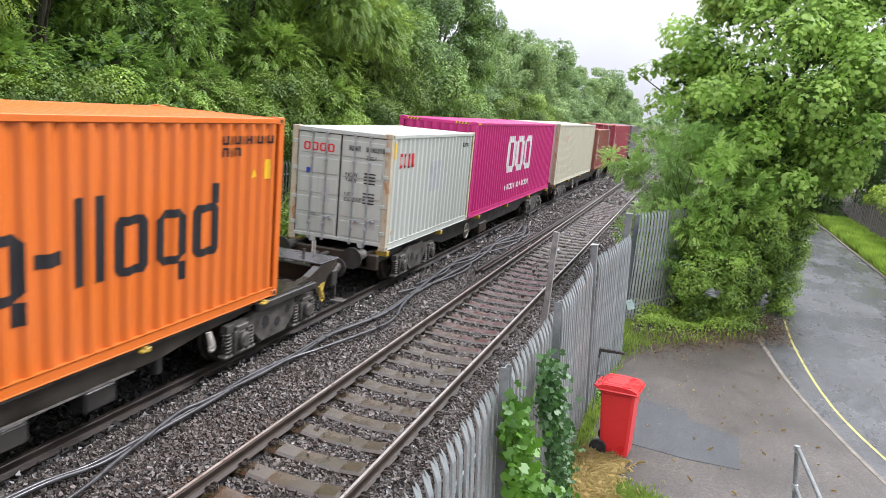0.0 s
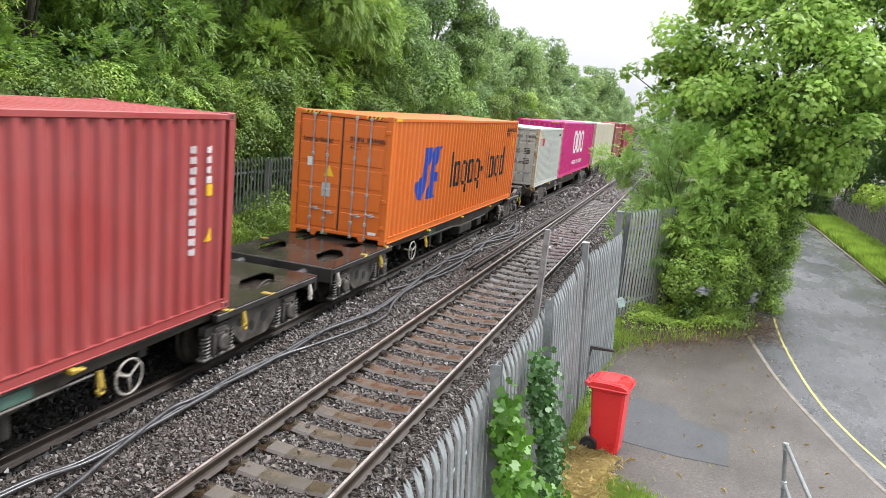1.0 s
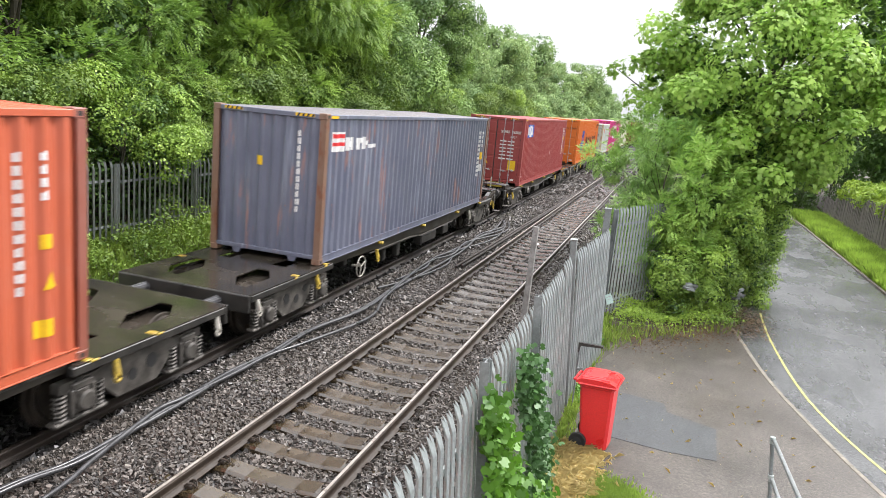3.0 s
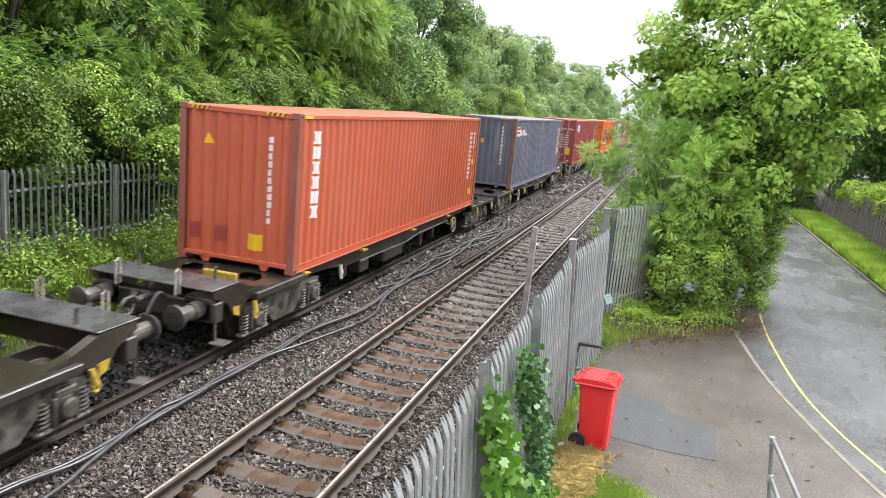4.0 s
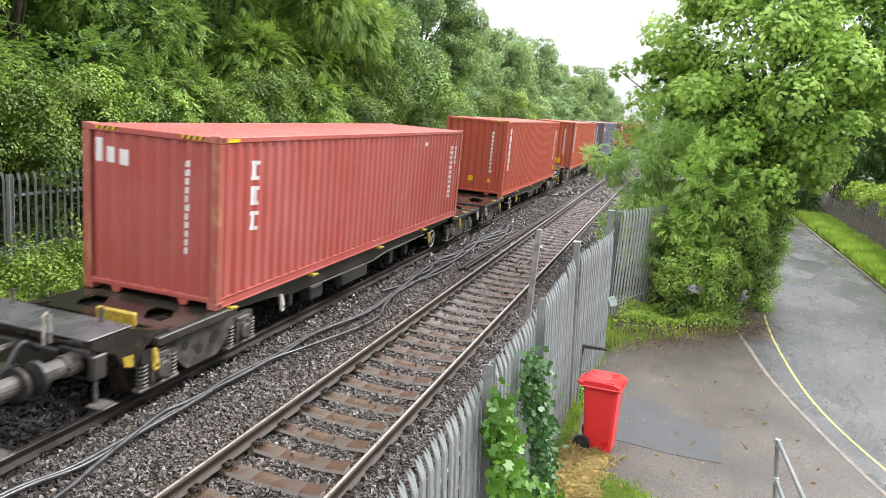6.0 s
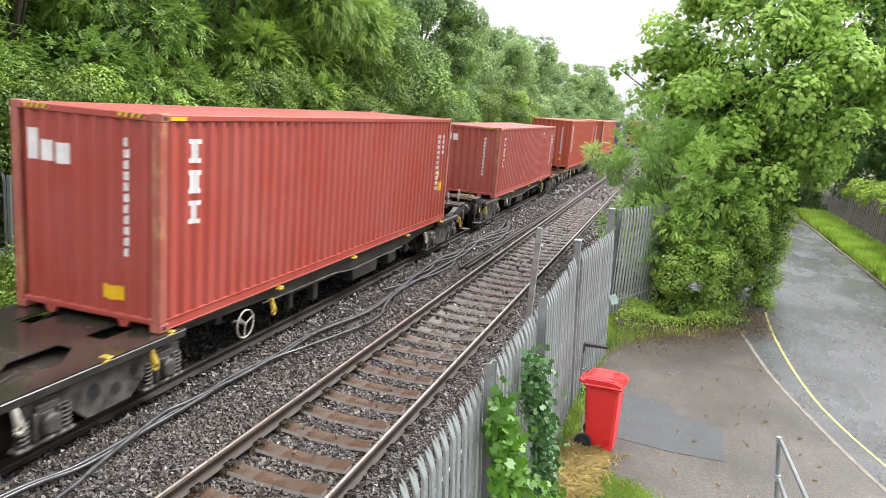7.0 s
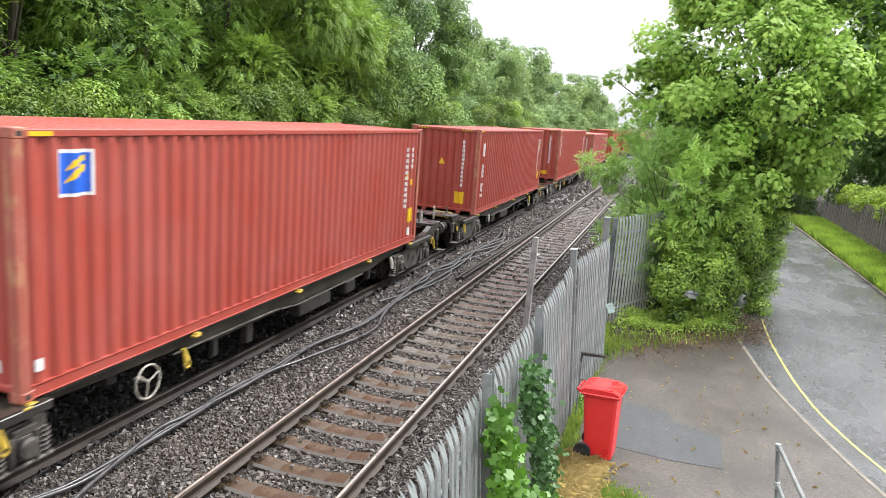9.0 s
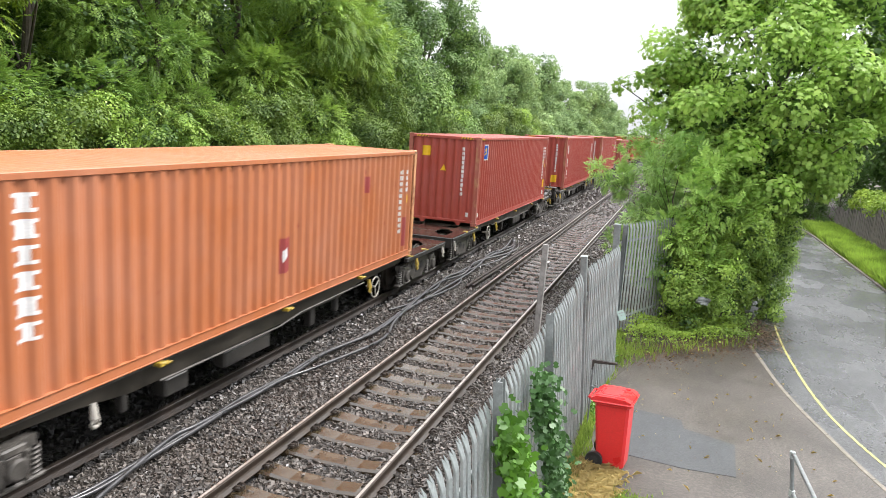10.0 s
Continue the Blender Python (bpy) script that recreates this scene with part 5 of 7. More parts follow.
    container("vivid magenta high corrugated container with large white marking", 20.6, FT40, HC, magenta, False, side=[("name_marking", M["white"], one + bars(4.1, 0.52, "xxxxx xxxxxx", 0.26, 0.3, 0.09, 0.08))])
    container("cream corrugated container with rust-stained corner posts", 34.2, FT40, HC, cream, False, posts=stained, stripes=False, side=[("name_marking", M["redmark"], [rect(1.9 + 0.3 * i, 2.0, 0.2, 0.3) for i in range(3)])])
    container("brown twenty-foot corrugated container", 48.0, FT20, STD, brown, False, side=[("serial_marking", M["white"], column(0.7, 2.2, 8, 0.12, 0.16, 0.2, 5))])
    container("wine red corrugated container with rod doors", 57.5, FT40, HC, wine, True, side=[("serial_marking", M["white"], column(0.9, 2.3, 6, 0.2, 0.16, 0.2, 6))], end=[("sticker", M["sticker"], [rect(0.3, 0.5, 0.4, 0.5)]), ("serial_marking", M["white"], [rect(0.2, 1.3 + 0.2 * i, 0.7, 0.08) for i in range(6)])])
    container("dark blue corrugated container far ahead", 72.0, FT40, HC, navy, False)


# ---------------------------------------------------------------- wagons
def bogie_parts(wagon, y, sense, flip):
    """A three-piece-style freight bogie with coil springs outside the wheels."""
    if "bogie" not in box_meshes:
        box_meshes["bogie"] = Build().box(-0.98, 0.98, -0.2, 0.2, 0.35, 0.6, 0.03).mesh("bolster", M["frame"])
        for s in (-1, 1):
            x0, x1 = s * 1.0, s * 1.12
            box_meshes["frame", s] = Build().prism([(-1.3, 0.70), (-0.72, 0.70), (-0.45, 0.80), (0.45, 0.80), (0.72, 0.70), (1.3, 0.70), (1.3, 0.58), (0.70, 0.52), (0.36, 0.22), (-0.36, 0.22), (-0.70, 0.52), (-1.3, 0.58)], "x", x0, x1).mesh("side_frame", M["grime"])
            # flat black discs paint the dark of the frame's round holes; nothing is cut
            for k, (yy, zz, r) in enumerate(((-0.26, 0.52, 0.105), (0.1, 0.44, 0.085), (0.42, 0.58, 0.075))):
                box_meshes["hole", s, k] = Build().lathe([(r, -0.004), (r, 0.004)], 16, (s * 1.121, yy, zz)).mesh("frame_opening", M["gasket"])
            a = Build()
            a.box(s * 0.95, s * 1.17, -0.12, 0.12, 0.28, 0.60, 0.03)
            a.lathe([(0.13, s * 1.15), (0.13, s * 1.23), (0.10, s * 1.25)], 16, (0, 0, 0.44))
            a.box(s * 1.0, s * 1.16, -0.40, 0.40, 0.19, 0.25, 0.02)
            a.box(s * 1.02, s * 1.18, -0.16, 0.16, 0.58, 0.68, 0.02)
            for dy in (-0.16, 0.16):
                a.box(s * 1.04, s * 1.18, dy - 0.03, dy + 0.03, 0.25, 0.60, 0.01)
            box_meshes["axlebox", s] = a.mesh("axle_box", M["grime"])
            box_meshes["spring", s] = Build().tube([(s * 1.09 + 0.068 * math.cos(t), 0.068 * math.sin(t), 0.25 + 0.33 * t / (2 * math.pi * 6)) for t in [2 * math.pi * 6 * i / 42 for i in range(43)]], 0.018, 4).mesh("coil_spring", M["grime"])
        w = Build()
        for s in (-1, 1):
            w.lathe([(0.12, s * 0.68), (0.40, s * 0.69), (0.46, s * 0.685), (0.455, s * 0.72), (0.42, s * 0.73), (0.42, s * 0.80), (0.36, s * 0.81), (0.30, s * 0.77), (0.12, s * 0.80)], 28)
        w.lathe([(0.08, -1.0), (0.08, 1.0)], 12)
        box_meshes["wheelset"] = w.mesh("wheelset", M["wheel"])
    bo = part("bogie", box_meshes["bogie"], None, wagon, "black steel freight bogie with coil springs", at=pose(0, y, 0))
    for s in (-1, 1):
        part("side_frame", box_meshes["frame", s], None, bo)
        for k in range(3):
            part("frame_opening", box_meshes["hole", s, k], None, bo)
        for dy in (-0.98, 0.98):
            part("axle_box", box_meshes["axlebox", s], None, bo, at=pose(0, dy, 0))
            for e in (-0.29, 0.29):
                part("coil_spring", box_meshes["spring", s], None, bo, at=pose(0, dy + e, 0))
    for dy in (-0.98, 0.98):
        ws = part("wheelset", box_meshes["wheelset"], None, bo, at=pose(0, dy, 0.46))
        wheels.append((ws, dy, 0.46, sense))
    return bo


def holed_deck(y0, y1, w, z, holes, cut=0.0):
    """A welded deck plate with openings, their opposite corners cut off."""
    xs = sorted({-w, w, *[p for h in holes for p in h[:2]]})
    ys = sorted({y0, y1, *[p for h in holes for p in h[2:]]})
    cells = []
    for xa, xb in zip(xs, xs[1:]):
        for ya, yb in zip(ys, ys[1:]):
            if not any(h[0] <= xa and xb <= h[1] and h[2] <= ya and yb <= h[3] for h in holes):
                cells.append([(xa, ya), (xb, ya), (xb, yb), (xa, yb)])
    if cut:
        for a, b, p, q in holes[:2]:
            cells += [[(a, p), (a + cut, p), (a, p + cut * 1.6)], [(b, q), (b - cut, q), (b, q - cut * 1.6)]]
    bd, at, count = Build(), {}, {}
    for cell in cells:
        for pt in cell:
            if pt not in at:
                at[pt] = len(bd.v)
                bd.v += [(*pt, z), (*pt, z - 0.02)]
        ids = [at[pt] for pt in cell]
        bd.f += [tuple(ids), tuple(i + 1 for i in reversed(ids))]
        for i, j in zip(ids, ids[1:] + ids[:1]):
            count[frozenset((i, j))] = count.get(frozenset((i, j)), 0) + 1
    for edge, n in count.items():
        if n == 1:
            i, j = tuple(edge)
            bd.f.append((i, j, j + 1, i + 1))
    return bd


def platform_wagon(y_bar, flip):
    """Half of a twin low-floor container wagon. Local y runs from the drawbar end (0) to the buffer end."""
    w = thing("container_wagon", "black low-platform container wagon with wet steel deck ends", "wagon", "wagons of the train")
    sense = 1 if not flip else -1
    z = DECK - 0.012
    d1 = holed_deck(0.32, 3.25, 1.28, z, [(-0.95, -0.42, 0.75, 1.95), (0.42, 0.95, 0.75, 1.95), (-0.75, -0.45, 2.35, 2.95), (0.45, 0.75, 2.35, 2.95)], 0.3)
    part("deck_plate", d1, M["deck"], w, "wet brown-black steel deck with lozenge openings")
    part("deck_floor", Build().box(-0.98, 0.98, 0.7, 3.0, z - 0.16, z - 0.14), M["deck"], w)
    part("end_beam", Build().box(-1.28, 1.28, 0.28, 0.36, z - 0.30, z - 0.002, 0.015), M["frame"], w)
    for s in (-1, 1):
        part("edge_beam", Build().box(s * 1.19, s * 1.29, 0.36, 3.3, z - 0.13, z - 0.016, 0.015), M["frame"], w)
        part("sole_bar", Build().prism([(3.2, z - 0.02), (14.6, z - 0.02), (14.6, z - 0.14), (13.4, z - 0.2), (12.5, z - 0.31), (6.6, z - 0.31), (5.7, z - 0.2), (3.2, z - 0.14)], "x", s * 0.98, s * 1.08), M["sole"], w)
        part("sole_flange", Build().box(s * 0.98, s * 1.16, 3.2, 14.9, z - 0.035, z - 0.005, 0.006), M["grime"], w, "pale worn edge strip")
        part("edge_beam", Build().box(s * 1.16, s * 1.26, 14.6, 16.4, z - 0.14, z - 0.016, 0.015), M["frame"], w)
        # rods and boxes hung below the sole bar
        part("brake_rod", Build().tube([(s * 1.13, 5.5, z - 0.22), (s * 1.13, 8.2, z - 0.24), (s * 1.13, 9.0, z - 0.32), (s * 1.13, 12.0, z - 0.30)], 0.018, 6), M["grime"], w)
        part("equipment_box", Build().box(s * 0.86, s * 1.1, 9.2, 10.5, z - 0.62, z - 0.36, 0.03), M["frame"], w)
        part("equipment_box", Build().box(s * 0.80, s * 1.06, 11.3, 11.8, z - 0.64, z - 0.36, 0.03), M["frame"], w)
        part("hanger", Build().box(s * 0.9, s * 1.04, 7.5, 7.7, z - 0.66, z - 0.22, 0.02), M["frame"], w)
        part("hanger", Build().box(s * 0.94, s * 1.06, 6.55, 6.68, z - 0.6, z - 0.22, 0.02), M["frame"], w)
        part("hanger", Build().box(s * 0.94, s * 1.06, 12.5, 12.62, z - 0.55, z - 0.22, 0.02), M["frame"], w)
        if y_bar == -5.05:
            part("green_panel", Build().box(s * 1.082, s * 1.09, 6.3, 6.9, z - 0.22, z - 0.08), M["green"], w, "faded green side panel")
        for yy in (1.9, 3.05, 5.9, 8.9, 12.1, 14.75):
            tl = Build().box(s * 1.14, s * 1.28, yy - 0.05, yy + 0.05, z - 0.05, z + 0.012, 0.01)
            tl.box(s * 1.22, s * 1.3, yy - 0.13, yy - 0.02, z - 0.03, z - 0.002, 0.006)
            part("twist_lock", tl, M["yellow"], w, "chipped yellow twist lock")
        for yy in (0.55, 2.62, 5.55, 13.3, 16.5):
            lev = Build().tube([(s * 1.27, yy, z - 0.12), (s * 1.31, yy + 0.02, z - 0.30)], [0.035, 0.05], 8)
            lev.ring((s * 1.315, yy + 0.02, z - 0.35), (1, 0, 0), 0.045, 0.025, 12, 6)
            part("release_lever", lev, M["yellow"] if yy not in (0.55, 13.3) else M["pale"], w, "yellow-tipped release lever")
        hw = Build().ring((s * 1.17, 4.95, z - 0.42), (1, 0, 0), 0.23, 0.015, 28, 8)
        for k in range(3):
            an = 0.4 + k * 2 * math.pi / 3
            hw.tube([(s * 1.17, 4.95, z - 0.42), (s * 1.17, 4.95 + 0.23 * math.cos(an), z - 0.42 + 0.23 * math.sin(an))], 0.014, 6)
        hw.tube([(s * 0.95, 4.95, z - 0.42), (s * 1.18, 4.95, z - 0.42)], 0.025, 8)
        part("hand_wheel", hw, M["pale"], w, "pale handbrake wheel")
    part("centre_sill", Build().box(-0.22, 0.22, 0.4, 17.2, z - 0.5, z - 0.3, 0.03), M["frame"], w)
    for yy in (4.5, 6.5, 8.5, 10.5, 12.5):
        part("cross_beam", Build().box(-1.0, 1.0, yy - 0.08, yy + 0.08, z - 0.34, z - 0.06, 0.02), M["frame"], w)
    part("brake_cylinder", Build().lathe([(0.16, -0.5), (0.18, -0.45), (0.18, 0.2), (0.1, 0.3)], 16, (0.2, 8.0, z - 0.5)), M["grime"], w)
    # drawbar
    part("draw_bar", Build().tube([(0, -0.3, z - 0.32), (0, 0.5, z - 0.32)], 0.07, 10), M["grime"], w)
    for s in (-1, 1):
        part("side_bearer", Build().tube([(s * 0.7, -0.28, z - 0.16), (s * 0.7, 0.3, z - 0.16)], 0.085, 12), M["plate"], w)
    # buffer end
    d2 = holed_deck(14.55, 16.1, 1.2, z, [(0.35, 0.85, 15.3, 15.85), (-0.85, -0.35, 15.3, 15.85)], 0.2)
    part("deck_plate", d2, M["deck"], w, "wet brown-black steel deck end")
    part("deck_floor", Build().box(-0.98, 0.98, 14.7, 16.0, z - 0.16, z - 0.14), M["deck"], w)
    for s in (-1, 1):
        part("end_arm", Build().prism([(15.9, z), (16.35, z + 0.06), (16.8, z + 0.21), (17.42, z + 0.21), (17.42, z + 0.10), (17.05, z - 0.06), (16.9, z - 0.30), (16.7, z - 0.36), (16.5, z - 0.1), (15.9, z - 0.3)], "x", s * 1.0, s * 1.14), M["deck"], w)
        part("end_arm_cap", Build().prism([(16.74, z - 0.16), (16.93, z - 0.14), (16.89, z - 0.28), (16.75, z - 0.33)], "x", s * 1.142, s * 1.15), M["yellow"], w, "yellow painted tip")
        bf = part("buffer", Build().tube([(s * 0.86, 17.4, z - 0.10), (s * 0.86, 17.62, z - 0.10)], 0.14, 16).tube([(s * 0.86, 17.6, z - 0.10), (s * 0.86, 17.97, z - 0.10)], 0.115, 16), M["grime"], w)
        part("buffer_head", Build().tube([(s * 0.86, 17.95, z - 0.10), (s * 0.86, 18.0, z - 0.10), (s * 0.86, 18.02, z - 0.10)], [0.20, 0.19, 0.1], 18), M["frame"], bf)
        part("buffer_guard", Build().box(s * 0.6, s * 1.1, 17.3, 17.42, z - 0.28, z + 0.08, 0.02), M["frame"], bf)
        part("grab_handle", Build().tube([(s * 0.55, 17.46, z + 0.1), (s * 0.55, 17.46, z + 0.46), (s * 0.55, 17.5, z + 0.5), (s * 0.55, 17.56, z + 0.46), (s * 0.55, 17.56, z + 0.1)], 0.018, 6), M["pale"], w)
        part("step", Build().box(s * 1.1, s * 1.36, 17.25, 17.5, z - 0.60, z - 0.575, 0.008).box(s * 1.12, s * 1.15, 17.36, 17.39, z - 0.6, z - 0.3), M["grime"], w)
    part("end_beam", Build().box(-1.16, 1.16, 17.2, 17.42, z - 0.3, z + 0.02, 0.02), M["frame"], w)
    part("end_walkway", Build().box(-1.14, 1.14, 16.75, 17.48, z + 0.215, z + 0.24, 0.008), M["plate"], w, "grey end platform plate")
    for s in (-1.05, 0.98):
        part("walkway_leg", Build().box(s, s + 0.07, 16.95, 17.2, z - 0.1, z + 0.215), M["frame"], w)
        part("stanchion", Build().tube([(s * 0.72, 16.86, z + 0.2), (s * 0.72, 16.86, z + 0.44)], 0.03, 8), M["grime"], w)
    part("end_stop", Build().box(-0.75, -0.1, 16.2, 16.28, z, z + 0.2, 0.02), M["yellow"], w, "worn yellow end stop plate")
    part("coupling_hook", Build().tube([(0, 17.4, z - 0.02), (0, 17.75, z - 0.02), (0, 17.85, z + 0.06), (0, 17.78, z + 0.12)], 0.05, 8).ring((0, 17.95, z - 0.08), (1, 0, 0), 0.13, 0.025, 16, 6), M["grime"], w)
    part("brake_hose", Build().tube(arc([(0.3, 17.42, z - 0.1), (0.32, 17.7, z - 0.2), (0.25, 17.95, z - 0.42), (0.1, 18.1, z - 0.36)], 6), 0.03, 8), M["cable"], w)
    part("brake_hose", Build().tube(arc([(-0.3, 17.42, z - 0.05), (-0.3, 17.65, z + 0.1), (-0.25, 17.95, z - 0.3), (-0.12, 18.1, z - 0.36)], 6), 0.03, 8), M["cable"], w)
    bogie_parts(w, 2.05, sense, flip)
    bogie_parts(w, 15.25, sense, flip)
    moving.append((w, FAR_X, y_bar, FAR_Z, 180 if flip else 0))
    return w


def flat_wagon(y0, length):
    """A long skeletal flat wagon, local y from its rear headstock."""
    w = thing("container_wagon", "rust-stained skeletal flat wagon under containers", "wagon", "wagons of the train")
    z = DECK - 0.012
    for s in (-1, 1):
        part("sole_bar", Build().prism([(0.0, z), (length, z), (length, z - 0.3), (length - 4, z - 0.3), (length - 5, z - 0.5), (5, z - 0.5), (4, z - 0.3), (0, z - 0.3)], "x", s * 0.85, s * 0.97), M["frame"], w)
        for k in range(6):
            yy = 0.5 + k * (length - 1) / 5
            part("twist_lock", Build().box(s * 0.95, s * 1.25, yy - 0.07, yy + 0.07, z - 0.1, z + 0.012, 0.01), M["yellow"], w, "chipped yellow twist lock")
        for e, yy in ((-1, 0.0), (1, length)):
            bf = part("buffer", Build().tube([(s * 0.86, yy, z - 0.02), (s * 0.86, yy + e * 0.5, z - 0.02)], 0.11, 14), M["grime"], w)
            part("buffer_head", Build().tube([(s * 0.86, yy + e * 0.5, z - 0.02), (s * 0.86, yy + e * 0.56, z - 0.02)], 0.23, 18), M["frame"], bf)
        part("hand_wheel", Build().ring((s * 1.05, 7.0, z - 0.42), (1, 0, 0), 0.22, 0.02, 24, 8).tube([(s * 1.05, 7.22, z - 0.42), (s * 1.05, 6.78, z - 0.42)], 0.014, 6).tube([(s * 1.05, 7, z - 0.2), (s * 1.05, 7, z - 0.64)], 0.014, 6), M["pale"], w, "pale handbrake wheel")
        part("equipment_box", Build().box(s * 0.7, s * 1.0, 8.6, 9.5, z - 0.75, z - 0.4, 0.03), M["rust"], w)
    part("headstock", Build().box(-1.2, 1.2, 0, 0.14, z - 0.35, z - 0.02, 0.015), M["rust"], w)
    part("headstock", Build().box(-1.2, 1.2, length - 0.14, length, z - 0.35, z - 0.02, 0.015), M["rust"], w)
    part("centre_sill", Build().box(-0.25, 0.25, 0.2, length - 0.2, z - 0.5, z - 0.1, 0.02), M["frame"], w)
    part("coupling_hook", Build().tube([(0, 0, z - 0.12), (0, -0.35, z - 0.12), (0, -0.5, z - 0.02)], 0.05, 8), M["grime"], w)
    bogie_parts(w, 2.6, 1, False)
    bogie_parts(w, length - 2.6, 1, False)
    moving.append((w, FAR_X, y0, FAR_Z, 0))


def make_wagons():
    for bar in (-5.05, -41.5, -78.0, -114.2, -150.4):
        platform_wagon(bar, False)
        platform_wagon(bar, True)
    flat_wagon(14.1, 18.9)
    flat_wagon(34.0, 20.3)
    flat_wagon(55.8, 18.3)
    flat_wagon(75.4, 18.3)


def motions():
    """The whole train rolls by at a steady speed; wheels turn with it."""
    for ob, x, y, z, turn in moving:
        walk(ob, [(t, pose(x, y + SPEED * t, z, 0, 0, turn)) for t in (0.0, 2.5, 5.0, 7.5, 10.0)])
    per_frame = math.degrees(SPEED / FPS / 0.46)
    for ws, y, z, sense in wheels:
        walk(ws, [(k / FPS, pose(0, y, z, -sense * per_frame * k, 0, 0)) for k in range(0, 301)])

# ---------------------------------------------------------------- plants
def leaf_cloud(pos, normal, size, shape, r):
    """Many leaves as one set of quads: shape is a list of (along, across, lift) for four corners."""
    n = len(pos)
    t = r.normal(size=(n, 3))
    t -= normal * (t * normal).sum(1, keepdims=True)
    t /= np.linalg.norm(t, axis=1, keepdims=True) + 1e-9
    s = np.cross(normal, t)
    k = len(shape)
    sh = np.array(shape, float)
    v = pos[:, None] + size[:, None, None] * (sh[None, :, 0:1] * t[:, None] + sh[None, :, 1:2] * s[:, None] + sh[None, :, 2:3] * normal[:, None])
    f = np.arange(n * k).reshape(n, k)
    return v.reshape(-1, 3), f


OVAL = [(-0.5, 0, 0), (0.05, 0.30, 0.07), (0.55, 0, -0.06), (0.05, -0.30, 0.07)]
LOBED = [(-0.42, 0.0, 0.0), (-0.30, 0.40, -0.07), (0.0, 0.22, 0.05), (0.12, 0.52, -0.09), (0.26, 0.20, 0.03), (0.66, 0.0, -0.12), (0.26, -0.20, 0.03), (0.12, -0.52, -0.09), (0.0, -0.22, 0.05), (-0.30, -0.40, -0.07)]
PALM = [(-0.35, 0, 0.02), (-0.12, 0.42, -0.05), (0.10, 0.20, 0.05), (0.34, 0.38, -0.05), (0.62, 0.0, -0.07), (0.34, -0.38, -0.05), (0.10, -0.20, 0.05), (-0.12, -0.42, -0.05)]
WIDE = [(-0.5, 0, 0), (0.05, 0.42, 0.09), (0.55, 0, -0.07), (0.05, -0.42, 0.09)]
BLADE = [(-0.5, 0.05, 0), (0.5, 0.0, 0.0), (0.5, 0.01, 0.0), (-0.5, -0.05, 0)]


def crown_mesh(name, seed, clumps, n, size, material, shape=OVAL, fill=0.3):
    """Leaves gathered in clumps (x, y, z, radius)."""
    r = np.random.default_rng(seed)
    c = np.array(clumps, float)
    w = c[:, 3] ** 2
    w = w * r.uniform(0.35, 1.6, len(c))
    k = r.choice(len(c), n, p=w / w.sum())
    d = r.normal(size=(n, 3))
    d /= np.linalg.norm(d, axis=1, keepdims=True)
    d[:, 2] = np.where((d[:, 2] < -0.3) & (r.random(n) < 0.4), -d[:, 2], d[:, 2])
    rad = c[k, 3] * (1 - fill * r.random(n) ** 2) * r.uniform(0.86, 1.12, n)
    # sub-sprigs: leaves gather at twig ends
    tw = r.normal(size=(len(c) * 26, 3)) + np.array([0, 0, 0.25])
    tw /= np.linalg.norm(tw, axis=1, keepdims=True)
    pick = tw[k * 26 + r.integers(0, 26, n)]
    d = d * 0.46 + pick * 0.8
    d /= np.linalg.norm(d, axis=1, keepdims=True)
    pos = c[k, :3] + d * rad[:, None] * np.array([1, 1, 0.85])
    nrm = d * 0.8 + r.normal(size=(n, 3)) * 0.42 + np.array([0, 0, 0.45])
    nrm /= np.linalg.norm(nrm, axis=1, keepdims=True)
    v, f = leaf_cloud(pos, nrm, size * r.uniform(0.6, 1.35, n), shape, r)
    return fast_mesh(name, v, f, material)


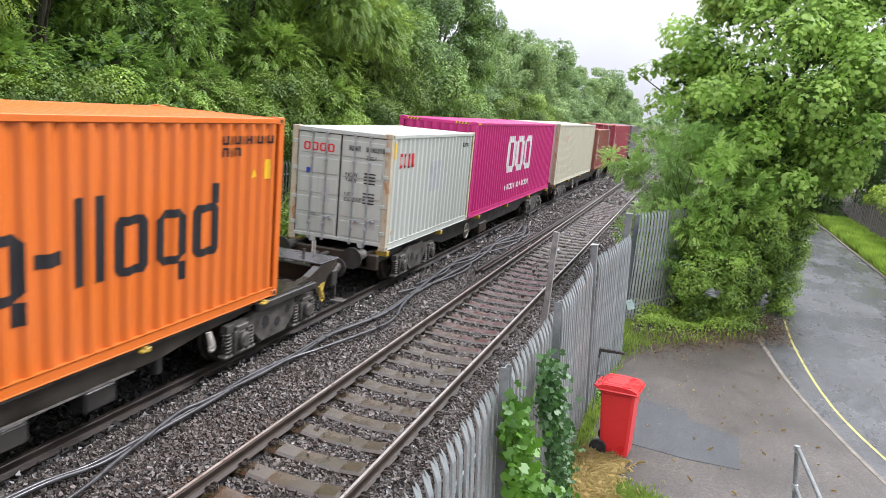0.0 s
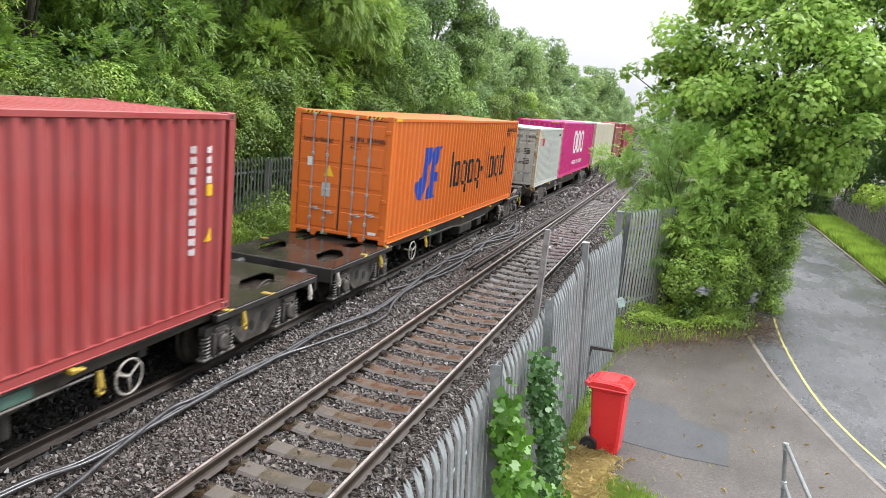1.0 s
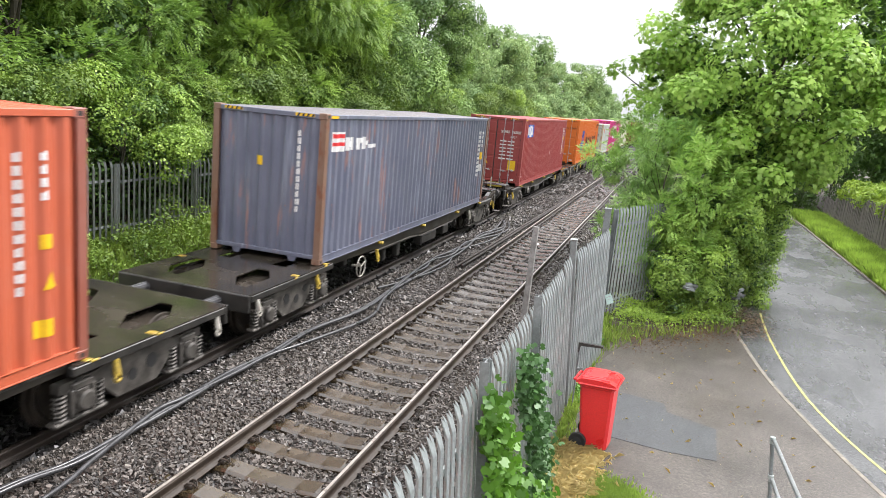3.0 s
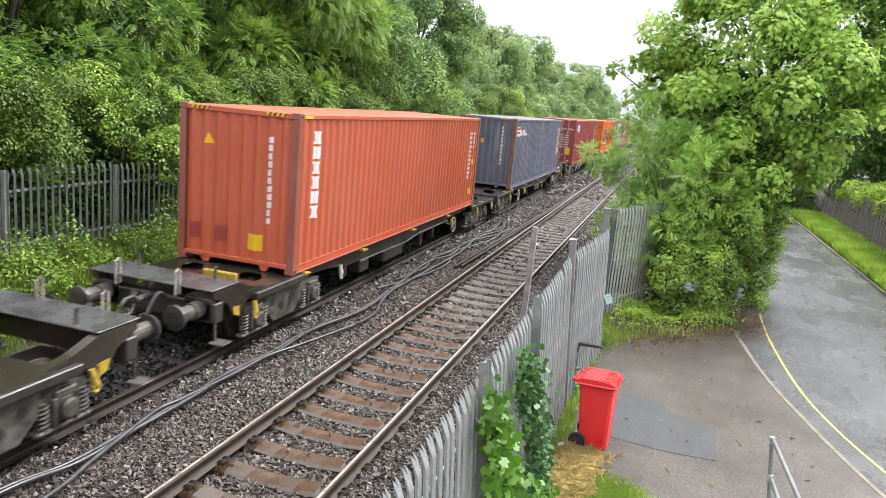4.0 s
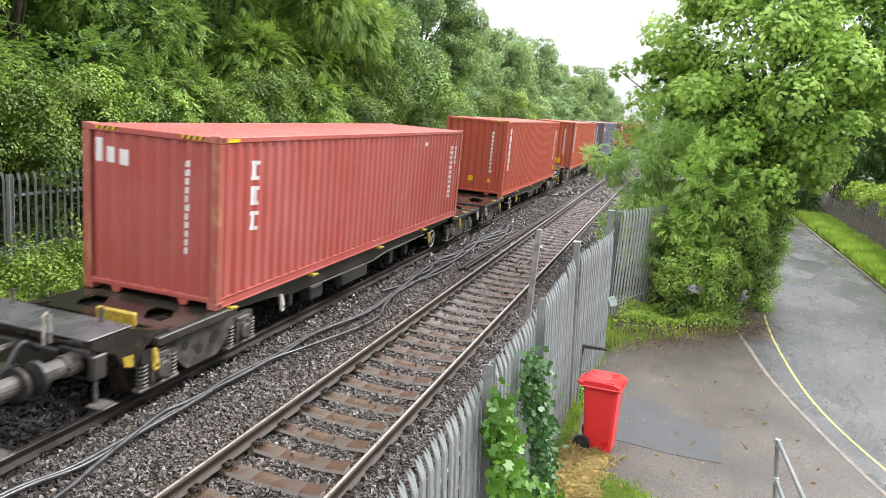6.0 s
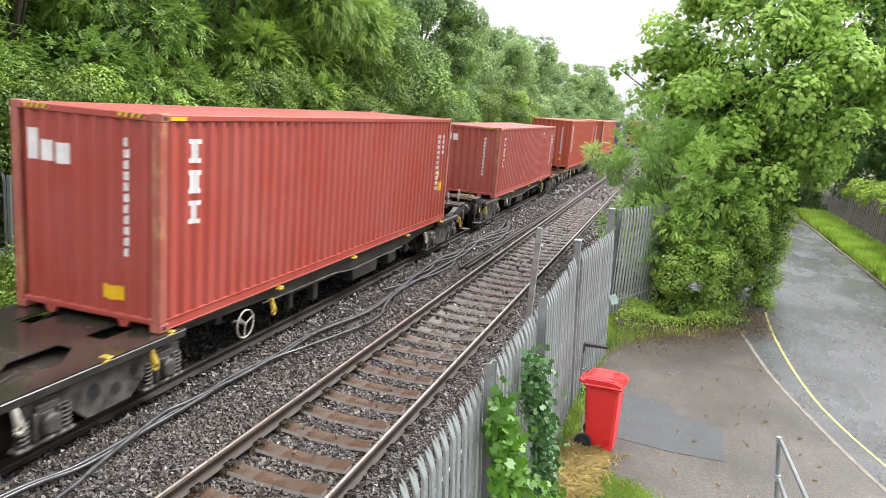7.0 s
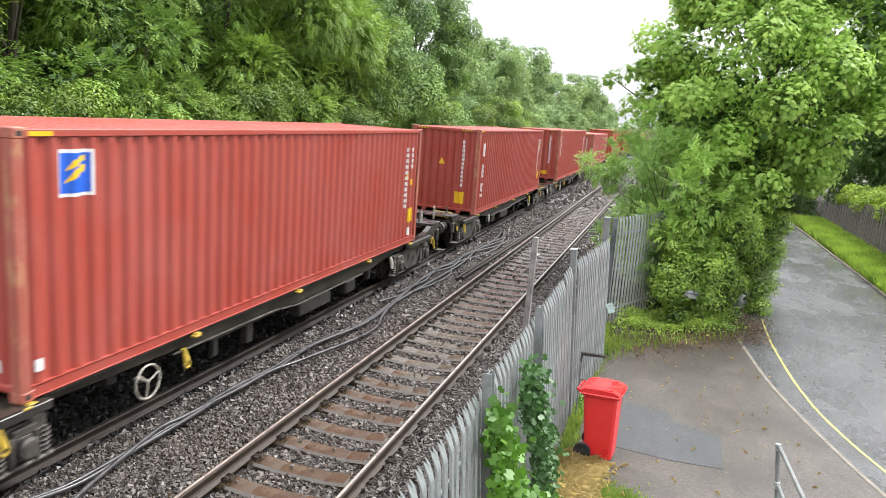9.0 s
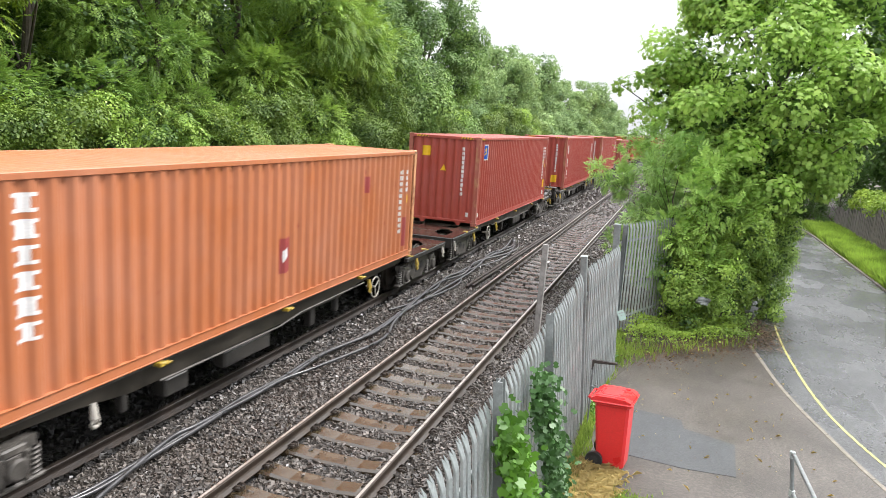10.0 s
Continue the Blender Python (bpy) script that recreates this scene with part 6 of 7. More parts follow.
def frond_mesh(name, seed, clumps, n, length, material, pairs=4, droop=0.3, fill=0.35):
    """Pinnate leaves (a stalk with pairs of leaflets) gathered on clumps (x, y, z, radius)."""
    r = np.random.default_rng(seed)
    c = np.array(clumps, float)
    w = c[:, 3] ** 2 * r.uniform(0.5, 1.5, len(c))
    k = r.choice(len(c), n, p=w / w.sum())
    tw = r.normal(size=(len(c) * 22, 3)) + np.array([0, 0, 0.3])
    tw /= np.linalg.norm(tw, axis=1, keepdims=True)
    d = r.normal(size=(n, 3)) * 0.36 + tw[k * 22 + r.integers(0, 22, n)]
    d /= np.linalg.norm(d, axis=1, keepdims=True)
    pos = c[k, :3] + d * (c[k, 3] * (1 - fill * r.random(n) ** 2) * r.uniform(0.85, 1.1, n))[:, None] * np.array([1, 1, 0.8])
    ax = d + r.normal(0, 0.45, (n, 3)) - np.array([0, 0, droop])
    ax /= np.linalg.norm(ax, axis=1, keepdims=True)
    side = np.cross(ax, np.array([0.03, 0.02, 1.0]))
    side /= np.linalg.norm(side, axis=1, keepdims=True) + 1e-9
    up = np.cross(side, ax)
    ln = length * r.uniform(0.65, 1.25, n)
    V = []
    for j in range(2 * pairs + 1):
        row, sg = j // 2, (-1, 1)[j % 2]
        t = (row + 0.6) / (pairs + 0.4)
        last = j == 2 * pairs
        base = pos + ax * (ln * (1.0 if last else t))[:, None] - up * (ln * 0.22 * t * t)[:, None]
        out = ax * (1.0 if last else 0.55) + (0 if last else sg) * side * 0.85 - up * r.uniform(0.1, 0.5, n)[:, None]
        out /= np.linalg.norm(out, axis=1, keepdims=True)
        acr = np.cross(out, up)
        acr /= np.linalg.norm(acr, axis=1, keepdims=True) + 1e-9
        ll, wd = (ln * (0.46 - 0.12 * abs(t - 0.5)))[:, None], (ln * 0.085)[:, None]
        V.append(np.stack([base, base + out * ll * 0.5 + acr * wd, base + out * ll, base + out * ll * 0.5 - acr * wd], 1))
    v = np.concatenate(V).reshape(-1, 3)
    return fast_mesh(name, v, np.arange(len(v)).reshape(-1, 4), material)


def clump_set(seed, h, spread, base, count, rmin, rmax, top=0.55):
    """Clump centres of a crown from base to h, uneven in outline."""
    r = np.random.default_rng(seed)
    out = []
    for i in range(count):
        t = (i + r.random()) / count
        z = base + (h - base) * t
        prof = math.sqrt(max(1 - ((t - 0.42) / 0.62) ** 2, 0.02))
        rr = spread * max(prof, 0.2) * math.sqrt(r.uniform(0.25, 1.0))
        a = r.uniform(0, 2 * math.pi)
        out.append((rr * math.cos(a), rr * math.sin(a), z, r.uniform(rmin, rmax) * (1 - 0.35 * t)))
    return out


def trunk_build(seed, h, r0, clumps, lean=0.0):
    r = random.Random(seed)
    b = Build()
    pts = [(lean * k / 6 * 0.8 + r.uniform(-0.1, 0.1) * (k > 0), r.uniform(-0.1, 0.1) * (k > 0), -0.3 + h * 0.85 * k / 6) for k in range(7)]
    b.tube(pts, [r0 * (1 - 0.13 * k) for k in range(7)], 9)
    for i, c in enumerate(clumps[::max(3, len(clumps) // 16)]):
        k = min(int(max(c[2] * 0.75, 0.3) / (h * 0.85) * 6), 5)
        p = Vector(pts[k])
        q = Vector(c[:3])
        m = (p + q) / 2 + Vector((r.uniform(-0.3, 0.3), r.uniform(-0.3, 0.3), 0.25))
        b.tube([p, m, q], [r0 * 0.22, r0 * 0.14, r0 * 0.05], 6)
    return b


def tree_kind(name, seed, h, spread, base, count, n, size, material, rmin, rmax, r0, label, category, group, shape=OVAL, at=None, pinnate=0.0, inner="leaf_shaded"):
    cl = clump_set(seed, h, spread, base, count, rmin, rmax)
    t = thing(name, label, category, group, at=at)
    part("trunk", trunk_build(seed, h, r0, cl), M["bark"], t)
    part("crown", frond_mesh("crown", seed, cl, n, pinnate, material) if pinnate else crown_mesh("crown", seed, cl, n, size, material, shape), None, t)
    # core leaves; the default tint carries the crown's inner shade
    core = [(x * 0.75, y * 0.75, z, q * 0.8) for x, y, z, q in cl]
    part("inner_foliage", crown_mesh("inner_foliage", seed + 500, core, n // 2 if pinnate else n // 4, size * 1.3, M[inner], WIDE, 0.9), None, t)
    return t


def make_far_bank():
    r = random.Random(5)
    lab = "leafy green ash tree on the railway bank"
    deep = "dark glossy green tree on the railway bank"
    kinds = []
    for i, (mat, pin, n, size) in enumerate((("leaf_lime", 0.27, 10500, 0.10), ("leaf_a", 0.29, 10000, 0.10), ("leaf_deep", 0, 42000, 0.10), ("leaf_a", 0.27, 10500, 0.10))):
        kinds.append(tree_kind("ash_tree" if pin else "broadleaf_tree", 11 + i, 9.8, 3.5, 1.7, 36, n, size, M[mat], 0.75, 1.5, 0.2, lab if pin else deep, "tree", "trees on the bank", WIDE,
                               at=pose(-11.7, (9.5, 14.0, 30.5, 18.6)[i], 0.7, 0, 0, 70 * i), pinnate=pin))
    shr = [tree_kind("hawthorn_shrub", 31 + i, 3.6, 1.9, 1.75, 28, 24000, 0.058, M["leaf_b" if i != 1 else "leaf_hedge"], 0.45, 0.85, 0.09, "dense green hawthorn shrub overhanging the bank fence", "shrub", "shrubs on the bank", WIDE, at=pose((-9.1, -9.0, -9.2)[i], (11.2, 14.4, 17.4)[i], 0.35)) for i in range(3)]
    wide = [tree_kind("far_tree", 51 + i, 10.0, 4.2, 0.6, 40, 13000, 0.22, M["leaf_hazed"], 0.9, 1.9, 0.22, "green tree far along the line, paled for haze", "tree", "trees on the bank", WIDE, inner="leaf_hazed", at=pose(-12.5, 66 + 9 * i, 0.8)) for i in range(2)]
    back = [tree_kind("ash_tree", 41 + i, 9.5, 3.5, 0.9, 26, 17000, 0.15, M["leaf_b" if i else "leaf_a"], 0.9, 1.7, 0.2, lab, "tree", "trees on the bank", WIDE, at=pose(-16.5, 9 + 6 * i, 1.6)) for i in range(2)]
    # nearer trees
    tops = {23: 1.1, 26.8: 1.15, 34: 1.2, 37.5: 1.15, 41.0: 1.08, 45.0: 0.62}
    for i, (y, s) in enumerate(tops.items()):
        o = copy_thing(kinds[(1, 3, 2, 2, 2, 1)[i]], pose(-12.0 + r.uniform(-1, 0.8), y, 0.7, 0, 0, r.uniform(0, 360)))
        o.scale = (s, s, s * 1.03)
    for i in range(2, 7):
        o = copy_thing(back[i % 2], pose(-16.5 + r.uniform(-1, 1), 9 + 6.0 * i, 1.6, 0, 0, r.uniform(0, 360)))
        s = r.uniform(1.15, 1.3) if i < 5 else 0.95
        o.scale = (s, s, s)
    for i in range(16):
        o = copy_thing(shr[i % 3], pose(-9.5 + r.uniform(-0.4, 0.3), 20.3 + 2.8 * i, 0.35, 0, 0, r.uniform(0, 360)))
        s = r.uniform(0.85, 1.3)
        o.scale = (s, s, s * r.uniform(0.9, 1.15))
    for i, (x, y, s) in enumerate(((-9.6, 8.6, 0.9), (-9.9, 19.4, 0.95))):
        o = copy_thing(shr[i % 3], pose(x, y, 0.45, 0, 0, 47 * i))
        o.scale = (s, s, s)
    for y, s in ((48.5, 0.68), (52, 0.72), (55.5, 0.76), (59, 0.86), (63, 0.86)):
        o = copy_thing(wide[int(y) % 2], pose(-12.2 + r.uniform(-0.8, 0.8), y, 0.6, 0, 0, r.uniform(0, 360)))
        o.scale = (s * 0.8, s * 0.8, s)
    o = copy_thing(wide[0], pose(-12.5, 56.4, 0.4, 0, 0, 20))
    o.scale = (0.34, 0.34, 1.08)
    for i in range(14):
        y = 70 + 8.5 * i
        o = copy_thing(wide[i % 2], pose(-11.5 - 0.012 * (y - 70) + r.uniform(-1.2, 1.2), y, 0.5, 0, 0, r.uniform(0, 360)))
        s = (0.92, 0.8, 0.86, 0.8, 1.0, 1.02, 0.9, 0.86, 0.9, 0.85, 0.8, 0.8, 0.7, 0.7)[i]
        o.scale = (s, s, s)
    for i in range(4):
        o = copy_thing(back[i % 2], pose(-20.5 + r.uniform(-1, 1), 12 + 8.5 * i, 2.0, 0, 0, r.uniform(0, 360)))
        o.scale = (1.4, 1.4, 1.4)
    for i in range(7):
        o = copy_thing(wide[i % 2], pose(-8.4 + r.uniform(-0.4, 0.4), 66 + 11 * i, -0.3, 0, 0, r.uniform(0, 360)))
        o.scale = (0.5, 0.6, 0.45)
    for i in range(9):
        o = copy_thing(wide[i % 2], pose(7 + r.uniform(-2, 3) + i * 0.2, 62 + 15 * i, -0.5, 0, 0, r.uniform(0, 360)))
        s = r.uniform(0.6, 0.85)
        o.scale = (s, s, s)


def make_near_green():
    # sycamore over the hedge
    r = np.random.default_rng(77)
    cl = []
    for i in range(120):
        a, u = r.uniform(0, 2 * math.pi), r.uniform(-0.62, 1)
        R = 4.4 * math.sqrt(max(1 - (u * 0.8) ** 2, 0.1)) * r.uniform(0.45, 1.0)
        cl.append((R * math.cos(a) * (1.1 if math.cos(a) > 0 else 0.86), R * math.sin(a) * 0.8, 5.9 + 3.8 * u, r.uniform(0.5, 0.95)))
    for i in range(34):
        a, R = r.uniform(0, 2 * math.pi), 2.6 * math.sqrt(r.random())
        cl.append((R * math.cos(a), R * math.sin(a) * 0.8 - 0.5, r.uniform(2.6, 5.2), r.uniform(0.5, 0.85)))
    cl = [c for c in cl if c[2] - 0.55 - 0.85 * c[3] > 1.9 + 1.0 * max(c[0] - 1.0, 0)]
    cl += [(-2.7 - 0.36 * k, -1.0 + 0.1 * k, 6.4 - 0.1 * k, 0.46 - 0.04 * k) for k in range(5)]
    t = thing("sycamore_tree", "spreading bright green sycamore tree beside the lane", "tree", at=pose(5.9, 22.6, YARD))
    part("trunk", trunk_build(5, 8.5, 0.2, cl), M["bark"], t)
    part("crown", crown_mesh("crown", 78, cl, 54000, 0.135, M["leaf_syc"], LOBED, 0.5), None, t)
    # inner leaves in a dark tint, painting shade into the crown's depth
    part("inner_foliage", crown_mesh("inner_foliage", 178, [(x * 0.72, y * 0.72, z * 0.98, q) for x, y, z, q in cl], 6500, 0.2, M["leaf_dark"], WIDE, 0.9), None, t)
    # ash saplings in front, towards the track
    for i, (x, y, h, s) in enumerate(((3.6, 19.6, 4.7, 0.95), (4.4, 19.2, 4.3, 0.9), (3.0, 21.6, 5.0, 1.2), (2.7, 23.8, 4.6, 1.2), (5.0, 20.2, 3.7, 0.8))):
        cl = clump_set(90 + i, h, s, 0.9, 26, 0.3, 0.6)
        cl += [(-0.9 - 0.35 * k, r.uniform(-0.5, 0.5), 3.0 + 0.25 * k, 0.28) for k in range(3)] if i in (2, 3) else []
        t = thing("ash_sapling", "light green ash sapling growing through the fence", "tree", "saplings by the fence", at=pose(x, y, YARD))
        part("trunk", trunk_build(90 + i, h, 0.05, cl), M["bark"], t)
        part("crown", frond_mesh("crown", 90 + i, cl, 1500, 0.22, M["leaf_sap"], 5, 0.0, 0.7), None, t)
    # privet hedge mass behind a slanting front line
    cl = []
    for i in range(140):
        x = r.uniform(3.55, 6.9)
        y = 16.9 + (x - 3.4) * 0.8 + 1.5 * max(x - 5.7, 0) + r.uniform(0, 3.0)
        top = (2.9 if y > 18.5 else 1.9) * (1 - 0.05 * max(x - 5.4, 0))
        z = r.uniform(0.15, top)
        cl.append((max(x, 3.5 + 0.28 * z) - 5.0, y - 20.0, z, r.uniform(0.2, 0.5)))
    t = thing("privet_hedge", "dense overgrown green hedge against the fence", "hedge", at=pose(5.0, 20.0, YARD))
    part("stem", trunk_build(6, 2.5, 0.06, cl), M["bark"], t)
    part("foliage", crown_mesh("foliage", 79, cl, 62000, 0.072, M["leaf_hedge"], OVAL, 0.4), None, t)
    # inner leaves coloured dark for the shade within the hedge
    part("inner_foliage", crown_mesh("inner_foliage", 179, [(x, y + 0.35, z * 0.92, q * 0.9) for x, y, z, q in cl], 12000, 0.13, M["leaf_shaded"], OVAL, 0.9), None, t)
    # dark tree at the lane's far side
    cl = clump_set(60, 11, 4.0, 2.2, 40, 1.0, 1.7)
    for i, (x, y, s) in enumerate(((18.5, 36, 1.0), (15.5, 50, 0.9), (17.5, 47, 1.0), (12.5, 56, 0.8), (9.0, 58, 0.7), (21, 30, 1.2), (21.5, 52, 1.25), (16.0, 60, 1.05), (9.6, 50, 0.42), (8.0, 47, 0.4), (11.4, 51.5, 0.45), (6.9, 44, 0.36), (13.2, 50, 0.4))):
        if i == 0:
            d = thing("dark_tree", "dark green tree behind the timber fence", "tree", "trees beyond the lane", at=pose(x, y, YARD))
            part("trunk", trunk_build(8, 10, 0.25, cl), M["bark"], d)
            part("crown", crown_mesh("crown", 61, cl, 12000, 0.24, M["leaf_dark"], OVAL), None, d)
        else:
            o = copy_thing(d, pose(x, y, YARD - (1.25 if s < 0.5 else 0), 0, 0, 60 * i))
            o.scale = (s, s, s)
    cl = [(r.uniform(-0.9, 0.7), r.uniform(-4, 8), r.uniform(1.7, 2.3), r.uniform(0.35, 0.6)) for _ in range(44)]
    h = thing("garden_hedge", "yellow-green shrubs spilling over the timber fence", "hedge", at=pose(13.4, 35, YARD))
    part("stem", trunk_build(9, 1.5, 0.06, cl), M["bark"], h)
    part("foliage", crown_mesh("foliage", 62, cl, 12000, 0.13, M["leaf_lime"], OVAL), None, h)


def climbers():
    """Bramble and ivy on the fence."""
    r = np.random.default_rng(15)
    for name, lab, m, spine, n, size in (
            ("bramble", "bright green bramble climbing the palisade fence", M["leaf_ivy"], [(2.80, 5.75, -0.5), (2.80, 5.7, 0.3), (2.72, 5.55, 0.85), (2.64, 5.4, 1.3), (2.56, 5.3, 1.7)], 1100, 0.085),
            ("ivy", "dark green ivy column on the palisade fence", M["leaf_ivy_dark"], [(2.76, 7.5, -0.5), (2.74, 7.35, 0.2), (2.68, 7.1, 0.8), (2.62, 6.85, 1.3), (2.56, 6.65, 1.55)], 1900, 0.066),
            ("bramble", "low bramble leaves spreading at the fence foot", M["leaf_ivy"], [(2.9, 6.0, -0.4), (2.9, 6.4, 0.1), (2.85, 6.8, -0.1), (2.85, 7.2, -0.4)], 900, 0.095)):
        sp = arc(spine, 6)
        t = thing(name, lab, "climbing plant", at=pose(0, 0, 0))
        stem = Build()
        for k in range(3):
            stem.tube([p + Vector((0.03 * math.sin(i + k), 0.06 * math.cos(i * 1.3 + k * 2), 0)) for i, p in enumerate(sp)], 0.008, 5)
        part("stem", stem, M["bark"], t)
        idx = r.integers(0, len(sp), n)
        base = np.array([tuple(p) for p in sp])[idx]
        w = (0.15 if name == "ivy" else 0.22) * (1.6 - 1.25 * idx / len(sp))
        pos = base + np.stack([np.abs(r.normal(0, 0.09, n)), r.normal(0, 1, n) * w, r.normal(0, 0.14, n)], -1)
        nrm = np.stack([r.uniform(-0.2, 1, n), r.normal(-0.3, 0.8, n), r.uniform(-0.3, 1.2, n)], -1)
        nrm /= np.linalg.norm(nrm, axis=1, keepdims=True)
        v, f = leaf_cloud(pos, nrm, size * r.uniform(0.6, 1.4, n), PALM, r)
        part("leaves", fast_mesh("leaves", v, f, m), None, t)


def blades(name, label, region, n, h, material, category="grass", flat=0.0, curve=0.3, wide=1.0):
    """Tufts of grass over a region given by a sampler."""
    r = np.random.default_rng(len(name) * 13 + n)
    x, y = region(r, n)
    z = np.where(x > 2.6, YARD, level(x, y))
    hh = h * r.uniform(0.4, 1.3, n)
    a = r.uniform(0, 2 * np.pi, n)
    tilt = r.normal(0, curve, n) + flat
    dx, dy = np.cos(a), np.sin(a)
    w = (0.006 + 0.004 * r.random(n)) * wide
    root = np.stack([x, y, z - 0.01], -1)
    side = np.stack([-dy, dx, np.zeros(n)], -1) * w[:, None]
    mid = root + np.stack([dx * np.sin(tilt * 0.6), dy * np.sin(tilt * 0.6), np.cos(tilt * 0.6)], -1) * hh[:, None] * 0.55
    tip = mid + np.stack([dx * np.sin(tilt * 1.6), dy * np.sin(tilt * 1.6), np.maximum(np.cos(tilt * 1.6), -0.3)], -1) * hh[:, None] * 0.45
    tip[:, 2] = np.maximum(tip[:, 2], root[:, 2] + 0.012)
    v = np.stack([root - side, root + side, mid + side, tip, mid - side], 1).reshape(-1, 3)
    f = np.arange(n * 5).reshape(n, 5)
    tagged(new(name, fast_mesh(name, v, f, material)), label, category, kind="stuff")


def thatch():
    """Low uneven mat of cut grass under the loose stalks."""
    r = np.random.default_rng(8)
    nx, ny = 30, 70
    u, v = np.meshgrid(np.linspace(0, 1, nx), np.linspace(0, 1, ny))
    edge = 0.62 + 0.12 * np.sin(9 * v) + 0.07 * np.sin(23 * v + 1)
    x, y = 2.7 + edge * u, 7.85 + 1.95 * v
    z = YARD - 0.015 + 0.07 * (1 - u ** 2) * np.clip(np.sin(np.pi * v) * 3, 0, 1) + r.normal(0, 0.008, u.shape)
    i = (np.arange(ny - 1)[:, None] * nx + np.arange(nx - 1)[None]).ravel()
    me = fast_mesh("cut_grass_mat", np.stack([x, y, z], -1).reshape(-1, 3), np.stack([i, i + 1, i + nx + 1, i + nx], -1), M["thatch"])
    tagged(new("cut_grass_mat", me), "matted straw-coloured cut grass by the fence", "grass", kind="stuff")


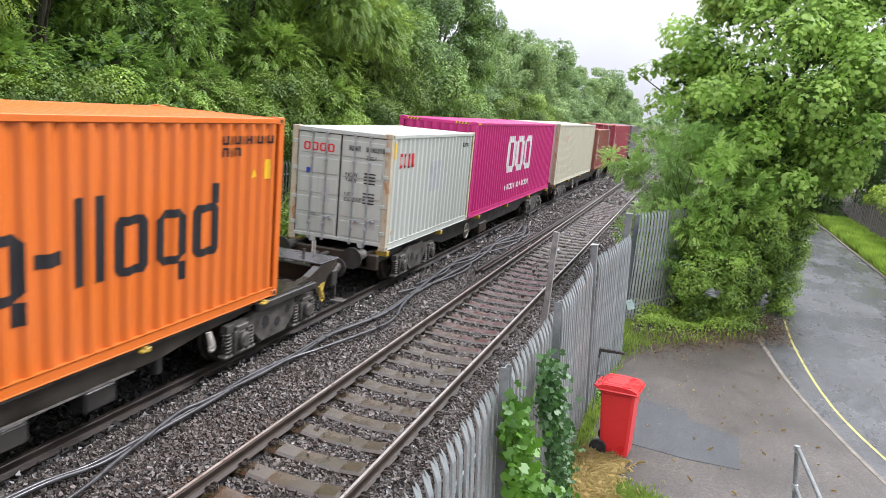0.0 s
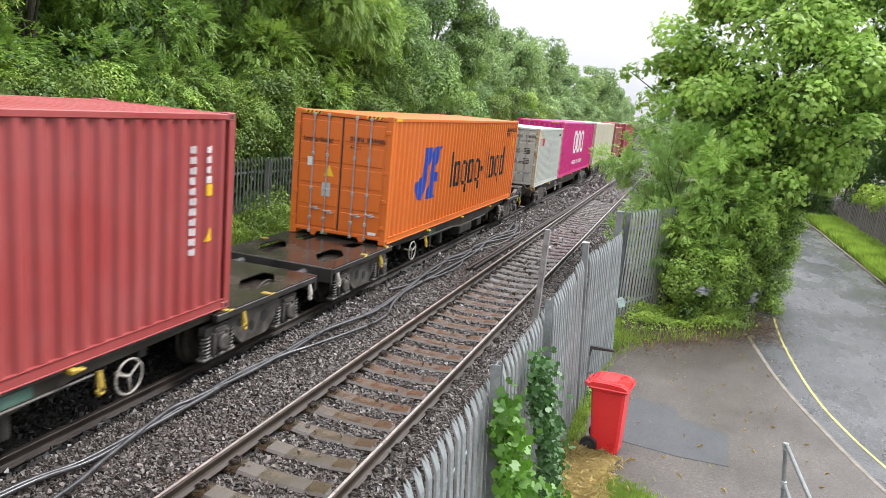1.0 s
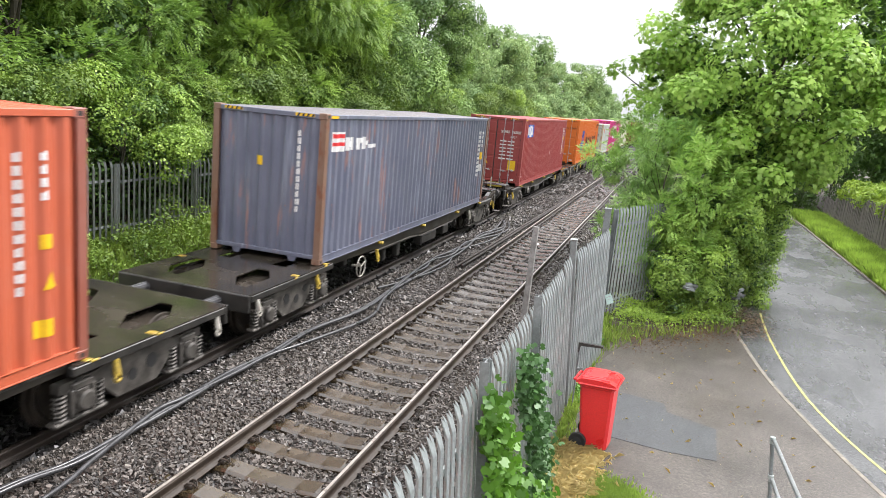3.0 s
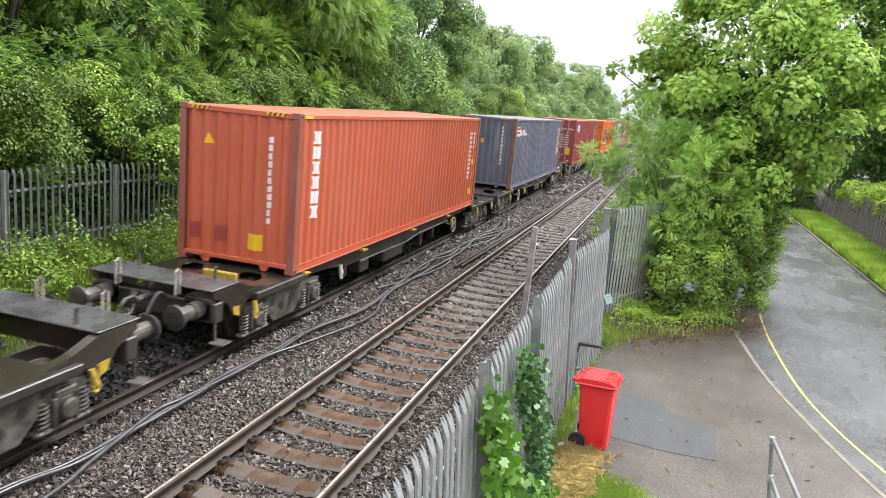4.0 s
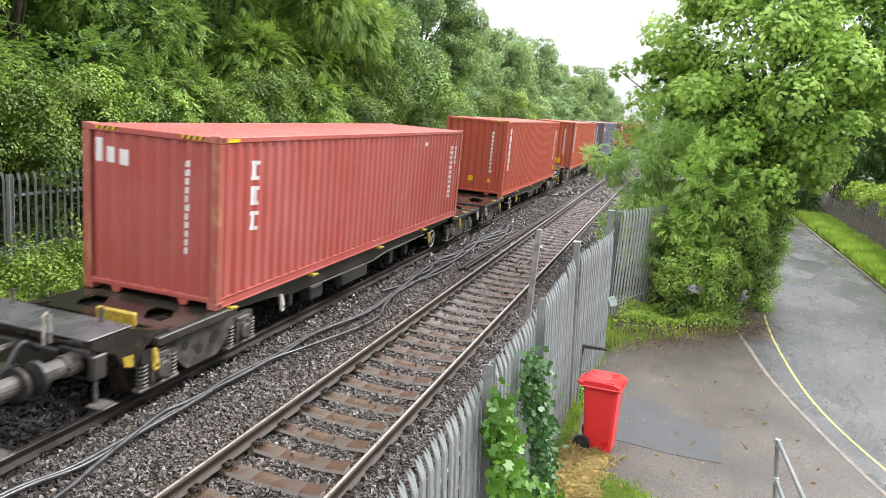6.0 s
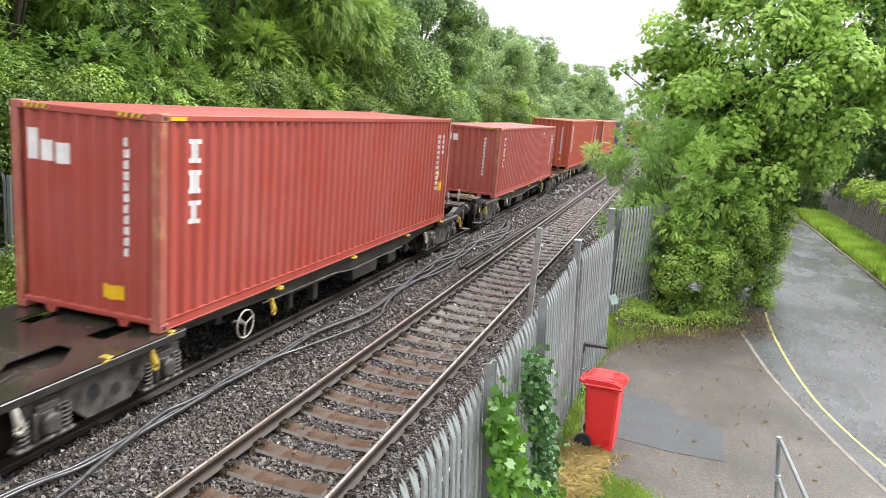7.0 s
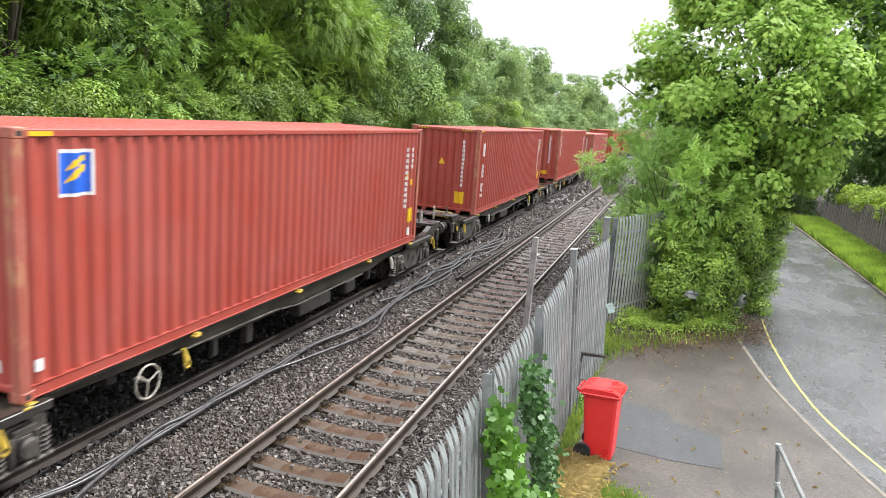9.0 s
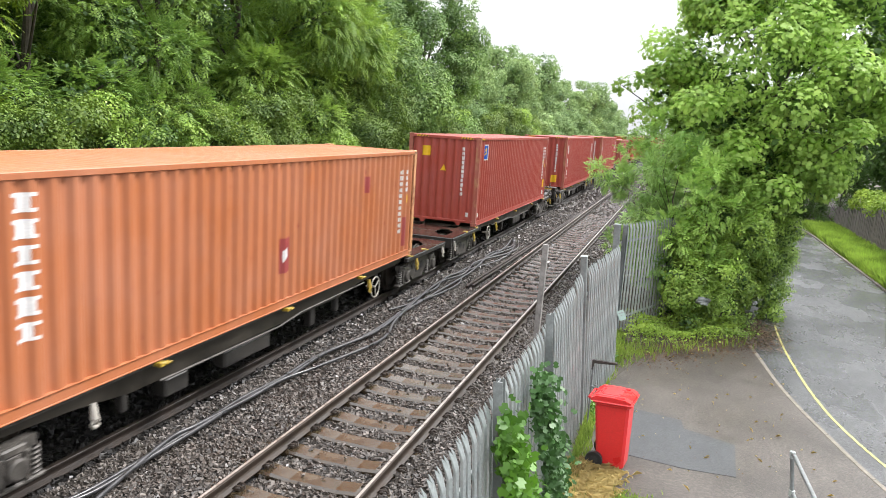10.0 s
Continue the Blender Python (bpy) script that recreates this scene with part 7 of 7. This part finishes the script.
def make_grass():
    box = lambda x0, x1, y0, y1: (lambda r, n: (r.uniform(x0, x1, n), r.uniform(y0, y1, n)))
    blades("bank_grass", "rough green grass on the far bank", box(-8.6, -5.7, 5, 34), 36000, 0.3, M["grass"])
    blades("verge_grass", "rough green grass verge beside the lane", box(10.65, 12.3, 24, 46), 24000, 0.42, M["lush"], wide=2.2)
    blades("hedge_grass", "weeds and grass at the hedge foot", lambda r, n: ((lambda t: (2.85 + 2.6 * t + r.normal(0, 0.14, n), 14.4 + 2.9 * t ** 0.7 + 1.5 * r.random(n) ** 1.6))(r.random(n) ** 2.6)), 700, 0.18, M["grass"])
    blades("fence_grass", "green tufts along the fence foot", lambda r, n: (2.66 + np.abs(r.normal(0, 0.1, n)), r.uniform(7, 17, n)), 4500, 0.13, M["grass"])
    blades("lawn_tuft", "bright green grass corner by the dry cuttings", lambda r, n: (r.normal(3.55, 0.2, n), r.normal(8.5, 0.24, n)), 9000, 0.07, M["grass"])
    blades("dry_cuttings", "dry straw-coloured grass cuttings by the fence", lambda r, n: (2.72 + np.abs(r.normal(0, 0.22, n)), 7.9 + 1.85 * r.random(n)), 24000, 0.18, M["straw"], flat=1.4, wide=0.36)
    thatch()
    blades("dry_twigs", "pale dry stalks scattered over the asphalt yard", lambda r, n: (r.uniform(3.0, 6.2, n), r.uniform(8.8, 17.5, n)), 150, 0.12, M["straw"], flat=1.5, wide=0.16)
    # broad-leaved weeds
    r = np.random.default_rng(33)
    for nm, lab, m, n, fx in (
            ("bank_weeds", "nettles and bindweed tangled on the far bank", M["leaf_hedge"], 22000, lambda n: (r.uniform(-7.6, -5.9, n), r.uniform(5, 34, n))),
            ("bank_undergrowth", "dark leafy undergrowth behind the bank fence", M["leaf_shaded"], 30000, lambda n: (r.uniform(-13, -7.85, n), r.uniform(4, 40, n))),
            ("fence_weeds", "tall leafy weeds against the bank fence", M["leaf_b"], 16000, lambda n: (-7.55 + np.abs(r.normal(0, 0.45, n)), r.uniform(5, 36, n))),
            ("hedge_weeds", "low leafy weeds along the hedge and fence foot", M["leaf_hedge"], 7000, lambda n: (lambda t, u: (3.0 + 2.7 * t + r.normal(0, 0.16, n), r.normal(0, 0.32, n) + 16.0 + 1.9 * t ** 1.2 + 2.0 * u ** 0.45))(r.random(n), r.random(n))),
            ("verge_weeds", "broad-leaved weeds in the grass verge", M["leaf_hedge"], 5000, lambda n: (r.uniform(10.75, 12.25, n), r.uniform(24, 46, n))),
            ("bramble_shoots", "bright bramble shoots at the fence top and foot", M["leaf_ivy"], 700, lambda n: (2.7 + np.abs(r.normal(0, 0.1, n)), r.choice([5.3, 6.4, 7.3, 11.6, 14.5], n) + r.normal(0, 0.18, n)))):
        x, y = fx(n)
        lump = np.sin(x * 3.1 + y * 1.7) + np.sin(y * 4.3 - x * 2.2)
        h = {"bank_undergrowth": 1.5, "fence_weeds": 0.62, "hedge_weeds": 0.2, "verge_weeds": 0.24}.get(nm, 0.34 if x[0] < 0 else 0.14) * (1.0 + 0.45 * lump) * r.random(n) ** 0.7
        z = np.where(x > 2.6, YARD, level(x, y)) + np.maximum(h, 0.02)
        nrm = r.normal(0, 0.5, (n, 3)) + np.array([0, 0, 1.0])
        nrm /= np.linalg.norm(nrm, axis=1, keepdims=True)
        v, f = leaf_cloud(np.stack([x, y, z], -1), nrm, (0.17 if nm == "bank_undergrowth" else 0.085 if x[0] < 0 else 0.07) * r.uniform(0.5, 1.3, n), OVAL, r)
        tagged(new(nm, fast_mesh(nm, v, f, m)), lab, "weeds", kind="stuff")
    r = np.random.default_rng(3)
    n = 3400
    t = r.random(n)
    pos = np.stack([3.2 + 2.7 * t + r.normal(0, 0.25, n), 15.5 + 2.7 * t + r.normal(0, 0.5, n), np.full(n, YARD + 0.02)], -1)
    n2 = 420
    pos = np.concatenate([pos, np.stack([r.uniform(2.9, 10, n2), r.uniform(9, 24, n2), np.full(n2, YARD + 0.016)], -1)])
    n3 = 1500
    pos = np.concatenate([np.stack([r.normal(5.95, 0.28, n3), r.normal(18.9, 0.8, n3), YARD + r.uniform(0.012, 0.04, n3)], -1), pos])
    n += n3
    nrm = r.normal(0, 0.25, (len(pos), 3)) + np.array([0, 0, 1])
    nrm /= np.linalg.norm(nrm, axis=1, keepdims=True)
    v, f = leaf_cloud(pos, nrm, np.where(np.arange(len(pos)) < n, r.uniform(0.03, 0.07, len(pos)), r.uniform(0.012, 0.035, len(pos))), OVAL, r)
    tagged(new("leaf_litter", fast_mesh("leaf_litter", v, f, M["litter"])), "brown dead leaves scattered on the asphalt", "leaf litter", kind="stuff")


# ---------------------------------------------------------------- build
make_ground()
make_paving()
make_track()
make_cables()
make_far_bank()
make_near_green()
make_containers()
make_wagons()
make_bin()
make_handrail()
make_litter()
climbers()
make_grass()
make_ballast("ballast", "wet grey and brown crushed stone track ballast", M["stone"], -2.62, 2.4, ((-6.0, 4.0, 220, 0.05), (4.0, 12.0, 1350, 0.023), (12.0, 20.0, 700, 0.029), (20.0, 38.0, 260, 0.042), (38.0, 75.0, 60, 0.08)))
# stones under the train, their colour darkened in place of its shade
make_ballast("oily_ballast", "black ballast with the train's shade put into its colour", M["shaded_stone"], -5.4, -2.62, ((-6.0, 4.0, 160, 0.055), (4.0, 16.0, 330, 0.038), (16.0, 36.0, 90, 0.06)))
make_fences()
motions()
